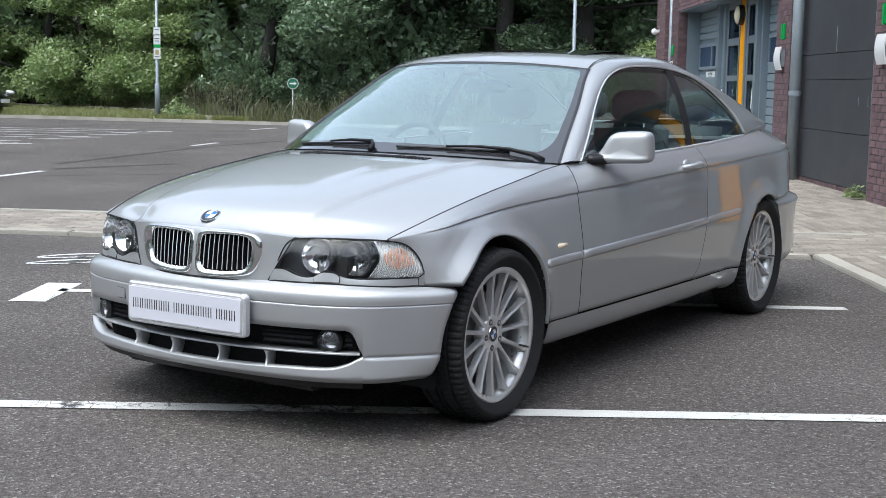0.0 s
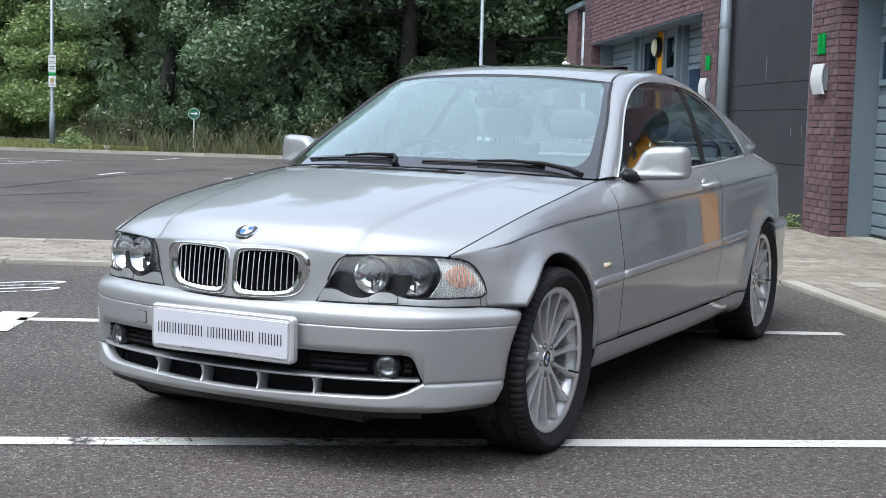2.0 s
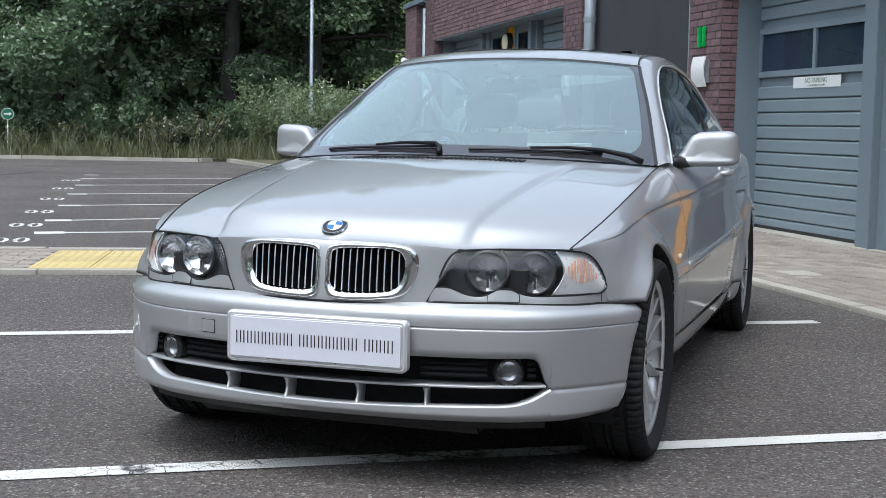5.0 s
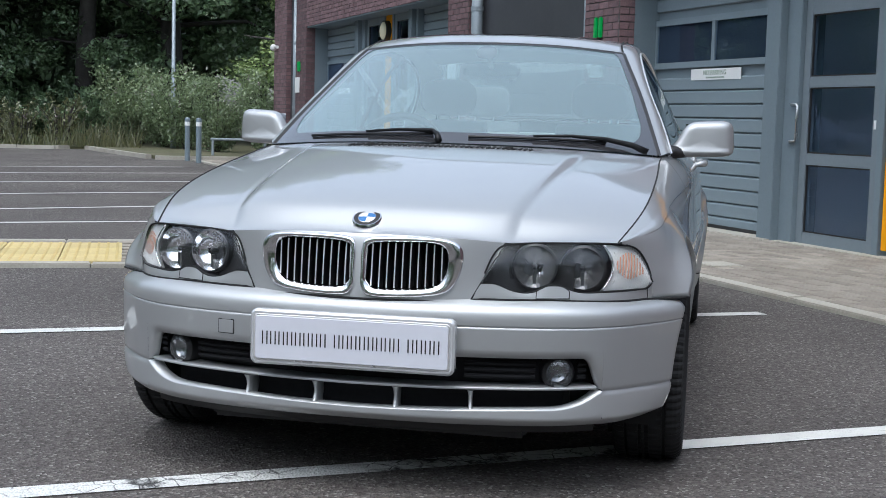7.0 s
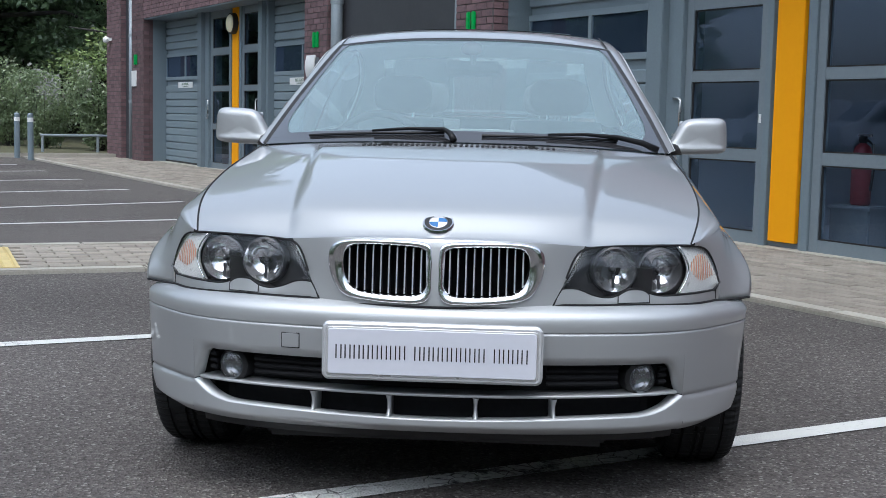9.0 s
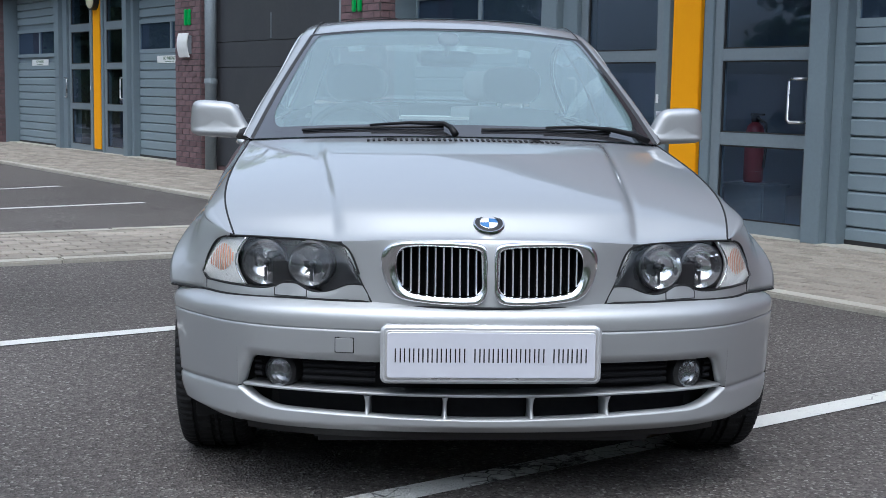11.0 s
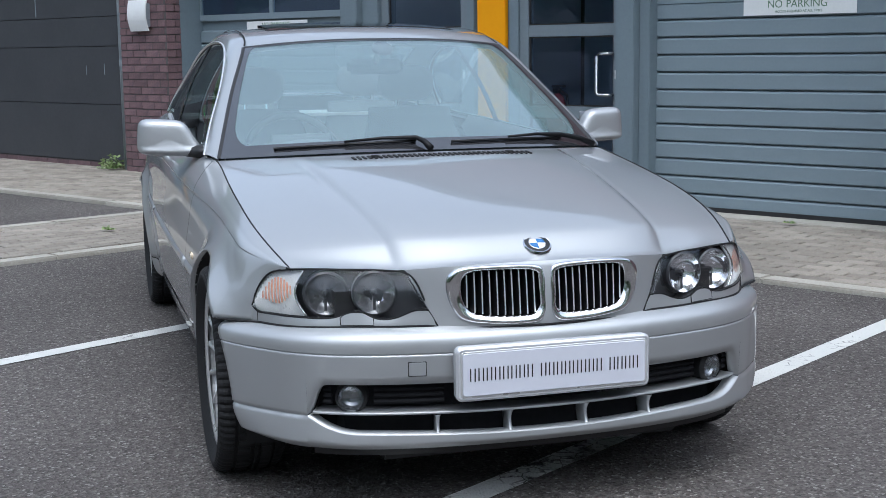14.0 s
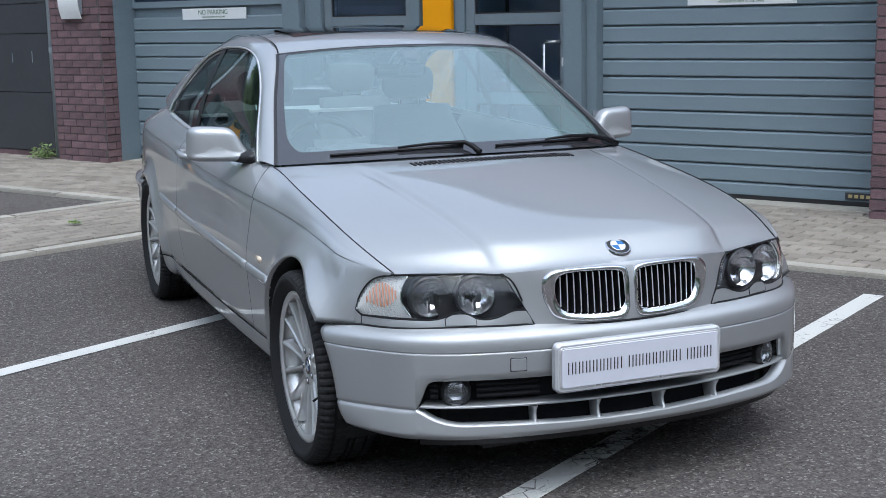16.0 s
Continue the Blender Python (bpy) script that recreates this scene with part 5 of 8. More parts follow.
def spl(*pts):
    """A natural cubic through (t, value) pairs, as a function."""
    xs, ys = np.array([p[0] for p in pts], float), np.array([p[1] for p in pts], float)
    n = len(xs)
    h = np.diff(xs)
    A, r = np.eye(n), np.zeros(n)
    for i in range(1, n - 1):
        A[i, i - 1], A[i, i], A[i, i + 1] = h[i - 1], 2 * (h[i - 1] + h[i]), h[i]
        r[i] = 6 * ((ys[i + 1] - ys[i]) / h[i] - (ys[i] - ys[i - 1]) / h[i - 1])
    mm = np.linalg.solve(A, r)

    def f(t):
        i = int(min(max(np.searchsorted(xs, t) - 1, 0), n - 2))
        a, b = xs[i + 1] - t, t - xs[i]
        if t < xs[0] or t > xs[-1]:
            k = 0 if t < xs[0] else n - 1
            s = (ys[1] - ys[0]) / h[0] - h[0] * mm[1] / 6 if k == 0 else (ys[-1] - ys[-2]) / h[-1] + h[-1] * mm[-2] / 6
            return float(ys[k] + s * (t - xs[k]))
        return float(mm[i] * a ** 3 / (6 * h[i]) + mm[i + 1] * b ** 3 / (6 * h[i]) + (ys[i] / h[i] - mm[i] * h[i] / 6) * a + (ys[i + 1] / h[i] - mm[i + 1] * h[i] / 6) * b)
    return f


def path3(*pts):
    """A smooth space curve through points; called with 0..1 by length of chords."""
    ps = [Vector(p) for p in pts]
    d = [0.0]
    for a, b in zip(ps, ps[1:]):
        d.append(d[-1] + (b - a).length)
    k = [v / d[-1] for v in d]
    f = [spl(*[(k[i], ps[i][j]) for i in range(len(ps))]) for j in range(3)]
    return lambda t: Vector((f[0](t), f[1](t), f[2](t)))


def sheet(name, rows, material, parent, label="", mirror=False, smooth=True, close=False):
    """A grid of points as one smooth mesh; mirror gives the car's other side."""
    ny, nx = len(rows), len(rows[0])
    sx = -1 if mirror else 1
    V = [(p[0] * sx, p[1], p[2]) for r in rows for p in r]
    F = []
    for i in range(ny - 1):
        for j in range(nx - 1 + (1 if close else 0)):
            q = (i * nx + j, i * nx + (j + 1) % nx, (i + 1) * nx + (j + 1) % nx, (i + 1) * nx + j)
            F.append(q[::-1] if mirror else q)
    me = bpy.data.meshes.new(name)
    me.from_pydata(V, [], F)
    me.update()
    bm = bmesh.new()
    bm.from_mesh(me)
    bmesh.ops.remove_doubles(bm, verts=bm.verts, dist=0.00005)
    bm.normal_update()
    if sum((f.normal.dot(f.calc_center_median() - Vector((0, 1.4, 0.5))) * f.calc_area() for f in bm.faces)) < 0:
        bmesh.ops.reverse_faces(bm, faces=bm.faces)
    bm.to_mesh(me)
    bm.free()
    if smooth:
        me.polygons.foreach_set("use_smooth", [True] * len(me.polygons))
    me.materials.append(material)
    ob = new(name, me)
    ob.parent = parent
    return tagged(ob, label) if label else ob


def lerp(a, b, t):
    return a + (b - a) * t


def smooth01(t):
    t = min(1, max(0, t))
    return t * t * (3 - 2 * t)


car = thing("coupe", "silver two-door coupe parked across a bay, with multi-spoke alloy wheels", "car", m=Matrix.Translation((0.002, 0, 0)) @ Matrix.Diagonal((0.988, 1.011, 1, 1)))

# -- the side of the body --
half_w = spl((-0.48, 0.667), (-0.43, 0.710), (-0.384, 0.751), (-0.34, 0.782), (-0.3, 0.799), (-0.15, 0.813), (0.05, 0.817), (0.35, 0.829), (0.7, 0.839), (1.3, 0.848), (1.9, 0.850), (2.3, 0.843), (2.7, 0.833), (2.95, 0.822), (3.15, 0.798), (3.38, 0.748))
crease_z = spl((-0.5, 0.672), (-0.2, 0.716), (0.16, 0.750), (0.6, 0.772), (1.1, 0.792), (1.6, 0.809), (2.2, 0.829), (2.8, 0.846), (3.4, 0.862))
top_x = spl((-0.48, 0.656), (-0.3, 0.697), (0.0, 0.720), (0.35, 0.718), (0.62, 0.716), (0.8, 0.733), (1.2, 0.748), (1.6, 0.750), (2.0, 0.742), (2.4, 0.722), (2.8, 0.690), (3.1, 0.640), (3.38, 0.575))
top_z = spl((-0.48, 0.676), (-0.3, 0.731), (0.0, 0.795), (0.38, 0.850), (0.62, 0.878), (0.8, 0.884), (1.45, 0.900), (1.9, 0.914), (2.4, 0.932), (2.8, 0.950), (3.1, 0.962), (3.38, 0.955))


def side(y, w):
    """The body side at station y; w runs 0..7 from the sill's foot over the waist to the window line or bonnet seam."""
    W, zc, xt, zt = half_w(y), crease_z(y), top_x(y), top_z(y)
    gap = max(zt - zc, 0.006)
    ci = lerp(0.046, 0.028, smooth01((y - 0.1) / 1.0))
    ci *= 0.1 + 0.9 * smooth01((y + 0.49) / 0.16)
    z_pts = (0.175, 0.215, 0.30, 0.43, 0.555, 0.555 + (zc - 0.555) * 0.55, zc, zc + gap * 0.60, zt)
    x_pts = (W - 0.11, W - 0.05, W - 0.026, W - 0.010, W - 0.001, W - 0.006 - 0.3 * ci, W - ci, lerp(W - ci, xt, 0.50), xt)
    k = w / 7 * 8
    i = int(min(max(math.floor(k), 0), 7))
    t = k - i

    def cr(p):
        a, b, c, d = p[max(i - 1, 0)], p[i], p[i + 1], p[min(i + 2, 8)]
        return 0.5 * (2 * b + (c - a) * t + (2 * a - 5 * b + 4 * c - d) * t * t + (3 * b - a - 3 * c + d) * t ** 3)
    return cr(x_pts), cr(z_pts)


ARCH_F, ARCH_R = (-0.022, 0.30, 0.350, 0.350, 0.364), (2.69, 0.29, 0.365, 0.355, 0.352)


def arch_z(y, a):
    """The arch's edge over station y, or None."""
    cy, cz, rf, rb, rz = a
    r = rf if y < cy else rb
    u = (y - cy) / r
    return cz + rz * math.sqrt(1 - u * u) if abs(u) < 1 else None


def arch_dist(y, z, a):
    cy, cz, rf, rb, rz = a
    r = rf if y < cy else rb
    return math.hypot((y - cy) / r, (z - cz) / rz) - 1


def w_at(y, z):
    lo, hi = 0.0, 7.0
    for _ in range(26):
        m = (lo + hi) / 2
        if side(y, m)[1] < z:
            lo = m
        else:
            hi = m
    return (lo + hi) / 2


def side_point(y, w, inset=0.0):
    x, z = side(y, w)
    dz = z - crease_z(y)
    # below the waist crease the flank is set back and flows out again
    x -= (0.0075 * math.exp(dz / 0.016) if dz < 0 else 0.0075 * max(0, 1 - dz / 0.0025)) * smooth01((y + 0.40) / 0.2)
    for a in (ARCH_F, ARCH_R):
        d = arch_dist(y, z, a)
        if -0.05 < d < 0.24:
            # the front arch stands out most ahead of the wheel
            x += 0.023 * (1 - max(d, 0) / 0.24) ** 1.25 + (0.018 * smooth01((ARCH_F[0] - y) / 0.26) * max(0, 1 - max(d, 0) / 0.15) ** 1.3 if a is ARCH_F else 0) + 0.007 * math.exp(-(max(d, 0) / 0.075) ** 2)
    return Vector((x - inset, y, z))


def side_panel(name, label, ys, bottom, y_shift=None, material=None, inset=0.0, rows=40, mirror=False, lip=0.02, top=None):
    """Columns at the stations ys from bottom(y) up to the top line; the foot is turned inwards to give thickness."""
    cols = []
    for y in ys:
        zb = bottom(y)
        w0 = w_at(y, zb)
        w1 = 7.0 if top is None else w_at(y, top(y))
        wc = w_at(y, crease_z(y))
        ws = list(np.linspace(w0, w1, rows))
        if w0 + 0.2 < wc < w1 - 0.1:
            ws = sorted(ws + [wc + d for d in (-0.16, -0.08, -0.03, -0.002, 0.027, 0.06, 0.11) if w0 < wc + d < w1])
        else:
            ws = sorted(ws + [lerp(w0, w1, f) for f in (0.11, 0.23, 0.37, 0.51, 0.67, 0.79, 0.91)])
        while len(ws) < rows + 7:
            ws.append(ws[-1])
        pts = [side_point(y, w, inset) for w in ws[:rows + 7]]
        if y_shift:
            pts = [side_point(y + y_shift(y, p.z), w, inset) for p, w in zip(pts, ws)]
        if lip:
            f = pts[0].copy()
            f.x -= lip
            pts = [f] + pts
        cols.append(pts)
    return sheet(name, cols, material or M_PAINT, car, label, mirror=not mirror)


def cos_space(a, b, n):
    return [a + (b - a) * (1 - math.cos(math.pi * i / (n - 1))) / 2 for i in range(n)]


SEAM = 0.523      # top of the front bumper at the arch
SILL = 0.297


LAMP_END_Y = (-0.476, -0.470, -0.447, -0.423, -0.402, -0.389, -0.3840, -0.3835)
LAMP_END_Z = (0.6765, 0.6745, 0.669, 0.657, 0.631, 0.599, 0.566, 0.523)


def fender_foot(y):
    if y < -0.3835:
        return float(np.interp(y, LAMP_END_Y, LAMP_END_Z))
    z = arch_z(y, ARCH_F)
    return max(z, SILL) if z and z > SILL and (y > -0.05 or z > SEAM) else (SEAM if y < 0 else SILL)


A0 = ARCH_F[0] - ARCH_F[2] * math.sqrt(1 - ((SEAM - ARCH_F[1]) / ARCH_F[4]) ** 2)
A1 = ARCH_F[0] + ARCH_F[3] * math.sqrt(1 - ((SILL - ARCH_F[1]) / ARCH_F[4]) ** 2)
B0 = ARCH_R[0] - ARCH_R[2] * math.sqrt(1 - ((SILL - ARCH_R[1]) / ARCH_R[4]) ** 2)
RSEAM = 0.605
B1 = ARCH_R[0] + ARCH_R[3] * math.sqrt(max(0, 1 - ((RSEAM - ARCH_R[1]) / ARCH_R[4]) ** 2))


def front_shut(z):
    return 0.595 + 0.055 * smooth01((z - 0.72) / 0.16) + 0.02 * smooth01((0.5 - z) / 0.2)


def rear_shut(z):
    return 1.815 + 0.1 * (z - 0.34) / 0.57 - 0.05 * smooth01((0.36 - z) / 0.06)


def bend(y0, y1, shut, gap, base, end):
    """Bends the columns near one end of a panel so that its edge follows the shut line."""
    def f(y, z):
        t = smooth01((y - y0) / (y1 - y0))
        return t * (shut(z) + gap - base)
    return f


for mir in (False, True):
    ys = list(np.linspace(-0.474, -0.395, 12)) + list(np.linspace(-0.392, -0.3837, 6)) + list(np.linspace(-0.3834, A0 - 0.001, 6)) + cos_space(A0, A1 + 0.0005, 40)[:-1] + list(np.linspace(A1 + 0.001, 0.597, 12))
    fender = side_panel("fender", "silver front wing around the wheel arch", ys, fender_foot, bend(0.25, 0.597, front_shut, -0.0025, 0.597, 1), mirror=mir)
    ys = list(np.linspace(0.602, 1.84, 46))
    foot = lambda y: SILL + 0.003

    def door_shift(y, z):
        return (1 - smooth01((y - 0.602) / 0.5)) * (front_shut(z) + 0.0025 - 0.602) + smooth01((y - 1.3) / 0.54) * (rear_shut(z) - 0.0025 - 1.84)
    door = side_panel("door", "silver coupe door", ys, foot, door_shift, mirror=mir)
    ys = list(np.linspace(1.845, B0 - 0.001, 18)) + cos_space(B0, B1, 40) + list(np.linspace(B1 + 0.002, 3.38, 18))

    def quarter_foot(y):
        z = arch_z(y, ARCH_R)
        if y < B0:
            return SILL
        if y > B1:
            return RSEAM
        return max(z or SILL, SILL if y < 2.5 else RSEAM)
    quarter = side_panel("rear_quarter", "silver rear wing over the wheel arch", ys, quarter_foot, lambda y, z: (1 - smooth01((y - 1.845) / 0.35)) * (rear_shut(z) + 0.0025 - 1.845), mirror=mir)
    ys = list(np.linspace(A1 + 0.004, B0 - 0.004, 40))
    side_panel("sill", "silver side skirt under the door", ys, lambda y: 0.18, mirror=mir, top=lambda y: SILL - 0.005, rows=12, lip=0.06)
    # dark shell behind the gaps
    ys = list(np.linspace(-0.45, A0 - 0.001, 6)) + cos_space(A0, A1 + 0.0005, 24)[:-1] + list(np.linspace(A1 + 0.001, B0 - 0.001, 30)) + cos_space(B0, B1, 24) + []

    def shell_foot(y):
        return max(fender_foot(y) if y < 1 else quarter_foot(y), 0.2)
    side_panel("inner_shell", "", ys, shell_foot, material=M_GAP, inset=0.016, mirror=mir, lip=0.08, top=lambda y: top_z(y) - 0.03 * smooth01((y - 0.5) / 0.1))

    sx = 1 if not mir else -1
    # rubbing strip
    for y0, y1, par in ((0.308, 0.5925, fender), (0.5985, 1.8520, door), (1.8575, 2.35, quarter)):
        rows = []
        n = 24
        for i in range(n + 1):
            y = lerp(y0, y1, i / n)
            zm = 0.527 + 0.0275 * (y - 0.312)
            e = min(1, (i + 0.3) / 1.5, (n - i + 0.3) / 1.5) if (y0 < 0.4 or y1 > 2.2) else 1
            prof = ((-0.018, 0.0), (-0.016, 0.008), (-0.006, 0.0115), (0.006, 0.0105), (0.014, 0.006), (0.017, 0.0))
            rows.append([side_point(y, w_at(y, zm + dz * e)) + Vector((dx * e - 0.001, 0, 0)) for dz, dx in prof])
        rows = [[q - Vector((0.012, 0, 0)) for q in rows[0]]] + rows + [[q - Vector((0.012, 0, 0)) for q in rows[-1]]]
        sheet("rubbing_strip", rows, M_PAINT, par, mirror=mir)
    # side repeater
    bm = bmesh.new()
    p = side_point(0.437, w_at(0.437, 0.585))
    box(bm, -0.005, 0.005, -0.036, 0.036, -0.0095, 0.0095, bevel=0.003)
    o = part("side_repeater", bm, mat("repeater_lens", (0.8, 0.7, 0.55), (0.74, 0.6, 0.44), 0.25, coat=0.6), fender, "pale indicator repeater", smooth=True)
    o.location = (p.x * sx, p.y, p.z)
    # door handle in its cup
    bm = bmesh.new()
    hy, hz = 1.70, 0.832
    p = side_point(hy, w_at(hy, hz))
    hx = p.x
    tube(bm, [(hx - 0.005, hy - 0.085, hz - 0.004), (hx + 0.022, hy - 0.075, hz - 0.001), (hx + 0.034, hy - 0.03, hz + 0.001), (hx + 0.034, hy + 0.05, hz + 0.005), (hx + 0.022, hy + 0.085, hz + 0.006), (hx - 0.005, hy + 0.095, hz + 0.007)], [0.009, 0.013, 0.0145, 0.0145, 0.013, 0.009], 12)
    for v in bm.verts:
        v.co.x *= sx
    if mir:
        bmesh.ops.reverse_faces(bm, faces=bm.faces)
    part("door_handle", bm, M_PAINT, door, "silver pull handle", smooth=True)
    bm = bmesh.new()
    bmesh.ops.create_uvsphere(bm, u_segments=24, v_segments=12, radius=1, matrix=Matrix.Translation(((hx - 0.012) * sx, hy - 0.02, hz - 0.006)) @ Matrix.Diagonal((0.016, 0.045, 0.036, 1)))
    part("handle_cup", bm, M_PAINT, door, smooth=True)

# -- bonnet and nose --
NX_IN, NX_OUT = 30, 42
front_y = spl((0, -0.664), (0.15, -0.662), (0.27, -0.648), (0.335, -0.624), (0.405, -0.590), (0.53, -0.540), (0.663, -0.474))
front_z = spl((0, 0.690), (0.2, 0.689), (0.3, 0.684), (0.405, 0.675), (0.53, 0.678), (0.663, 0.678))
cowl_y = spl((0, 0.335), (0.25, 0.352), (0.45, 0.43), (0.6, 0.535), (0.69, 0.612))
centre_z = spl((-0.664, 0.690), (-0.645, 0.706), (-0.605, 0.7275), (-0.54, 0.752), (-0.42, 0.782), (-0.2, 0.823), (0.05, 0.864), (0.2, 0.885), (0.36, 0.905))


def hood_point(c, v):
    """c: 0 at the middle to 1 at the wing seam; v: 0 at the leading edge to 1 at the windscreen."""
    ys = lerp(-0.474, 0.612, v)
    xs = top_x(ys) - 0.0035
    x = c * xs
    xf = c * 0.663
    y = lerp(front_y(xf), cowl_y(min(0.69, c * 0.7)), v)
    zs = top_z(ys) - 0.001
    zc = centre_z(lerp(-0.664, 0.36, v))
    edge = 1 - c ** 2.4
    z = lerp(zs, zc, edge)
    # the leading edge rolls down to the lamp tops and the grille
    z0 = front_z(xf)
    z = lerp(lerp(z0, z, smooth01(v / 0.10)), z, c ** 8) if v < 0.10 else z
    # raised middle between the two creases
    xc = lerp(0.375, 0.47, v)
    z += 0.0105 * (1 - smooth01((x - xc + 0.016) / 0.034)) * smooth01(v / 0.06) * smooth01((1.04 - v) / 0.25)
    z -= 0.002 * math.exp(-((x - xc - 0.014) / 0.012) ** 2) * smooth01(v / 0.06) * smooth01((1.04 - v) / 0.25)
    return Vector((x, y, z))


cs = [0.375 / 0.663 * i / NX_IN for i in range(NX_IN + 1)]
cs += [lerp(cs[NX_IN], 1, (i + 1) / NX_OUT) for i in range(NX_OUT)]
vs_ = [0, 0.012, 0.025, 0.04, 0.055, 0.07, 0.085, 0.1, 0.12, 0.14] + list(np.linspace(0.165, 1, 32))
rows = []
for v in vs_:
    half = [hood_point(c, v) for c in cs]
    rows.append([Vector((-p.x, p.y, p.z)) for p in half[:0:-1]] + half)
hood = sheet("bonnet", rows, M_PAINT, car, "silver bonnet with two raised crease lines")
under = [[p - Vector((0, 0, 0.02)) for p in r] for r in rows[3:]]
sheet("bonnet_liner", under, M_GAP, hood)
# panel edge under the leading edge and along the sides
sheet("bonnet_edge", [[Vector((p[0], p[1] + 0.004, p[2])) for p in rows[0]], [Vector((p[0], p[1] + 0.02, p[2] - 0.02)) for p in rows[0]]], M_GAP, hood)

NOSE_BOT = 0.521


def nose_point(c, t):
    """The grille panel: c across as on the bonnet, t from the leading edge (0) to the bumper (1)."""
    xt = c * 0.663
    f = abs(xt) / 0.375
    x = xt * (1 - 0.2115 * t)
    yb = lerp(-0.692, -0.648, f ** 2)
    zb = lerp(NOSE_BOT - 0.005, 0.5305, f ** 2)
    yt, zt = front_y(abs(xt)), front_z(abs(xt))
    # near the middle the face stands upright; at the sides it follows the lamp's edge
    y = lerp(yt, yb, t ** lerp(0.55, 0.9, f))
    z = lerp(zt, zb, t)
    return Vector((x, y, z))


def kidney_outline(k, inner=False):
    """The left kidney's rim, its outer edge or the opening's, k 0..1: upright inside, bulging outside, with rounded corners."""
    pts = ((0.010, 0.60), (0.010, 0.654), (0.028, 0.680), (0.13, 0.685), (0.226, 0.682), (0.262, 0.665), (0.270, 0.630), (0.257, 0.580), (0.226, 0.547), (0.155, 0.535), (0.07, 0.532), (0.027, 0.537), (0.011, 0.560))
    if inner:
        pts = ((0.023, 0.60), (0.023, 0.643), (0.039, 0.665), (0.13, 0.671), (0.198, 0.669), (0.225, 0.655), (0.231, 0.625), (0.224, 0.589), (0.201, 0.564), (0.148, 0.555), (0.077, 0.553), (0.040, 0.557), (0.024, 0.576))
    n = len(pts)
    u = (k % 1.0) * n
    i = int(u)
    t = u - i
    out = []
    for j in range(2):
        a, b, c, d = (pts[(i + q) % n][j] for q in (-1, 0, 1, 2))
        out.append(0.5 * (2 * b + (c - a) * t + (2 * a - 5 * b + 4 * c - d) * t * t + (3 * b - a - 3 * c + d) * t ** 3))
    return out


def nose_y(x, z):
    """How far forward the grille panel stands at x, z."""
    x = abs(x)
    lo, hi = 0.0, 1.0
    for _ in range(22):
        t = (lo + hi) / 2
        c = min(x / (0.663 * (1 - 0.2115 * t)), 0.375 / 0.663)
        if nose_point(c, t).z > z:
            lo = t
        else:
            hi = t
    return nose_point(c, t).y


rows = []
for i in range(33):
    t = i / 32
    half = [nose_point(c, t) for c in cs[:NX_IN + 1]]
    rows.append([Vector((-p.x, p.y, p.z)) for p in half[:0:-1]] + half)
nose = sheet("grille_panel", rows, M_PAINT, car, "silver nose panel around the twin grilles")
KMID = (0.138, 0.611)
bm = bmesh.new()
bm.from_mesh(nose.data)
inner_poly = [kidney_outline(k / 40) for k in range(40)]


def in_poly(x, z, poly):
    s = False
    for (x0, z0), (x1, z1) in zip(poly, poly[1:] + poly[:1]):
        if (z0 > z) != (z1 > z) and x < (x1 - x0) * (z - z0) / (z1 - z0) + x0:
            s = not s
    return s


bmesh.ops.delete(bm, geom=[f for f in bm.faces if in_poly(abs(f.calc_center_median().x), f.calc_center_median().z, [(KMID[0] + (x - KMID[0]) * 0.93, KMID[1] + (z - KMID[1]) * 0.9) for x, z in inner_poly])], context="FACES")
bm.to_mesh(nose.data)
bm.free()
for sx in (1, -1):
    kid = part("kidney_grille", boxes((sx * 0.138 - 0.122, sx * 0.138 + 0.122, -0.60, -0.58, 0.535, 0.69)), M_GRILLEBLACK, car, "chrome-rimmed kidney grille with upright bars")
    rows = []
    for q in range(97):
        x, z = kidney_outline(q / 96)
        xi, zi = kidney_outline(q / 96, True)
        # the rim is broad outside and thin inside
        ring = []
        for a, off in ((-0.12, 0.002), (-0.04, -0.006), (0.12, -0.0085), (0.4, -0.008), (0.78, -0.004), (1.0, 0.008), (1.06, 0.04)):
            px, pz = lerp(x, xi, a), lerp(z, zi, a)
            ring.append(Vector((px, nose_y(min(px, 0.29), min(max(pz, 0.525), 0.688)) + off, pz)))
        rows.append(ring)
    sheet("rim", rows, M_CHROME, kid, "polished chrome surround", mirror=sx > 0)
    for b in range(10):
        x = 0.036 + b * 0.0203
        zs = [z for q in range(300) for (ox, z) in [kidney_outline(q / 300, True)] if abs(ox - x) < 0.004]
        zt, zb = max(zs) - 0.001, min(zs) + 0.001
        pts = []
        for q in range(9):
            z = lerp(zb, zt, q / 8)
            pts.append((sx * x, nose_y(x, min(z, 0.686)) + 0.004, z))
        bm = bmesh.new()
        prev = None
        for px, py, pz in pts:
            row = [bm.verts.new((px + dx, py + dy, pz)) for dx, dy in ((-0.0030, 0.035), (-0.0030, 0.005), (-0.0019, 0.0012), (0, 0), (0.0019, 0.0012), (0.0030, 0.005), (0.0030, 0.035))]
            if prev:
                for k in range(6):
                    bm.faces.new((prev[k], prev[k + 1], row[k + 1], row[k]))
            prev = row
        bmesh.ops.recalc_face_normals(bm, faces=bm.faces)
        bm.faces.ensure_lookup_table()
        for k, f in enumerate(bm.faces):
            f.material_index = 1 if k % 6 in (0, 1, 4, 5) else 0
        part("grille_bar", bm, [M_BAR, M_GRILLEBLACK], kid, "chrome-edged upright bar")

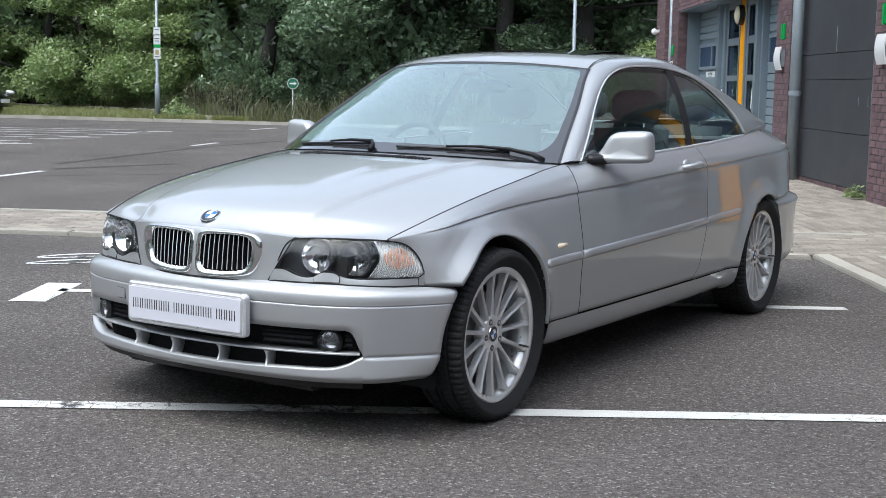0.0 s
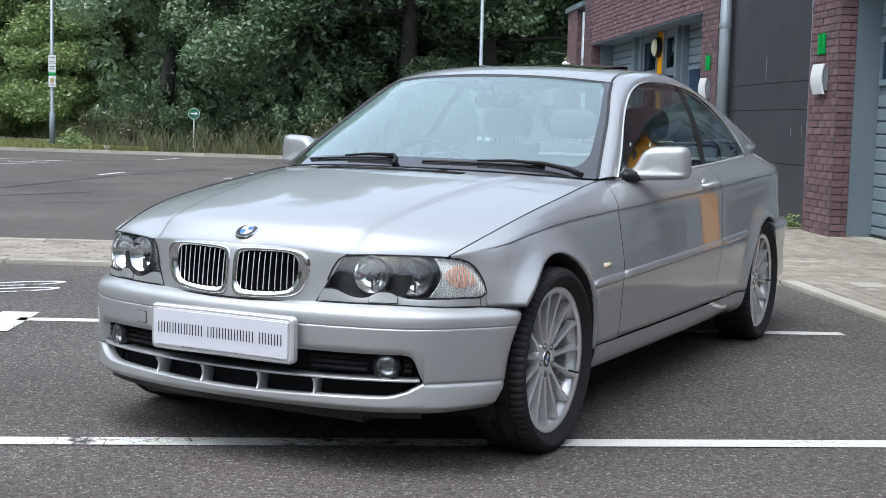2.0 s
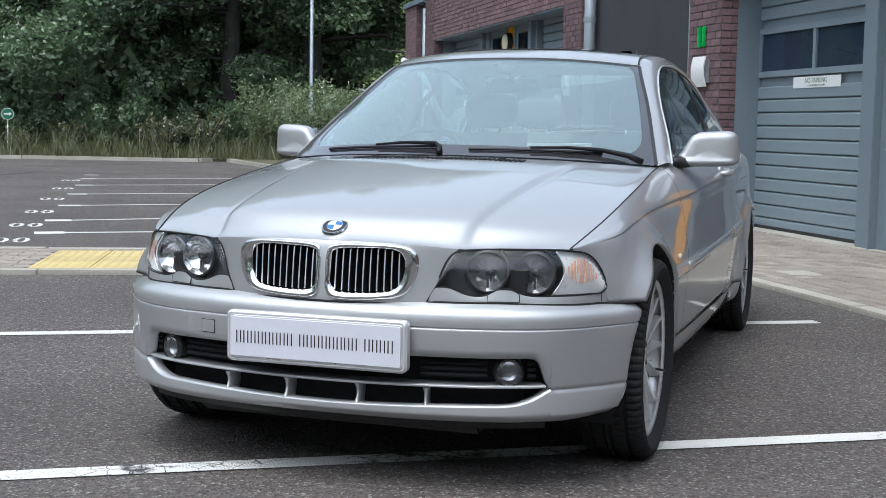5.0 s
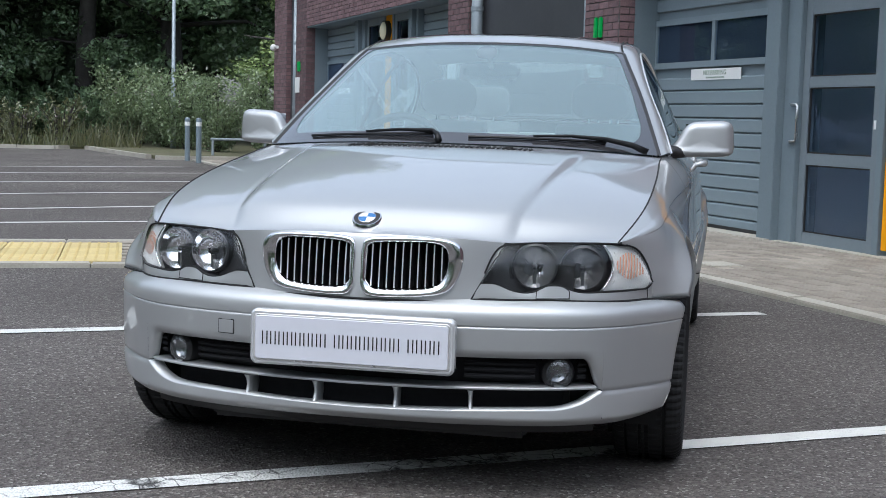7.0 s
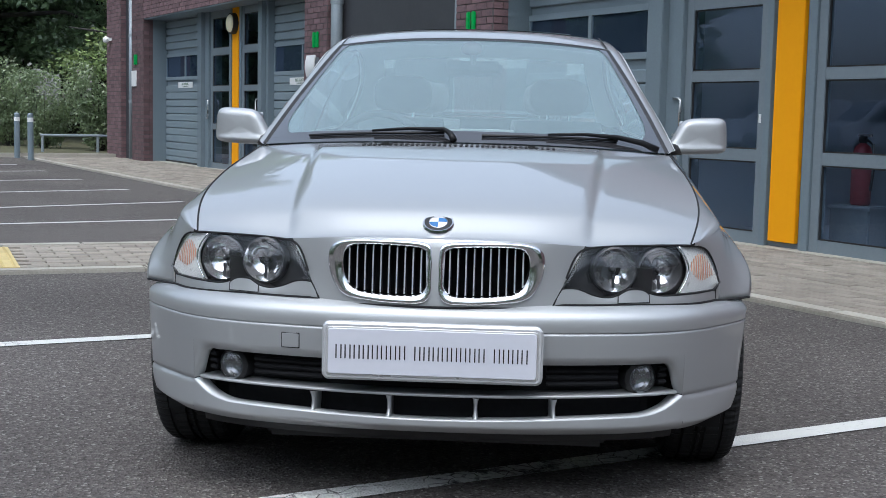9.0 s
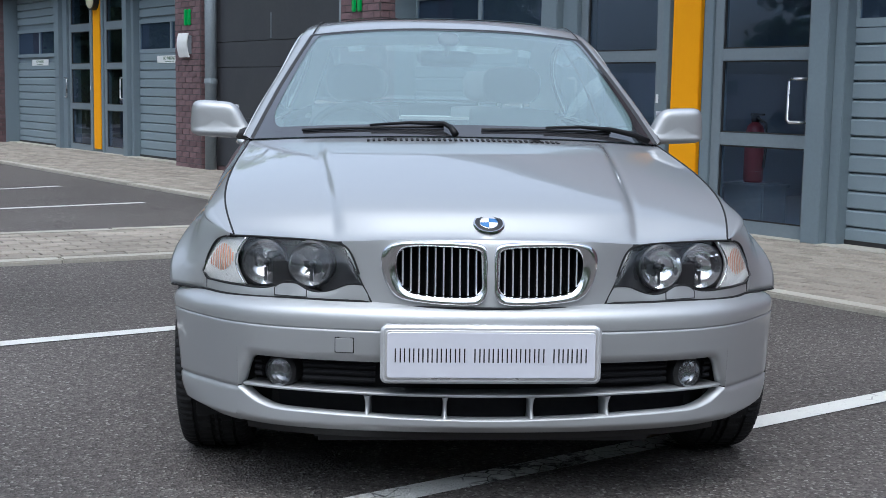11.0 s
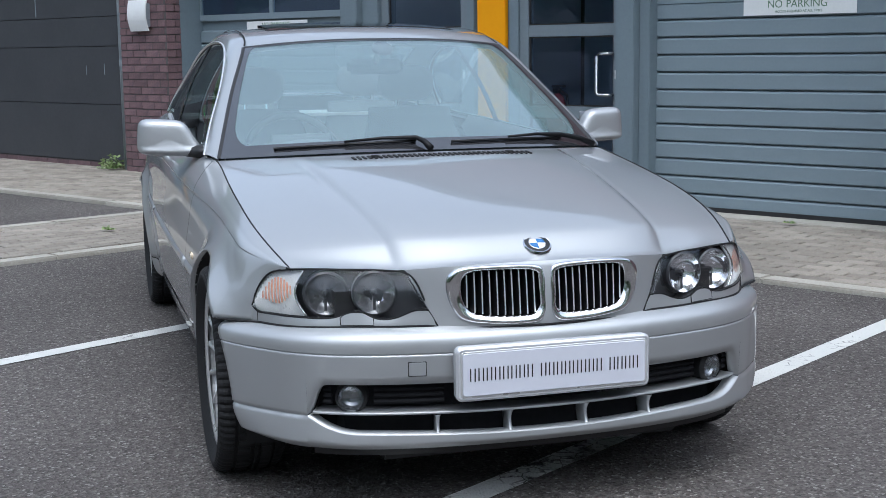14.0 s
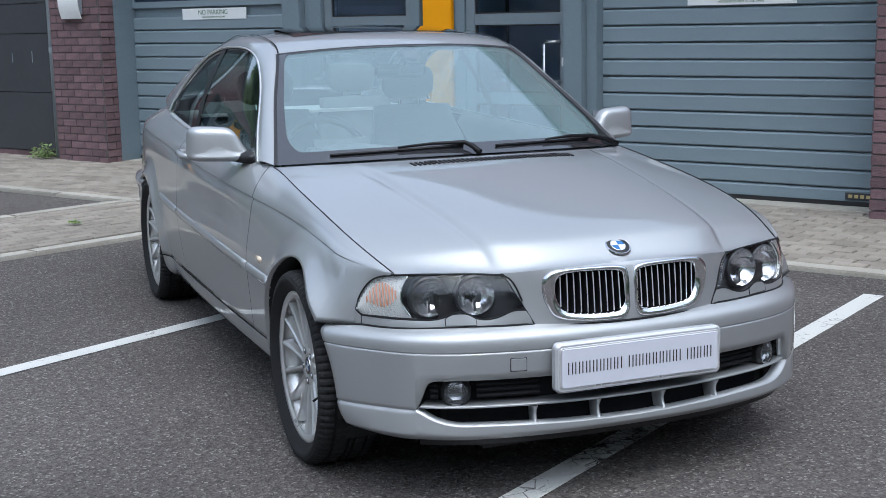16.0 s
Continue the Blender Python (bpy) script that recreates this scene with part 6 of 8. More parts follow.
# roundel on the bonnet
rc = Vector((0, -0.602, 0.7255))
tilt = Matrix.Translation(rc) @ Matrix.Rotation(radians(32), 4, "X")


def disc(bm, r0, r1, z0, z1, a0=0, a1=360, seg=48):
    n = max(2, int(seg * (a1 - a0) / 360))
    ring = []
    for i in range(n + 1):
        a = radians(lerp(a0, a1, i / n))
        ring.append((bm.verts.new((r0 * math.cos(a), r0 * math.sin(a), z0)), bm.verts.new((r1 * math.cos(a), r1 * math.sin(a), z1))))
    for p, q in zip(ring, ring[1:]):
        if r0 < 1e-5:
            bm.faces.new((p[0], p[1], q[1]))
        else:
            bm.faces.new((p[0], p[1], q[1], q[0]))
    return bm


def roundel(parent, m, r):
    o = part("roundel", disc(disc(bmesh.new(), r * 0.93, r, 0.004, 0.0, seg=48), r * 0.86, r * 0.93, 0.0035, 0.004), M_CHROME, parent, "round badge of plain coloured quarters")
    o.matrix_local = m
    for nm, mt, r0, r1, segs in (("badge_ring", M_PLATETEXT, 0.6, 0.86, ((0, 360),)), ("badge_blue", M_BLUE, 0.0, 0.56, ((0, 90), (180, 270))), ("badge_white", M_WHITE, 0.0, 0.56, ((90, 180), (270, 360))), ("badge_rim", M_CHROME, 0.56, 0.6, ((0, 360),))):
        bm = bmesh.new()
        for a0, a1 in segs:
            disc(bm, r * r0, r * r1, 0.0045, 0.0035, a0, a1)
        part(nm, bm, mt, o)
    return o


roundel(car, tilt, 0.041)

# slotted vent at the bonnet's rear edge, and the washer jets
vent = part("bonnet_vent", boxes((-0.315, 0.315, 0.262, 0.29, 0.818, 0.821)), M_GAP, hood, "row of dark slots at the bonnet's rear edge")
for i in range(36):
    x = -0.305 + i * 0.61 / 35
    c = abs(x) / 0.70
    y = 0.270 + 0.11 * x * x
    lo, hi = 0.7, 1.0
    for _ in range(24):
        v = (lo + hi) / 2
        if hood_point(c, v).y < y:
            lo = v
        else:
            hi = v
    p = hood_point(c, v)
    bm = boxes((-0.0040, 0.0040, -0.026, 0.026, -0.006, 0.0012))
    o = part("vent_slot", bm, M_GAP, vent)
    o.location = (x, p.y - 0.006, p.z + 0.0026)
    o.rotation_euler = (math.atan2(hood_point(c, v + 0.01).z - p.z, hood_point(c, v + 0.01).y - p.y), 0, 0)
for x in (-0.235, 0.235):
    p = hood_point(abs(x) / 0.70, 0.96)
    bm = boxes((-0.014, 0.014, -0.012, 0.012, 0, 0.008), bevel=0.003)
    o = part("washer_jet", bm, M_BLACK, hood, "small black washer jet")
    o.location = (x, p.y - 0.035, p.z - 0.002)

# -- front bumper --
plan = path3((0, -0.706, 0), (0.2, -0.698, 0), (0.4, -0.668, 0), (0.54, -0.627, 0), (0.65, -0.563, 0), (0.727, -0.482, 0), (0.770, -0.412, 0), (0.800, -0.345, 0), (0.819, -0.28, 0), (0.823, -0.255, 0))
def prof_o(z):
    """How far the bumper's skin stands out from its plan line at height z."""
    o = float(np.interp(z, (0.205, 0.2065, 0.209, 0.214, 0.227, 0.231, 0.25, 0.30, 0.36, 0.44, 0.49, 0.503, 0.512, 0.519, 0.525, 0.532), (-0.060, -0.034, -0.020, -0.013, 0.003, 0.0045, 0.0035, -0.001, 0.002, 0.005, 0.006, 0.003, -0.004, -0.014, -0.028, -0.052)))
    return o - 0.0032 * math.exp(-((z - 0.4668) / 0.0014) ** 2)



def plan_n(u):
    a, b = plan(max(0, u - 0.004)), plan(min(1, u + 0.004))
    d = b - a
    return Vector((-d.y, d.x, 0)).normalized() * -1


def bumper_point(u, z):
    """On the bumper's skin at u along its plan (0 middle, 1 arch) and the height z; upper heights follow the rising seam."""
    lift = lerp(0.004, -0.008, smooth01((u - 0.4) / 0.6)) if z > 0.47 else 0.0
    zz = z + lift * smooth01((z - 0.47) / 0.06)
    p = plan(u) + plan_n(u) * prof_o(z)
    return Vector((p.x, p.y, zz))


def u_of_x(x):
    lo, hi = 0.0, 1.0
    for _ in range(30):
        m = (lo + hi) / 2
        if plan(m).x < x:
            lo = m
        else:
            hi = m
    return lo


U_OPEN = u_of_x(0.637)


def arch_front_u(z):
    """Where the bumper ends at the front arch."""
    lo, hi = 0.6, 1.0
    for _ in range(24):
        m = (lo + hi) / 2
        p = bumper_point(m, z)
        if arch_dist(p.y, min(p.z, 0.6), ARCH_F) > 0 and p.y < -0.045:
            lo = m
        else:
            hi = m
    return lo


OB = 0.246


def open_top(x):
    return float(np.interp(x, (0.58, 0.596, 0.606, 0.614, 0.626, 0.637), (0.389, 0.3865, 0.380, 0.366, 0.330, 0.304)))


def open_bot(x):
    return OB + 0.012 * smooth01(x / 0.6) + float(np.interp(x, (0.53, 0.56, 0.59, 0.61, 0.625, 0.637), (0, 0.005, 0.015, 0.026, 0.036, 0.043)))


us = list(np.linspace(0, u_of_x(0.54), 26))[:-1] + [u_of_x(0.54 + 0.097 * math.sin(math.pi / 2 * i / 14)) for i in range(15)]
us[-1] = U_OPEN
up_z = [0.532, 0.5285, 0.525, 0.522, 0.519, 0.5155, 0.512, 0.508, 0.503, 0.4965, 0.49, 0.48, 0.472, 0.4695, 0.4680, 0.4668, 0.4656, 0.464, 0.46, 0.45, 0.44, 0.425, 0.41]
lo_f = (0, 0.08, 0.2, 0.32, 0.36, 0.44, 0.5, 0.58, 0.68, 0.78, 0.86, 0.92, 0.965, 1.0)
upper, lower = [], []
for u in us:
    x = plan(u).x
    ot, ob = open_top(min(x, 0.637)), open_bot(min(x, 0.637))
    n = plan_n(u)
    top = [bumper_point(u, 0.532) - n * 0.05 + Vector((0, 0, 0.001))] + [bumper_point(u, z) for z in up_z] + [bumper_point(u, ot)]
    top.append(top[-1] - n * 0.03 + Vector((0, 0, -0.002)))
    upper.append(top)
    e = bumper_point(u, ob)
    low = [e - n * 0.04] + [bumper_point(u, lerp(ob, 0.205, f)) for f in lo_f]
    lower.append(low)


def both(name, cols, material, parent, label=""):
    full = [[Vector((-p.x, p.y, p.z)) for p in c] for c in cols[:0:-1]] + cols
    return sheet(name, full, material, parent, label)


bumper = both("front_bumper", upper, M_PAINT, car, "silver front bumper with a wide dark intake")
both("bumper_lip", lower, M_PAINT, bumper, "silver lower lip of the bumper")
side_u = np.linspace(0, 1, 22)
cols = []
zs_all = up_z + [0.395, 0.38, 0.36, 0.34, 0.325, 0.312, 0.305, 0.3015, 0.2985, 0.295, 0.285, 0.27, 0.255, 0.243, 0.235, 0.231, 0.228, 0.222, 0.216, 0.212, 0.209, 0.207, 0.205]
for f in side_u:
    col = []
    for z in zs_all:
        u1 = arch_front_u(max(z, 0.30)) - 0.42 * max(0, 0.30 - z) ** 1.1
        p = bumper_point(lerp(U_OPEN, u1, f), z)
        if z < 0.30:
            p.z = 0.30 - (0.30 - z) * lerp(1.0, 0.93, smooth01((f - 0.15) / 0.85))
        g = math.exp(-((z - 0.300) / 0.003) ** 2)
        if f > 0:
            q = plan_n(lerp(U_OPEN, u1, f))
            p = p - q * (0.005 * g)
        p = p + Vector((0.021 * smooth01((f - 0.35) / 0.65) * smooth01((z - 0.19) / 0.1), 0, 0))
        if not col:
            col.append(p - plan_n(lerp(U_OPEN, u1, f)) * lerp(0.06, 0.03, f) + Vector((0, 0, 0.001)))
        col.append(p)
    cols.append(col)
last = [p + Vector((-0.03, 0.0, 0)) for p in cols[-1]]
for mir in (False, True):
    sheet("bumper_corner", cols + [last], M_PAINT, bumper, "silver bumper corner ahead of the wheel", mirror=mir)
# black undertray edge set back under the lip
under = [[bumper_point(u, 0.214) - plan_n(u) * 0.022, bumper_point(u, 0.214) - plan_n(u) * 0.026 - Vector((0, 0, 0.026)), bumper_point(u, 0.214) - plan_n(u) * 0.09 - Vector((0, 0, 0.03))] for u in us]
both("undertray", under, M_BLACK, bumper, "black undertray edge below the lip")
# the intake: black back, splitter bar, four struts, fog lamps and slats
cols_b = []
for u in us:
    n = plan_n(u)
    cols_b.append([bumper_point(u, 0.415) - n * 0.07, bumper_point(u, 0.22) - n * 0.07])
both("intake_back", cols_b, M_GRILLEBLACK, bumper, "black intake interior")
cols_b = []
for u in [v for v in us if plan(v).x < 0.628]:
    n = plan_n(u)
    x = plan(u).x
    zb = 0.305 + 0.004 * smooth01(x / 0.6)
    ring = []
    for dn, dz in ((-0.07, 0.004), (-0.02, 0.004), (-0.006, 0.0032), (-0.002, 0.0), (-0.006, -0.0045), (-0.02, -0.007), (-0.07, -0.008)):
        p = bumper_point(u, zb) + n * (dn - 0.004)
        ring.append(Vector((p.x, p.y, zb + dz)))
    cols_b.append(ring)
both("splitter_bar", cols_b, M_PAINT, bumper, "silver bar across the intake")
for x in (-0.308, -0.11, 0.11, 0.308):
    u = u_of_x(abs(x))
    n = plan_n(u)
    sx = 1 if x > 0 else -1
    rows = []
    for q in range(7):
        z = lerp(0.243, 0.300, q / 6)
        p = bumper_point(u, z)
        o = -0.012 - 0.012 * math.sin(math.pi * q / 6)
        fl = 0.0048 + 0.003 * abs(2 * q / 6 - 1) ** 3
        rows.append([Vector((sx * (p.x + n.x * (o + d)) + dx, p.y + n.y * (o + d), z)) for dx, d in ((-fl, -0.05), (-fl, 0), (0, 0.004), (fl, 0), (fl, -0.05))])
    sheet("strut", rows, M_PAINT, bumper, "silver upright in the lower intake")
for sx in (1, -1):
    u = u_of_x(0.535)
    n = plan_n(u)
    c = bumper_point(u, 0.347) - n * 0.028
    fm = Matrix.Translation((c.x * sx, c.y, c.z)) @ Vector((n.x * sx, n.y * 0.6 - 0.4, 0)).to_track_quat("Z", "Y").to_matrix().to_4x4()
    fog = part("fog_lamp", disc(disc(bmesh.new(), 0.036, 0.043, 0.012, 0.0), 0.043, 0.043, 0.0, -0.04), M_BLACK, bumper, "round clear fog lamp")
    fog.matrix_local = fm
    bm = bmesh.new()
    for k in range(6):
        a0, a1 = math.pi / 2 * k / 6, math.pi / 2 * (k + 1) / 6
        disc(bm, 0.037 * math.sin(a0), 0.037 * math.sin(a1), 0.006 - 0.028 * math.cos(a0), 0.006 - 0.028 * math.cos(a1))
    part("fog_reflector", bm, M_FOGBOWL, fog, smooth=True)
    bm = bmesh.new()
    for k in range(6):
        r0, r1 = 0.037 * k / 6, 0.037 * (k + 1) / 6
        disc(bm, r0, r1, 0.020 - 8 * r0 * r0, 0.020 - 8 * r1 * r1)
    part("fog_glass", bm, M_LENS, fog, "clear glass", smooth=True).visible_shadow = False
    for k in range(3):
        z = 0.335 + 0.017 * k
        pts = []
        for q in range(8):
            uu = lerp(u_of_x(0.29), u_of_x(0.475), q / 7)
            p = bumper_point(uu, z) - plan_n(uu) * 0.035
            pts.append((p.x * sx, p.y, z))
        part("intake_slat", tube(bmesh.new(), pts, 0.006, 6), M_GRILLEBLACK, bumper)
    pts = []
    for k in range(3):
        z = 0.335 + 0.017 * k
        a, b = bumper_point(u_of_x(0.585), z) - plan_n(u_of_x(0.585)) * 0.03, bumper_point(u_of_x(0.606), z) - plan_n(u_of_x(0.606)) * 0.03
        part("intake_slat", tube(bmesh.new(), [(a.x * sx, a.y, z), (b.x * sx, b.y, z)], 0.006, 6), M_GRILLEBLACK, bumper)
# thin dark line under the bumper's upper ledge is the moulded step itself; the towing-eye cap sits on the right
u = u_of_x(0.362)
n = plan_n(u)
c = bumper_point(u, 0.429)
tm_ = Matrix.Translation((-c.x, c.y, c.z)) @ Matrix.Rotation(-math.atan2(n.x, -n.y), 4, "Z")
o = part("towing_cap", boxes((-0.0245, 0.0245, -0.0015, 0.01, -0.0195, 0.0195), bevel=0.001), M_GAP, bumper, "square towing-eye cap")
o.matrix_local = tm_
part("cap_face", boxes((-0.0225, 0.0225, -0.003, 0.008, -0.0175, 0.0175), bevel=0.0012), M_PAINT, o)

# plate on its frame, lettered only as plain bars
def plate_block(x, z0, z1, y0, y1, r, lip=0.0):
    """A slab with rounded corners standing across the car; lip slopes its front edge."""
    bm = bmesh.new()
    rings = []
    for yy, g in ((y1, 0.0), (y0 + lip, 0.0), (y0, lip)):
        ring = []
        for cx, cz, a0 in ((x - r, z1 - r, 0), (-x + r, z1 - r, 90), (-x + r, z0 + r, 180), (x - r, z0 + r, 270)):
            for q in range(7):
                a = radians(a0 + 15 * q)
                ring.append(bm.verts.new((cx + (r - g) * math.cos(a), yy, cz + (r - g) * math.sin(a))))
        rings.append(ring)
    for a, b in zip(rings, rings[1:]):
        for q in range(len(a)):
            bm.faces.new((a[q], a[(q + 1) % len(a)], b[(q + 1) % len(a)], b[q]))
    bm.faces.new(rings[-1])
    bmesh.ops.recalc_face_normals(bm, faces=bm.faces)
    return bm


M_PLATEFRAME = mat("plate_frame", (0.62, 0.63, 0.65), (0.56, 0.57, 0.59), 0.25, metal=0.3, coat=0.8, scale=6)
plate = part("show_plate", plate_block(0.274, 0.345, 0.489, -0.738, -0.712, 0.018, 0.006), M_PLATEFRAME, car, "white show plate in a pale frame with dark lettering bars")
part("plate_line", plate_block(0.2625, 0.3565, 0.4775, -0.7395, -0.736, 0.010, 0.001), M_ALLOY, plate, "grey inner line of the frame")
part("plate_face", plate_block(0.258, 0.361, 0.473, -0.7425, -0.738, 0.008, 0.001), M_PLATE, plate)
xcur = -0.2415
for wlen in (8, 8, 4):
    for k in range(wlen):
        for bx in (0.0028, 0.0150):
            part("lettering_bar", boxes((xcur + bx, xcur + bx + 0.0030, -0.7436, -0.742, 0.3995, 0.4340)), M_PLATETEXT, plate)
        xcur += 0.0226
    xcur += 0.0150

# -- headlamps --
lamp_top = path3((0.3205, -0.6385, 0.578), (0.332, -0.631, 0.609), (0.348, -0.621, 0.647), (0.364, -0.612, 0.665), (0.395, -0.598, 0.673), (0.44, -0.578, 0.6755), (0.54, -0.537, 0.6765), (0.61, -0.503, 0.676), (0.658, -0.472, 0.6735), (0.685, -0.447, 0.668), (0.706, -0.423, 0.656), (0.724, -0.402, 0.630), (0.738, -0.389, 0.598), (0.746, -0.384, 0.568))


def lamp_bot(f):
    x = lerp(0.3205, 0.746, f)
    y = spl((0.32, -0.6405), (0.40, -0.624), (0.50, -0.590), (0.60, -0.541), (0.70, -0.450), (0.746, -0.384))(x)
    z = spl((0.32, 0.574), (0.36, 0.573), (0.385, 0.563), (0.425, 0.5525), (0.465, 0.559), (0.49, 0.572), (0.515, 0.573), (0.54, 0.562), (0.585, 0.5525), (0.63, 0.5525), (0.68, 0.5525), (0.725, 0.5525), (0.738, 0.556), (0.746, 0.567))(x)
    return Vector((x, y, z))


def lamp_point(f, t, back=0.0):
    """On the lamp's lens: f from the inner tip to the outer, t from foot to top."""
    a = lamp_bot(f)
    # match the top at the same fraction of width
    lo, hi = 0.0, 1.0
    for _ in range(24):
        m = (lo + hi) / 2
        if lamp_top(m).x < a.x:
            lo = m
        else:
            hi = m
    b = lamp_top((lo + hi) / 2)
    p = a.lerp(b, t)
    bulge = 0.010 * math.sin(math.pi * t)
    d = Vector((0.45 + 0.3 * f, -1, 0.15)).normalized()
    return p + d * (bulge - back)


fs = list(np.linspace(0, 1, 60))


def trim_foot(f):
    """Foot of the painted strip under the lamp, on the bumper's top seam."""
    b = lamp_bot(f)
    return Vector((b.x - 0.0235 * (1 - f) ** 4, b.y - 0.003 - 0.004 * smooth01((0.97 - f) / 0.12), trim_z(b.x)))


trim_z = lambda x: lerp(0.534, SEAM + 0.003, smooth01((x - 0.45) / 0.3))
for mir in (False, True):
    sx = -1 if mir else 1
    lamp_body = [[lamp_point(f, t, 0.05) for t in np.linspace(0, 1, 8)] for f in fs]
    hl = sheet("headlamp", lamp_body, M_LAMPDARK, car, "clear headlamp with twin round reflectors and corner indicator", mirror=not mir)
    # walls between lens and housing
    for tt in (0, 1):
        sheet("lamp_edge", [[lamp_point(f, tt, 0.0015), lamp_point(f, tt, 0.05)] for f in fs], M_TRIMBLACK, hl, mirror=mir)
    # the corner indicator starts on the outer bowl's round edge
    split = lambda t: 0.705 + 0.055 * math.sin(math.pi * t)
    tts = np.linspace(0, 1, 14)
    sheet("lens", [[lamp_point(split(t) * q / 44, t) for t in tts] for q in range(45)], M_LENS, hl, "clear lamp cover", mirror=not mir).visible_shadow = False
    sheet("indicator_lens", [[lamp_point(lerp(split(t), 1, q / 20), t) for t in tts] for q in range(21)], M_RIBLENS, hl, "clear ribbed indicator lens", mirror=not mir).visible_shadow = False
    bk = [[lamp_point(lerp(split(t), 0.995, i / 44), t, 0.008 + 0.007 * (i % 2)) for t in np.linspace(0.02, 0.98, 14)] for i in range(45)]
    sheet("indicator_reflector", bk, M_INDICATOR, hl, "ribbed silver indicator reflector", mirror=not mir, smooth=False)
    edge = [lamp_point(split(t), t, 0.001) for t in tts]
    part("indicator_rim", tube(bmesh.new(), [Vector((q.x * sx, q.y, q.z)) for q in edge], 0.0022, 6), M_CHROME, hl, smooth=True)
    # streaked amber reflection, painted as strips just ahead of the silver ribs
    for i in range(10):
        f0, hh = 0.785 + 0.0165 * i, 0.30 * math.sin(math.pi * (i + 1.2) / 11.5)
        am = [[lamp_point(f0 + df, t, 0.0065) for t in np.linspace(0.56 - hh, 0.56 + hh, 8)] for df in (0, 0.0085)]
        sheet("reflection_strip", am, M_AMBER, hl, "amber reflection painted as a strip in the indicator", mirror=not mir, smooth=False)
    for k, (f, zc) in enumerate(((0.315, 0.6165), (0.60, 0.612))):
        c = lamp_point(f, 0.5, 0.018)
        c.z = zc
        fm = Matrix.Translation((c.x * sx, c.y, c.z)) @ Vector((0.16 * sx, -1, 0.05)).to_track_quat("Z", "Y").to_matrix().to_4x4()
        R = 0.0545
        bm = bmesh.new()
        disc(bm, R, R + 0.005, 0.004, 0.0)
        disc(bm, R + 0.005, R + 0.006, 0.0, -0.03)
        ring = part("reflector_ring", bm, M_LAMPDARK, hl, "round lamp bezel", smooth=True)
        ring.matrix_local = fm
        bm = bmesh.new()
        prof = [(0.004, -0.036), (0.02, -0.032), (0.036, -0.022), (0.048, -0.008), (R, 0.004)]
        seg, jit = 26, random.Random(40 + k)
        vv = [[bm.verts.new((r * math.cos(2 * math.pi * (i + 0.5 * (q % 2)) / seg), r * math.sin(2 * math.pi * (i + 0.5 * (q % 2)) / seg), z + (jit.uniform(-0.0012, 0.0012) if q < 4 else 0))) for i in range(seg)] for q, (r, z) in enumerate(prof)]
        for a, b in zip(vv, vv[1:]):
            for i in range(seg):
                bm.faces.new((a[i], a[(i + 1) % seg], b[i]))
                bm.faces.new((a[(i + 1) % seg], b[(i + 1) % seg], b[i]))
        bm.faces.new(vv[0][::-1])
        part("reflector", bm, M_REFLECTOR, ring, "mirror bowl", smooth=True)
        bm = bmesh.new()
        tube(bm, [(0, 0, -0.046), (0, 0, -0.012), (0, 0, -0.006)], [0.008, 0.007, 0.002], 12)
        part("bulb_shield", bm, M_LAMPDARK, ring, smooth=True)
        bm = boxes((-0.004, 0.004, -0.05, -0.012, -0.022, -0.01))
        part("shield_stem", bm, M_LAMPDARK, ring)
    # painted strip under the lamp with the washer flap
    st = []
    for f in fs:
        b = lamp_bot(f)
        e = trim_foot(f)
        st.append([b - Vector((0, 0.001, 0.0015)), b.lerp(e, 0.3) - Vector((0, 0.0012, 0)), b.lerp(e, 0.65) - Vector((0, 0.001, 0)), e])
    trim = sheet("lamp_trim", st, M_PAINT, hl, "silver strip under the headlamp", mirror=not mir)
    flap = []
    for i in range(13):
        x = lerp(0.462, 0.542, i / 12)
        f = (x - 0.3205) / (0.746 - 0.3205)
        b = lamp_bot(f)
        k = abs(i / 6 - 1)
        zt, zb, e = min(lerp(0.569, 0.555, k ** 3), b.z - 0.002), 0.5385, trim_foot(f)
        flap.append([Vector((x, b.lerp(e, (b.z - z) / (b.z - e.z)).y - 0.004, z)) for z in np.linspace(zb, zt, 5)])
    o = sheet("washer_flap", flap, M_PAINT, trim, "headlamp washer flap", mirror=not mir)
    edge = [[p + Vector((0, 0.0015, 0)) + Vector(((p.x - 0.502) * 0.06, 0, (p.z - 0.552) * 0.16)) for p in c] for c in flap]
    sheet("flap_gap", edge, M_GAP, o, mirror=not mir)

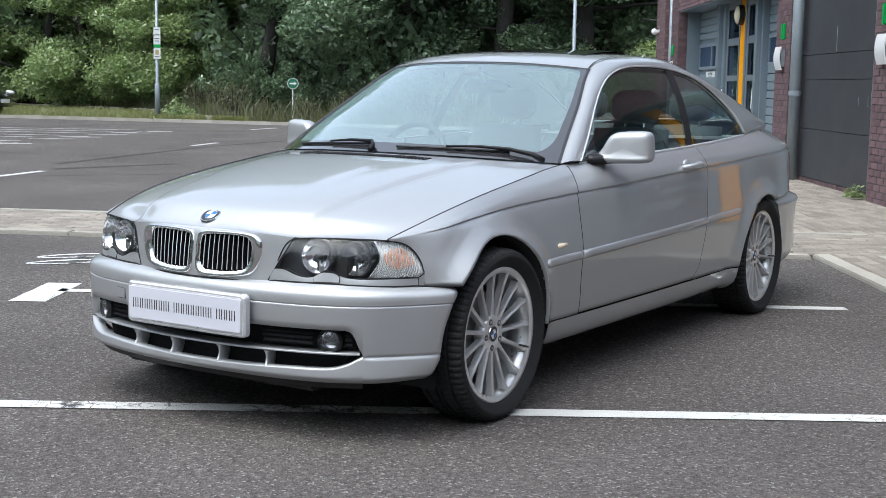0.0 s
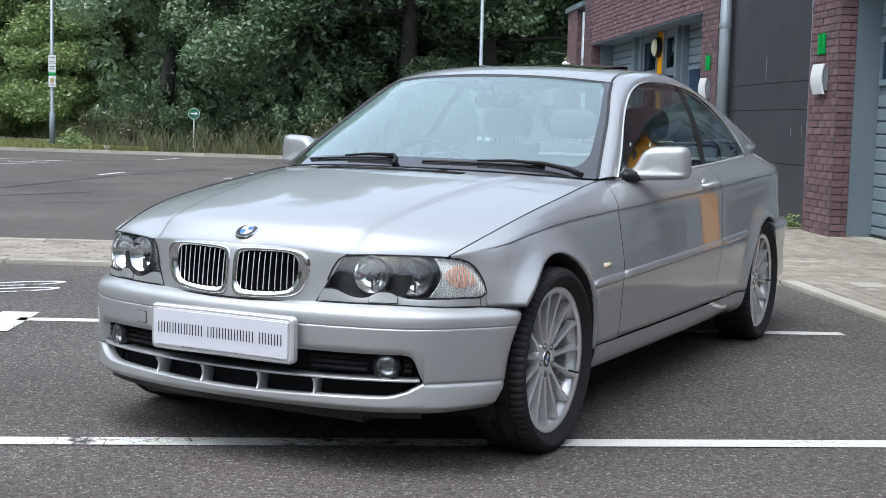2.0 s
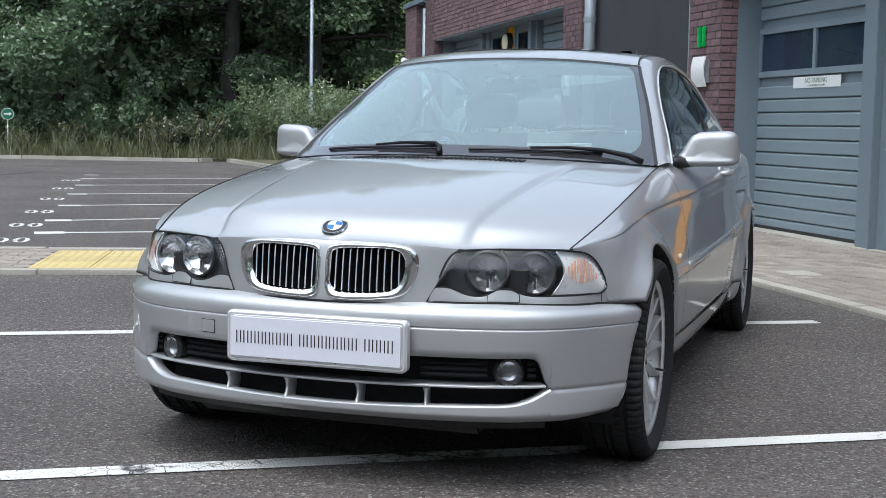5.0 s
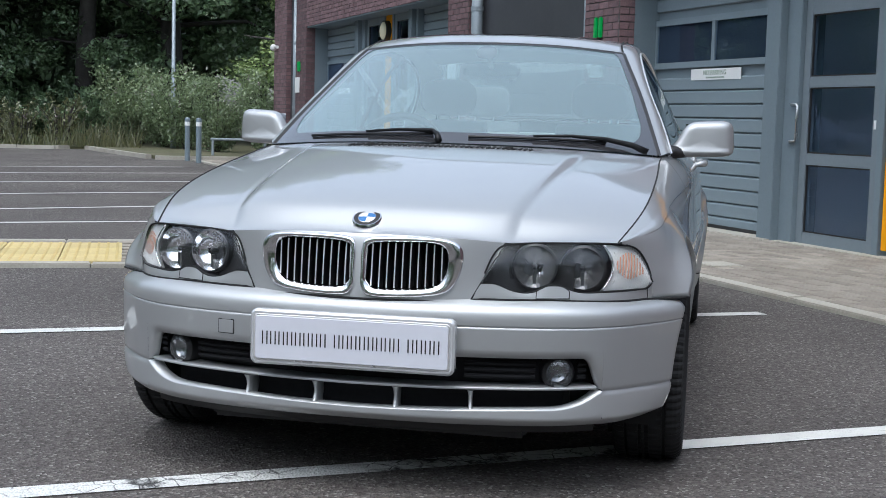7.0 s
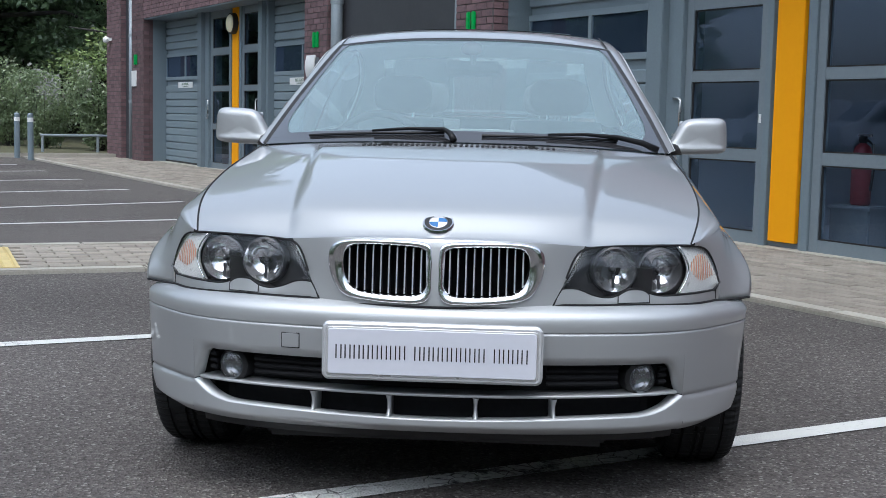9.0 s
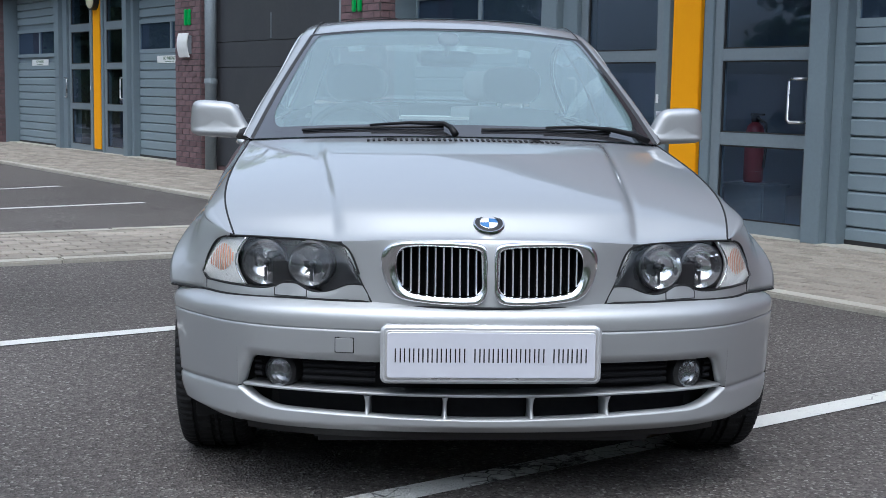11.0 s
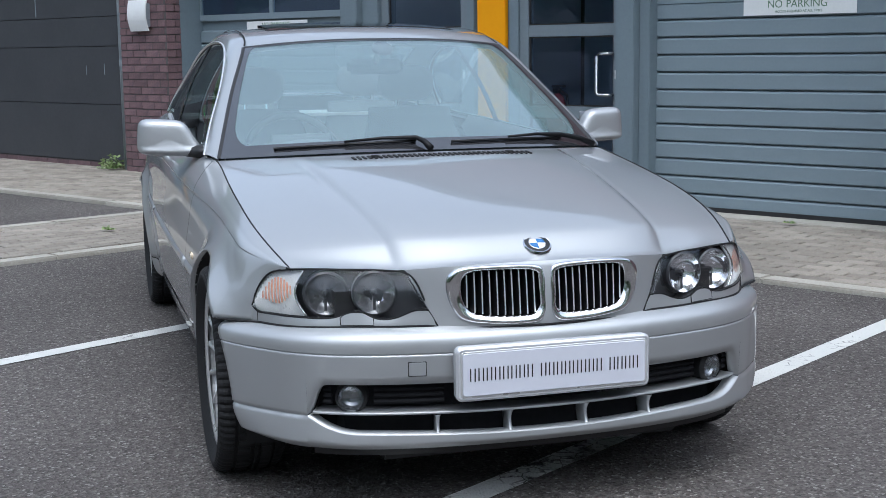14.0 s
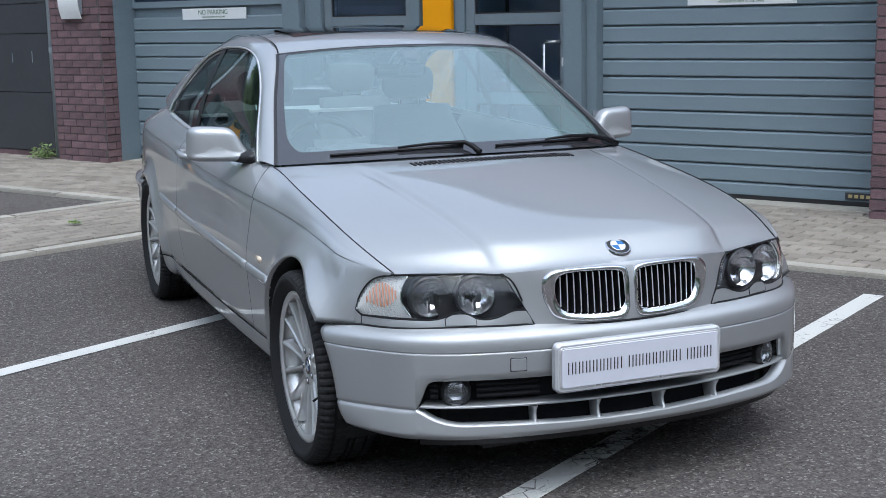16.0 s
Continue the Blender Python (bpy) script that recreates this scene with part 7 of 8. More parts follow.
# dark joints: under the nose and lamp strips, and along the lamps
for mir in (False, True):
    sx = -1 if mir else 1
    line = [nose_point(c, 1.0) for c in cs[:NX_IN + 1]]
    line = [Vector((p.x * sx, p.y - 0.001, max(p.z - 0.002, 0.5245))) for p in line]
    for f in fs[::3]:
        b = trim_foot(f)
        if b.x > abs(line[-1].x) + 0.004:
            line.append(Vector((sx * b.x, b.y - 0.0015, b.z - 0.001)))
    part("trim_joint", tube(bmesh.new(), [Vector((sx * (lamp_bot(0.975).x), lamp_bot(0.975).y - 0.003, z)) for z in (0.528, 0.555)], 0.0012, 6), M_GAP, bumper)
    for y in (-0.375, -0.35, -0.32, A0 - 0.004):
        q = side_point(y, w_at(y, SEAM))
        line.append(Vector((sx * (q.x + 0.0005), y, SEAM - 0.001)))
    part("nose_joint", tube(bmesh.new(), line, 0.0032, 6), M_GAP, bumper)
    rim = [lamp_point(f, 1.0, 0.0) for f in fs[1:]]
    part("lamp_joint", tube(bmesh.new(), [Vector((p.x * sx, p.y - 0.001, p.z + 0.001)) for p in rim], 0.0026, 6), M_GAP, car)
    rim = [lamp_point(f, 0.0, 0.0) for f in fs]
    part("lamp_joint", tube(bmesh.new(), [Vector((p.x * sx, p.y - 0.001, p.z - 0.001)) for p in rim], 0.0018, 6), M_GAP, car)
    rim = [nose_point(cs[NX_IN], t) for t in np.linspace(0, 1, 9)]
    part("nose_joint", tube(bmesh.new(), [Vector((p.x * sx, p.y - 0.0005, p.z)) for p in rim], 0.0022, 6), M_GAP, car)

for sx in (1, -1):
    pts = [hood_point(1.0, v) for v in np.linspace(0.004, 1.0, 40)]
    part("bonnet_gap", tube(bmesh.new(), [Vector((sx * (p.x + 0.0018), p.y, p.z + 0.0004)) for p in pts], 0.0026, 6), M_GAP, hood)
# -- glasshouse --
cant_in = path3((0.708, 0.618, 0.882), (0.655, 0.80, 1.005), (0.595, 1.0, 1.130), (0.520, 1.25, 1.272), (0.508, 1.45, 1.312), (0.500, 1.8, 1.331), (0.498, 2.15, 1.312), (0.512, 2.45, 1.252), (0.555, 2.80, 1.158), (0.600, 3.10, 1.055), (0.622, 3.26, 0.998))
dlo = path3((0.742, 0.735, 0.889), (0.700, 0.88, 0.990), (0.642, 1.05, 1.105), (0.596, 1.24, 1.218), (0.576, 1.42, 1.266), (0.570, 1.66, 1.284), (0.571, 1.95, 1.278), (0.583, 2.22, 1.245), (0.602, 2.42, 1.188), (0.637, 2.58, 1.103), (0.680, 2.66, 1.018), (0.708, 2.675, 0.962))


def param_at_y(curve, y):
    lo, hi = 0.0, 1.0
    for _ in range(28):
        m = (lo + hi) / 2
        if curve(m).y < y:
            lo = m
        else:
            hi = m
    return (lo + hi) / 2


for mir in (False, True):
    # pillar and roof rail: one strip from the bonnet corner over the door to the boot
    cols = []
    n = 84
    for i in range(n + 1):
        t = i / n
        a, b = cant_in(t), dlo(t)
        if i == n:
            b = Vector((top_x(2.70), 2.70, top_z(2.70)))
        nrm = Vector((0.62, 0, 0.55))
        cols.append([a.lerp(b, q / 8) + nrm * 0.014 * math.sin(math.pi * q / 8) for q in range(9)] + [b + Vector((-0.02, 0, -0.006))])
    rail = sheet("roof_rail", cols, M_PAINT, car, "silver pillar and roof rail over the side windows", mirror=not mir)
    # rear pillar down to the wing
    b0, ce = Vector((top_x(2.70), 2.70, top_z(2.70))), cant_in(1.0)
    cols = []
    for i in range(25):
        f = i / 24
        y = lerp(2.70, 3.37, f)
        a, b = b0.lerp(ce, f), Vector((top_x(y), y, top_z(y)))
        cols.append([a.lerp(b, q / 8) + Vector((0.5, 0.1, 0.5)) * 0.012 * math.sin(math.pi * q / 8) * f for q in range(9)])
    sheet("rear_pillar", cols, M_PAINT, car, "silver rear roof pillar", mirror=not mir)
    # side windows
    for nm, y0, y1, lb in (("door_glass", 0.742, 1.845, "tinted frameless door window"), ("rear_side_glass", 1.90, 2.672, "tinted rear side window")):
        cols = []
        for y in np.linspace(y0, y1, 34):
            col = []
            for q in range(13):
                f = q / 12
                yy = y + (0.105 * f * smooth01((y - 1.3) / 0.545) if nm == "door_glass" else 0.105 * f * smooth01((2.5 - y) / 0.6))
                top = dlo(param_at_y(dlo, yy))
                px = lerp(top_x(yy), top.x, f) + 0.020 * math.sin(math.pi * f) - 0.010
                col.append(Vector((px, yy, lerp(top_z(yy), top.z, f))))
            cols.append(col)
        g = sheet(nm, cols, M_SIDEGLASS, car, lb, mirror=not mir)
        g.visible_shadow = False
    # black post between them
    cols = []
    for q in range(13):
        f = q / 12
        row = []
        for dy in (-0.036, -0.012, 0.012, 0.040):
            yy = 1.865 + dy + 0.105 * f
            top = dlo(param_at_y(dlo, yy))
            row.append(Vector((lerp(top_x(yy), top.x, f) + 0.020 * math.sin(math.pi * f) - 0.006, yy, lerp(top_z(yy), top.z, f))))
        cols.append(row)
    sheet("window_post", cols, M_TRIMBLACK, car, "black post between the side windows", mirror=mir)
    # dark frame inside the opening and the bright strip round it
    cols, chrome = [], []
    for i in range(90):
        t = i / 89
        b = dlo(t)
        c = Vector((0.60, 1.75, 1.02))
        inw = Vector((0, c.y - b.y, c.z - b.z)).normalized()
        cols.append([b + Vector((-0.004, 0, 0)) + inw * 0.003, b + inw * 0.022 + Vector((-0.008 + 0.003, 0, 0)), b + inw * 0.03 + Vector((-0.02, 0, 0))])
        wd = 0.012 * smooth01((t - 0.86) / 0.1)
        chrome.append([b + Vector((-0.004, 0, 0)) - inw * (0.005 + wd), b + Vector((0.003, 0, 0.002)) - inw * (0.003 + wd), b + Vector((0.004, 0, 0.002)) + inw * 0.003, b + Vector((-0.006, 0, 0)) + inw * 0.005])
    sheet("window_seal", cols, M_TRIMBLACK, rail, "black window seal", mirror=not mir)
    sheet("window_trim", chrome, M_BRIGHT, rail, "thin bright strip round the side windows", mirror=not mir)
    belt = []
    for i in range(60):
        y = lerp(0.74, 2.70, i / 59)
        b = Vector((top_x(y), y, top_z(y)))
        belt.append([b + Vector((0.0035, 0, -0.008)), b + Vector((0.005, 0, 0.001)), b + Vector((0.001, 0, 0.006)), b + Vector((-0.01, 0, 0.006))])
    sheet("belt_trim", belt, M_BRIGHT, car, "bright strip along the window sills", mirror=not mir)

# windscreen: border, glass, and rubber edge
def screen_point(u, v):
    """u -1..1 across, v 0 at the scuttle to 1 at the roof."""
    a = cant_in(lerp(0.0, param_at_y(cant_in, 1.215), v))
    e = abs(u)
    yc = lerp(0.375, 1.095, v)
    zc = lerp(0.908, 1.2845, v)
    k = 1 - e ** 2.3
    return Vector((u * (a.x - 0.006), lerp(a.y, yc, k), lerp(a.z, zc, k) + 0.016 * math.sin(math.pi * v) * k))


scr = [[screen_point(lerp(-1, 1, i / 40), lerp(0.0, 1.0, j / 20)) for i in range(41)] for j in range(21)]
screen = sheet("windscreen", scr, M_SCREEN, car, "pale green-tinted windscreen with a black border")
screen.visible_shadow = False
inn = Vector((0, -0.0012, 0.0018))


def frit(u0, u1, v0, v1, n=24, m=3):
    return [[screen_point(lerp(u0, u1, i / n), lerp(v0, v1, j / m)) + inn for i in range(n + 1)] for j in range(m + 1)]


sheet("border_foot", frit(-1, 1, 0, 0.085), M_FRIT, screen, "black border of the glass")
sheet("border_top", frit(-1, 1, 0.986, 1.0), M_FRIT, screen)
for s in (-1, 1):
    cols = []
    for j in range(29):
        v = lerp(0.05, 1.0, (j / 28) ** 1.5)
        # the inner corners are rounded
        lo, hi = min(1, max(0, (0.27 - v) / 0.19)), max(0, (v - 0.86) / 0.126)
        edge = lerp(0.950, 0.966, v) - 0.085 * (1 - math.sqrt(1 - lo * lo)) - 0.04 * (1 - math.sqrt(1 - min(1, hi) ** 2))
        cols.append([screen_point(s * lerp(edge, 1, i / 4), v) + inn for i in range(5)])
    sheet("border_side", cols, M_FRIT, screen, mirror=False)
seal = []
for i in range(41):
    u = lerp(-1, 1, i / 40)
    p = screen_point(u, 1.0)
    seal.append([p + Vector((0, -0.006, -0.002)), p + Vector((0, 0.0, 0.006)), p + Vector((0, 0.008, 0.004))])
sheet("screen_seal", seal, M_TRIMBLACK, screen, "black rubber screen seal")
for s in (1, -1):
    sl = []
    for j in range(31):
        p = screen_point(s, j / 30)
        sl.append([p + Vector((-0.008 * s, -0.001, 0)), p + Vector((0.002 * s, -0.004, 0.005)), p + Vector((0.010 * s, 0, 0.003))])
    sheet("screen_seal", sl, M_TRIMBLACK, screen)
# scuttle under the wipers
sheet("scuttle", [[Vector((c * 0.70, cowl_y(min(0.69, abs(c) * 0.7)) + dy, hood_point(abs(c), 1.0).z - 0.014 + dz)) for c in np.linspace(-1, 1, 41)] for dy, dz in ((-0.02, 0.0), (0.02, 0.004), (0.075, 0.022))], M_TRIMBLACK, car, "black scuttle panel at the foot of the windscreen")

# wipers
def wiper(tip_u, in_u, pivot_u):
    """A wiper at rest: the arm rises from its pivot, then lies over the blade."""
    arm = [screen_point(pivot_u, 0.0) + Vector((0, -0.03, 0.010)), screen_point(lerp(pivot_u, in_u, 0.35), 0.035) + Vector((0, -0.02, 0.015)), screen_point(in_u, 0.062) + Vector((0, -0.016, 0.016)), screen_point(lerp(in_u, tip_u, 0.25), 0.064) + Vector((0, -0.014, 0.017)), screen_point(lerp(in_u, tip_u, 0.52), 0.056) + Vector((0, -0.012, 0.013))]
    w = part("wiper", tube(bmesh.new(), arm, [0.012, 0.010, 0.008, 0.0055, 0.004], 8), M_WIPER, car, "black wiper lying at the foot of the windscreen", smooth=True)
    part("blade", tube(bmesh.new(), [screen_point(lerp(in_u, tip_u, q / 14), lerp(0.060, 0.046, q / 14)) + Vector((0, -0.006, 0.0055)) for q in range(15)], 0.005, 6), M_WIPER, w, "black wiper blade")


M_WIPER = mat("wiper_black", (0.006, 0.006, 0.007), (0.009, 0.009, 0.010), 0.45, scale=30, spec=0.25)
wiper(-0.76, -0.08, -0.03)
wiper(0.10, 0.76, 0.95)

# roof with its open tilting sunroof
ra, rb = param_at_y(cant_in, 1.215), param_at_y(cant_in, 2.36)


def roof_point(u, v):
    a = cant_in(lerp(ra, rb, v))
    e = abs(u)
    yc = lerp(1.100, 2.43, v)
    zc = spl((0, 1.2865), (0.05, 1.3075), (0.17, 1.335), (0.4, 1.350), (0.7, 1.347), (1.0, 1.300))(v)
    k = 1 - e ** 2.5
    return Vector((u * a.x, lerp(a.y, yc, k), lerp(a.z, zc, k)))


rows = [[roof_point(lerp(-1, 1, i / 48), j / 40) for i in range(49)] for j in range(41)]
roof = sheet("roof_panel", rows, M_PAINT, car, "silver roof with an open sunroof")
sr = [[roof_point(lerp(-0.78, 0.78, i / 24), lerp(0.21, 0.52, j / 10)) + Vector((0, 0, 0.0012)) for i in range(25)] for j in range(11)]
sheet("sunroof_opening", sr, M_GAP, roof, "dark sunroof opening")
sr = [[roof_point(lerp(-0.76, 0.76, i / 24), lerp(0.22, 0.51, j / 10)) + Vector((0, 0, 0.002 + 0.012 * j / 10)) for i in range(25)] for j in range(11)]
sp = sheet("sunroof_panel", sr, M_FRIT, roof, "dark glass sunroof panel tilted up at the back")
sheet("sunroof_edge", [[p for p in sr[-1]], [p - Vector((0, 0, 0.012)) for p in sr[-1]]], M_TRIMBLACK, sp)
for s in (1, -1):
    gut = [[cant_in(lerp(ra, rb, j / 30)) * 1.0 + Vector((-0.010, 0, 0.0075)), cant_in(lerp(ra, rb, j / 30)) + Vector((-0.003, 0, 0.0075))] if s > 0 else
           [Vector((-cant_in(lerp(ra, rb, j / 30)).x + 0.010, cant_in(lerp(ra, rb, j / 30)).y, cant_in(lerp(ra, rb, j / 30)).z + 0.0075)), Vector((-cant_in(lerp(ra, rb, j / 30)).x + 0.003, cant_in(lerp(ra, rb, j / 30)).y, cant_in(lerp(ra, rb, j / 30)).z + 0.0075))] for j in range(31)]
    sheet("roof_gutter", gut, M_GAP, roof)
# rear window, boot and tail
rows = []
for j in range(15):
    v = j / 14
    a = cant_in(lerp(rb, 1.0, v))
    yc, zc = lerp(2.43, 3.22, v), lerp(1.300, 1.022, v)
    rows.append([Vector((u * a.x, lerp(a.y, yc, 1 - abs(u) ** 2.4), lerp(a.z, zc, 1 - abs(u) ** 2.4) + 0.02 * math.sin(math.pi * v) * (1 - abs(u) ** 2.4))) for u in np.linspace(-1, 1, 31)])
rw = sheet("rear_window", rows, M_REARGLASS, car, "tinted rear window")
rw.visible_shadow = False
tail_plan = path3((0.762, 3.38, 0), (0.725, 3.47, 0), (0.66, 3.55, 0), (0.55, 3.62, 0), (0.3, 3.66, 0), (0, 3.675, 0))
deck = []
for j in range(17):
    v = j / 16
    row = []
    for u in np.linspace(-1, 1, 31):
        e = abs(u)
        ye = lerp(3.24, 3.41, v)
        xe = lerp(0.625, 0.575, v)
        yc = lerp(3.21, 3.64, v)
        k = 1 - e ** 2.5
        row.append(Vector((u * xe, lerp(ye, yc, k), lerp(lerp(0.995, 0.975, v), lerp(1.015, 0.992, v), k) + 0.014 * smooth01((v - 0.86) / 0.14))))
    deck.append(row)
sheet("boot_lid", deck, M_PAINT, car, "silver boot lid")
for mir in (False, True):
    def tail(i, z, out=0.0):
        """On the tail at plan step i of 20 and the height z: the flank's own section carried round the corner."""
        q = tail_plan(i / 20)
        k = side_point(3.38, w_at(3.38, min(z, 0.952))).x / 0.762
        return Vector(((q.x + out) * lerp(k, 1.0, i / 40) if i < 20 else 0, q.y + out - 0.35 * (1 - k) * min(1, i / 6), z))
    cols = []
    for i in range(21):
        zt = lerp(0.952, 0.985, smooth01(i / 12))
        cols.append([tail(i, lerp(RSEAM, zt, q / 13)) for q in range(14)] + [tail(i, zt) + Vector((-0.03, -0.06, 0.008))])
    tp = sheet("tail_panel", cols, M_PAINT, car, "silver tail panel", mirror=not mir)
    cols = [[tail(lerp(1, 8, i / 11), z, 0.004) for z in np.linspace(0.66, 0.83, 6)] for i in range(12)]
    sheet("tail_lamp", cols, M_REDLAMP, tp, "red tail lamp", mirror=not mir)
    cols = []
    rp = path3((0.822, 3.03, 0), (0.816, 3.12, 0), (0.800, 3.25, 0), (0.765, 3.42, 0), (0.71, 3.54, 0), (0.6, 3.65, 0), (0.3, 3.70, 0), (0, 3.71, 0))
    po = spl((0.2, -0.06), (0.24, -0.02), (0.4, 0.0), (0.5, 0.006), (0.56, 0.014), (0.585, 0.010), (0.603, -0.03))
    for i in range(33):
        t = i / 32
        p = rp(t)
        d = rp(min(1, t + 0.01)) - rp(max(0, t - 0.01))
        n = Vector((d.y, -d.x, 0)).normalized()
        col = []
        for z in (0.2, 0.22, 0.25, 0.3, 0.36, 0.42, 0.47, 0.5, 0.53, 0.55, 0.57, 0.585, 0.595, 0.603):
            q = p + n * po(z)
            if i == 0:
                az_ = ARCH_R[0] + ARCH_R[3] * math.sqrt(max(0, 1 - ((z - ARCH_R[1]) / ARCH_R[4]) ** 2))
                q.y = az_ + 0.002
            col.append(Vector((q.x if i < 32 else 0, q.y, z)))
        cols.append(col)
    rb_ = sheet("rear_bumper", cols, M_PAINT, car, "silver rear bumper", mirror=not mir)

# -- door mirrors --
for sx in (1, -1):
    bm = bmesh.new()
    n, m = 36, 20
    ring = []
    for i in range(m + 1):
        v = -math.pi / 2 + math.pi * i / m
        row = []
        for k in range(n):
            a = 2 * math.pi * k / n
            ca, sa, cv, sv = math.cos(a), math.sin(a), math.cos(v), math.sin(v)
            pw = lambda t, e: math.copysign(abs(t) ** e, t)
            x = 0.101 * pw(ca, 0.36) * pw(cv, 0.36)
            z = 0.066 * pw(sa, 0.40) * pw(cv, 0.36)
            y = 0.05 * pw(sv, 0.8)
            # the shell narrows inwards at the foot and is deepest forward
            z += -0.012 * smooth01((x + 0.09) / 0.18) * 0 + 0.004 * x / 0.09
            x += (0.030 if z > 0 else 0.046) * (z / 0.06) * smooth01(-x / 0.1) - 0.004 * (z / 0.06) * smooth01(x / 0.1)
            y -= 0.010 * smooth01((-z - 0.03) / 0.02)
            y = y * (1 if y < 0 else 0.35) + 0.020 * (x / 0.09)
            row.append(bm.verts.new((sx * (0.858 + x), 0.945 + y, 0.942 + z)))
        ring.append(row)
    for a, b in zip(ring, ring[1:]):
        for k in range(n):
            q = (a[k], a[(k + 1) % n], b[(k + 1) % n], b[k])
            bm.faces.new(q if sx > 0 else q[::-1])
    bmesh.ops.remove_doubles(bm, verts=bm.verts, dist=0.0004)
    bmesh.ops.recalc_face_normals(bm, faces=bm.faces)
    dm = part("door_mirror", bm, M_PAINT, car, "silver door mirror on a black foot", smooth=True)
    bm = bmesh.new()
    # a flat black wedge from the window corner to under the shell
    ends = [[bm.verts.new((sx * x, y, z)) for x, y, z in row] for row in (((0.722, 0.775, 0.874), (0.722, 0.905, 0.874), (0.722, 0.905, 0.920), (0.722, 0.785, 0.917)), ((0.765, 0.835, 0.872), (0.765, 0.935, 0.872), (0.765, 0.935, 0.914), (0.765, 0.850, 0.911)), ((0.795, 0.900, 0.874), (0.795, 0.955, 0.874), (0.795, 0.955, 0.892), (0.795, 0.905, 0.890)))]
    for a, b in zip(ends, ends[1:]):
        for k in range(4):
            bm.faces.new((a[k], a[(k + 1) % 4], b[(k + 1) % 4], b[k]))
    bm.faces.new(ends[0][::-1])
    bm.faces.new(ends[-1])
    bmesh.ops.recalc_face_normals(bm, faces=bm.faces)
    bmesh.ops.bevel(bm, geom=list(bm.edges), offset=0.006, segments=2, affect="EDGES", clamp_overlap=True)
    part("mirror_foot", bm, M_TRIMBLACK, dm, "black mirror foot", smooth=True)
    part("mirror_glass", boxes((sx * 0.862 - 0.08, sx * 0.862 + 0.08, 0.966, 0.969, 0.895, 0.995)), M_CHROME, dm, "mirror glass")
    bm = bmesh.new()
    vv = [bm.verts.new((sx * x, y, z)) for x, y, z in ((0.742, 0.735, 0.888), (0.738, 0.90, 0.892), (0.716, 0.89, 0.975))]
    bm.faces.new(vv if sx < 0 else vv[::-1])
    part("mirror_sail", bm, M_TRIMBLACK, dm, "black corner piece of the window")

# -- wheels --
def lathe(bm, prof, seg, wob=None):
    rings = []
    for i, (r, x) in enumerate(prof):
        rings.append([bm.verts.new((x, (r - (wob(i, k) if wob else 0)) * math.cos(2 * math.pi * k / seg), (r - (wob(i, k) if wob else 0)) * math.sin(2 * math.pi * k / seg))) for k in range(seg)])
    for a, b in zip(rings, rings[1:]):
        for k in range(seg):
            bm.faces.new((a[k], b[k], b[(k + 1) % seg], a[(k + 1) % seg]))
    return bm


RT, RR = 0.308, 0.2425
wheel = part("wheel", lathe(bmesh.new(), [(RR - 0.022, 0.080), (RR - 0.014, 0.086), (RR - 0.002, 0.088), (RR + 0.002, 0.084), (RR - 0.003, 0.074), (RR - 0.012, 0.070), (RR - 0.020, 0.03), (RR - 0.026, -0.09), (RR, -0.105)], 96), M_ALLOY, car, "silver fifteen-spoke alloy wheel with a low tyre", smooth=True)
tp_ = [(RR - 0.004, 0.082), (RR + 0.006, 0.092), (RR + 0.02, 0.102), (RR + 0.032, 0.110), (RT - 0.026, 0.1110), (RT - 0.012, 0.106), (RT - 0.0035, 0.095), (RT, 0.083), (RT + 0.001, 0.066), (RT - 0.007, 0.064), (RT - 0.007, 0.055), (RT + 0.002, 0.053), (RT + 0.002, 0.018), (RT - 0.006, 0.016), (RT - 0.006, 0.006), (RT + 0.002, 0.004)]
tp_ = tp_ + [(r, -0.80 * x) for r, x in tp_[::-1]]
part("tyre", lathe(bmesh.new(), tp_, 240, lambda i, k: 0.005 if (k % 3 == 0 and (4 < i < 9 or 22 < i < 27)) or (k % 4 == 0 and 10 < i < 21) else 0.0), M_RUBBER, wheel, "black low-profile tyre", smooth=False)
spoke_me = None
for k in range(15):
    if spoke_me is None:
        bm = bmesh.new()
        stations = ((0.048, 0.058, 0.0105, 0.030), (0.075, 0.062, 0.0074, 0.028), (0.12, 0.066, 0.0062, 0.026), (0.17, 0.071, 0.0064, 0.026), (0.205, 0.077, 0.0075, 0.030), (0.2225, 0.081, 0.010, 0.036))
        prev = None
        for r, x, hw, dp in stations:
            row = [bm.verts.new(c) for c in ((x - dp, -hw * 1.25, r), (x - 0.004, -hw, r), (x, -hw * 0.25, r), (x, hw * 0.25, r), (x - 0.004, hw, r), (x - dp, hw * 1.25, r))]
            if prev:
                for q in range(5):
                    bm.faces.new((prev[q], prev[q + 1], row[q + 1], row[q]))
            prev = row
        bmesh.ops.recalc_face_normals(bm, faces=bm.faces)
        spoke_me = part("spoke", bm, M_ALLOY, wheel, smooth=False)
        spoke_me.rotation_euler = (0.0, 0, 0)
    else:
        o = new("spoke", spoke_me.data)
        o.parent = wheel
        o.rotation_euler = (2 * math.pi * k / 15, 0, 0)
hub = part("hub", lathe(bmesh.new(), [(0.0, 0.056), (0.03, 0.056), (0.034, 0.060), (0.062, 0.060), (0.068, 0.054), (0.070, 0.02)], 60), M_ALLOY, wheel, "cast hub", smooth=True)
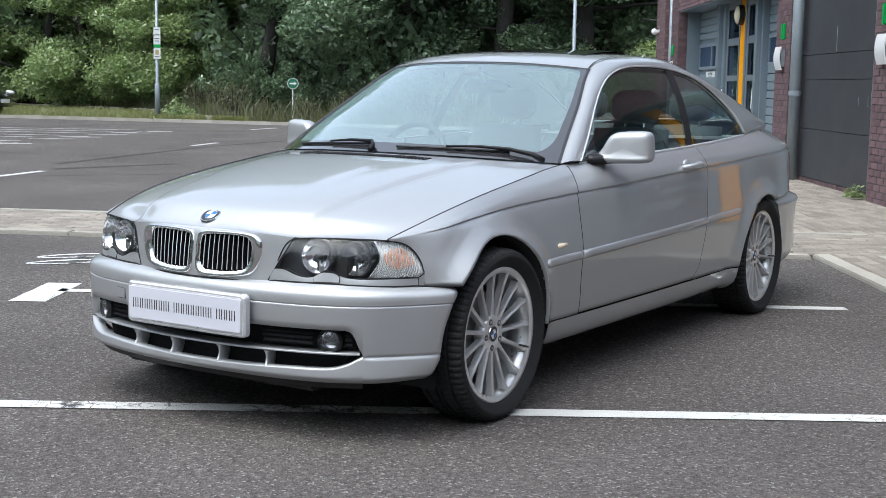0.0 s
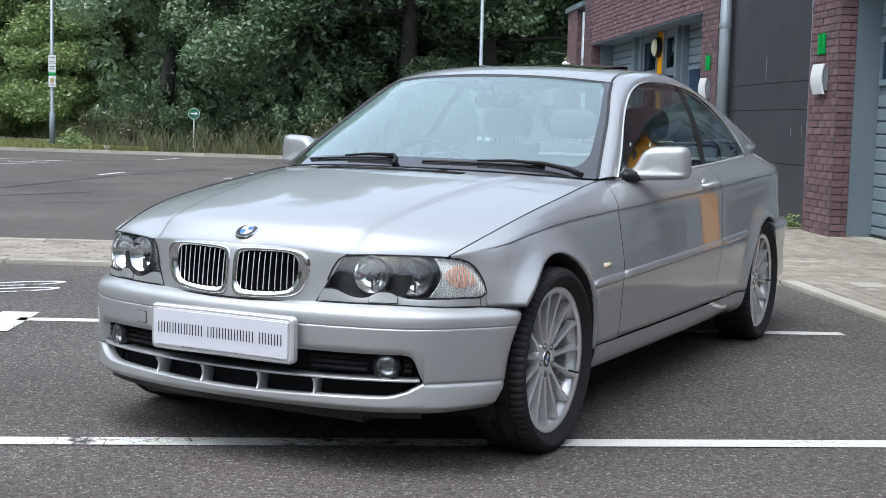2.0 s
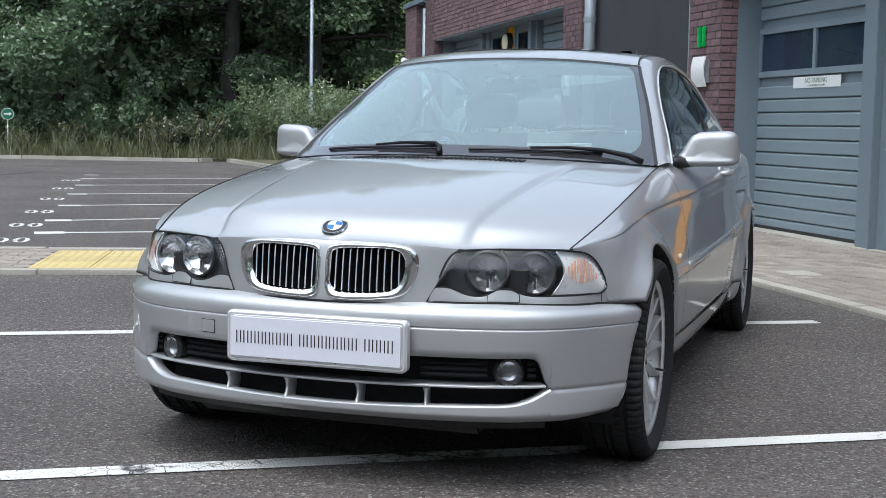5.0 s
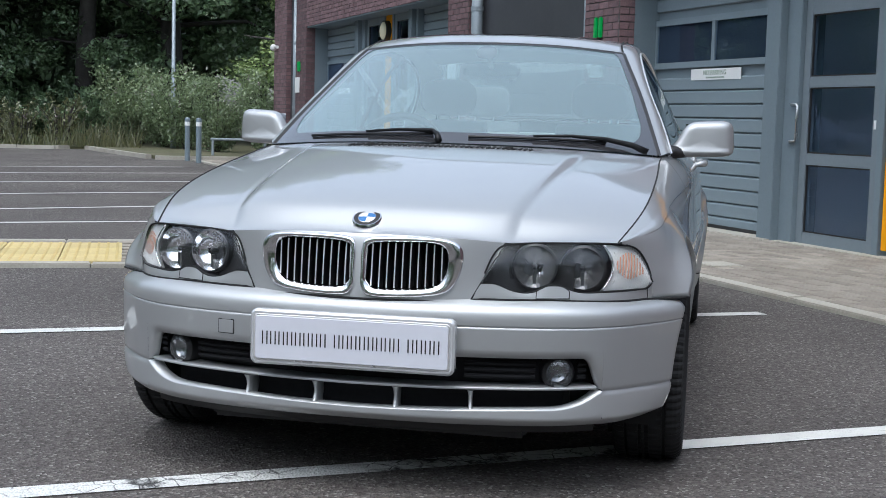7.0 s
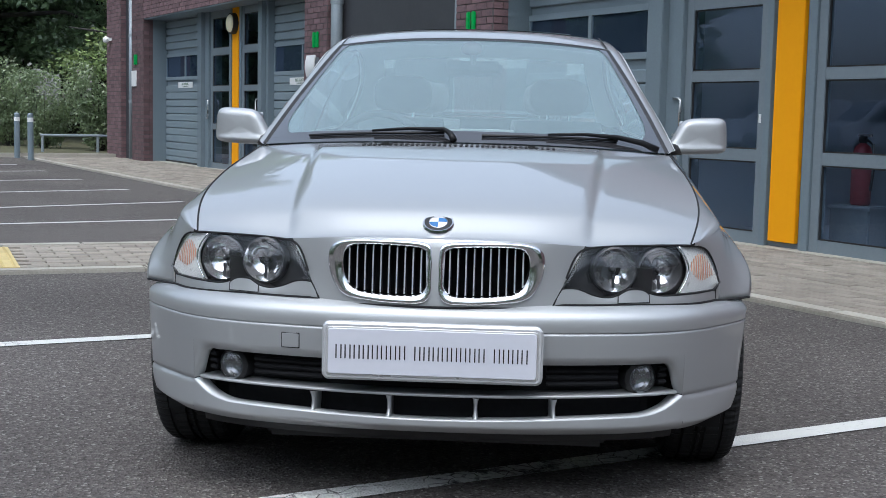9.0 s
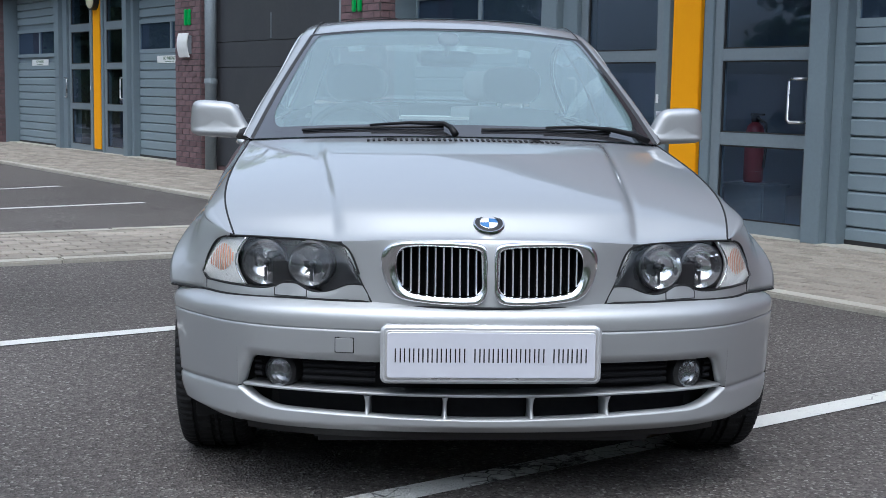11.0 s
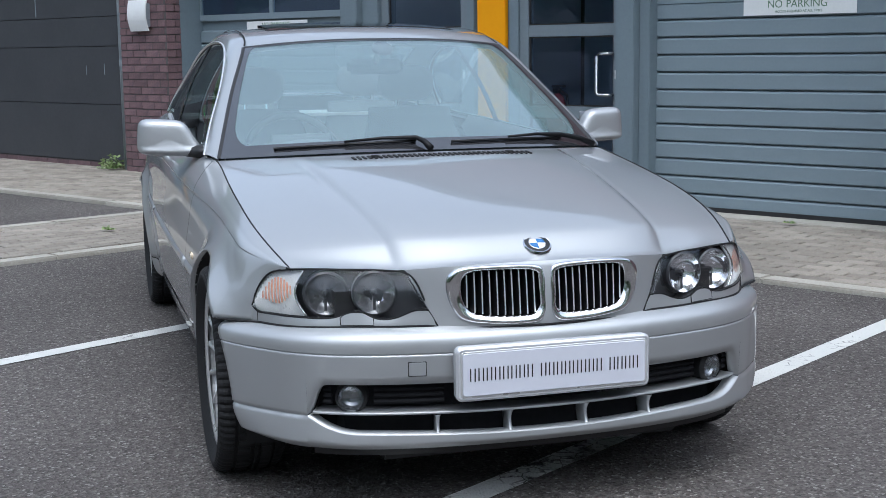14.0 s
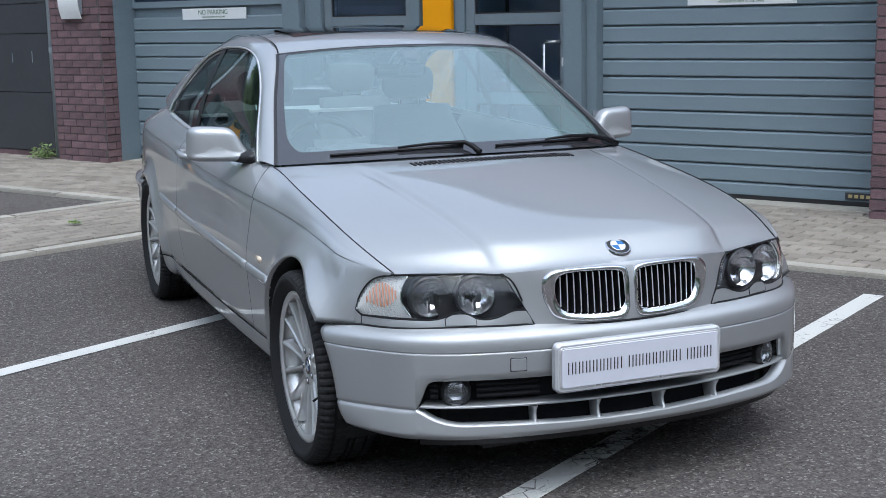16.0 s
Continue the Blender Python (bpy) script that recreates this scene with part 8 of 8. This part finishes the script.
for k in range(5):
    a = 2 * math.pi * (k + 0.5) / 5
    bm = lathe(bmesh.new(), [(0.0, 0.0612), (0.0115, 0.0612), (0.0115, 0.055)], 16)
    o = part("bolt_recess", bm, M_LAMPDARK, hub, "dark wheel bolt recess")
    o.location = (0, 0.05 * math.cos(a), 0.05 * math.sin(a))
    bm = lathe(bmesh.new(), [(0.0, 0.0630), (0.006, 0.0630), (0.0075, 0.0612)], 6)
    o = part("bolt", bm, M_CHROME, hub)
    o.location = (0, 0.05 * math.cos(a), 0.05 * math.sin(a))
roundel(hub, Matrix.Translation((0.0565, 0, 0)) @ Matrix.Rotation(math.pi / 2, 4, "Y"), 0.030)
part("brake_disc", lathe(bmesh.new(), [(0.06, 0.018), (0.145, 0.018), (0.147, 0.01), (0.147, -0.01)], 64), M_DISC, wheel, "grey brake disc")
part("brake_caliper", boxes((-0.03, 0.035, 0.09, 0.155, -0.07, 0.07), bevel=0.012), M_LAMPDARK, wheel)
part("barrel_back", lathe(bmesh.new(), [(0.06, -0.06), (RR - 0.02, -0.08)], 48), M_GAP, wheel)
bm = bmesh.new()
tube(bm, [(0.07, 0.178 * math.cos(-0.5), 0.178 * math.sin(-0.5)), (0.10, 0.2 * math.cos(-0.5), 0.2 * math.sin(-0.5))], 0.004, 8)
part("valve", bm, M_TRIMBLACK, wheel)


def place_wheel(src, x, y, rz, spin):
    m = Matrix.Translation((x, y, 0.307)) @ Matrix.Rotation(rz, 4, "Z") @ Matrix.Rotation(spin, 4, "X")
    if src is None:
        wheel.matrix_local = m
    else:
        made = copy_thing(wheel, Matrix.Identity(4))
        made.parent = car
        made.matrix_local = m


place_wheel(None, 0.729, 0.0, 0, 0.13)
place_wheel(wheel, 0.726, 2.725, 0, 0.4)
place_wheel(wheel, -0.729, 0.0, math.pi, 0.2)
place_wheel(wheel, -0.726, 2.725, math.pi, 0.9)
for sx in (1, -1):
    for a, nm in ((ARCH_F, "front"), (ARCH_R, "rear")):
        cy, cz, rf, rb2, rz = a
        cols = []
        for k in range(33):
            t = math.pi * (k / 32) * 1.24 - math.pi * 0.12
            cols.append([Vector((x, cy + (rf if math.cos(t) < 0 else rb2) * 0.985 * math.cos(t), cz + rz * 0.99 * math.sin(t))) for x in (0.77, 0.7, 0.50)] + [Vector((0.5, cy, cz))])
        sheet("wheel_arch_liner", cols, M_GAP, car, "black wheel arch liner", mirror=sx < 0)
part("underbody", boxes((-0.62, 0.62, 0.40, 3.5, 0.16, 0.2), (-0.46, 0.46, -0.5, 0.40, 0.17, 0.21), (-0.5, 0.5, -0.3, 3.3, 0.2, 0.33)), M_GAP, car, "dark underbody")
part("undertray", boxes((-0.44, 0.44, -0.585, -0.35, 0.160, 0.190), bevel=0.01), M_BLACK, car, "black plastic undertray")
part("bulkhead", boxes((-0.66, 0.66, 0.50, 0.56, 0.2, 0.84)), M_GAP, car)
part("radiator_panel", boxes((-0.55, 0.55, -0.55, -0.5, 0.2, 0.62)), M_GAP, car)

# -- cabin --
part("cabin_floor", boxes((-0.72, 0.72, 0.5, 3.0, 0.30, 0.34)), M_CABIN, car, "dark cabin floor")
for sx in (1, -1):
    cols = [[Vector((0.77, y, 0.33)), Vector((0.77, y, 0.7)), Vector((top_x(y) - 0.06, y, top_z(y) - 0.05)), Vector((top_x(y) - 0.02, y, top_z(y) + 0.001))] for y in np.linspace(0.66, 2.2, 20)]
    sheet("door_card", cols, M_CABIN, car, "dark grey inner door trim", mirror=sx > 0)
    # pale pillar lining
    cols = []
    for i in range(40):
        t = i / 39
        a, b = cant_in(t), dlo(t)
        cols.append([a + Vector((-0.022, 0, -0.02)), a.lerp(b, 0.6) + Vector((-0.03, 0, -0.02)), b + Vector((-0.02, 0, -0.004))])
    sheet("pillar_lining", cols, M_CABINPALE, car, "pale pillar lining", mirror=sx < 0)
hl_rows = [[roof_point(lerp(-0.97, 0.97, i / 20), j / 16) - Vector((0, 0, 0.022)) for i in range(21)] for j in range(17)]
sheet("headliner", hl_rows, M_CABINPALE, car, "pale headliner")
dash = [[Vector((x, y, z - 0.03 * (abs(x) / 0.7) ** 2 + (0.035 * math.exp(-((x + 0.36) / 0.17) ** 2) if y > 0.75 else 0))) for x in np.linspace(-0.7, 0.7, 31)] for y, z in ((0.42, 0.885), (0.6, 0.895), (0.78, 0.90), (0.9, 0.895), (0.95, 0.87), (0.96, 0.72), (0.9, 0.55))]
part("dash_binnacle", boxes((-0.5, -0.22, 0.88, 0.97, 0.86, 0.94), bevel=0.03), M_CABIN, sheet("dashboard", dash, M_CABIN, car, "dark grey dashboard"))
bm = bmesh.new()
pts = [(-0.36 + 0.185 * math.cos(a), 0.0, 0.185 * math.sin(a)) for a in np.linspace(0, 2 * math.pi, 41)]
tube(bm, pts, 0.016, 10, caps=False)
sw = part("steering_wheel", bm, M_TRIMBLACK, car, "dark steering wheel on the right-hand side", smooth=True)
sw.matrix_local = Matrix.Translation((0, 1.12, 0.83)) @ Matrix.Rotation(radians(-25), 4, "X")
part("wheel_boss", boxes((-0.45, -0.27, -0.02, 0.02, -0.06, 0.05), (-0.54, -0.18, -0.012, 0.012, -0.02, 0.02), bevel=0.012), M_TRIMBLACK, sw)


def seat(x, y, rear=False):
    s = part("rear_seat" if rear else "front_seat", boxes((x - 0.25, x + 0.25, y, y + 0.5, 0.36, 0.55), bevel=0.05), M_SEAT, car, "anthracite seat with a headrest", smooth=True)
    rows = []
    for j in range(12):
        v = j / 11
        ring = []
        for k in range(24):
            a = 2 * math.pi * k / 24
            wx = 0.25 * (1 - 0.22 * smooth01((v - 0.55) / 0.45))
            px = math.copysign(abs(math.cos(a)) ** 0.5, math.cos(a)) * wx
            py = math.copysign(abs(math.sin(a)) ** 0.6, math.sin(a)) * (0.075 - 0.025 * v)
            ring.append(Vector((x + px, y + 0.46 + 0.22 * v + py, 0.48 + 0.50 * v)))
        rows.append(ring)
    c = [Vector((x, y + 0.68, 0.99))] * 24
    sheet("seat_back", rows + [c], M_SEAT, s, close=True)
    bm = bmesh.new()
    bmesh.ops.create_uvsphere(bm, u_segments=24, v_segments=14, radius=1)
    for v in bm.verts:
        c = v.co
        v.co = Vector((x + 0.135 * math.copysign(abs(c.x) ** 0.6, c.x), y + 0.725 + 0.055 * c.y, 1.09 + 0.085 * math.copysign(abs(c.z) ** 0.7, c.z)))
    part("headrest", bm, M_SEAT, s, "padded headrest", smooth=True)
    part("headrest_post", tube(tube(bmesh.new(), [(x - 0.05, y + 0.7, 0.95), (x - 0.05, y + 0.72, 1.03)], 0.007, 8), [(x + 0.05, y + 0.7, 0.95), (x + 0.05, y + 0.72, 1.03)], 0.007, 8), M_CHROME, s)


seat(-0.36, 1.35)
seat(0.36, 1.35)
seat(-0.33, 2.15, True)
seat(0.33, 2.15, True)
part("parcel_shelf", boxes((-0.62, 0.62, 2.72, 3.08, 0.915, 0.93)), M_CABINPALE, car, "pale parcel shelf")
im = part("rear_view_mirror", boxes((-0.115, 0.115, 1.19, 1.22, 1.15, 1.21), bevel=0.018), M_TRIMBLACK, car, "interior mirror behind the windscreen", smooth=True)
part("mirror_stalk", tube(bmesh.new(), [(0, 1.205, 1.19), (0, 1.13, 1.255)], 0.012, 10), M_CABIN, im)
bm = bmesh.new()
bmesh.ops.create_uvsphere(bm, u_segments=24, v_segments=14, radius=1)
for v in bm.verts:
    v.co = Vector((0.042 * math.copysign(abs(v.co.x) ** 0.75, v.co.x), 1.085 + 0.035 * v.co.y + 0.02 * v.co.z, 1.25 + 0.026 * v.co.z))
part("sensor_pod", bm, mat("maroon_plastic", (0.05, 0.016, 0.02), (0.035, 0.012, 0.015), 0.5), im, "dark maroon sensor pod against the glass", smooth=True)
part("tax_disc", boxes((-0.10, -0.02, 0.60, 0.66, 0.905, 0.908)), M_SIGNWHITE, car, "white paper slip on the dashboard")
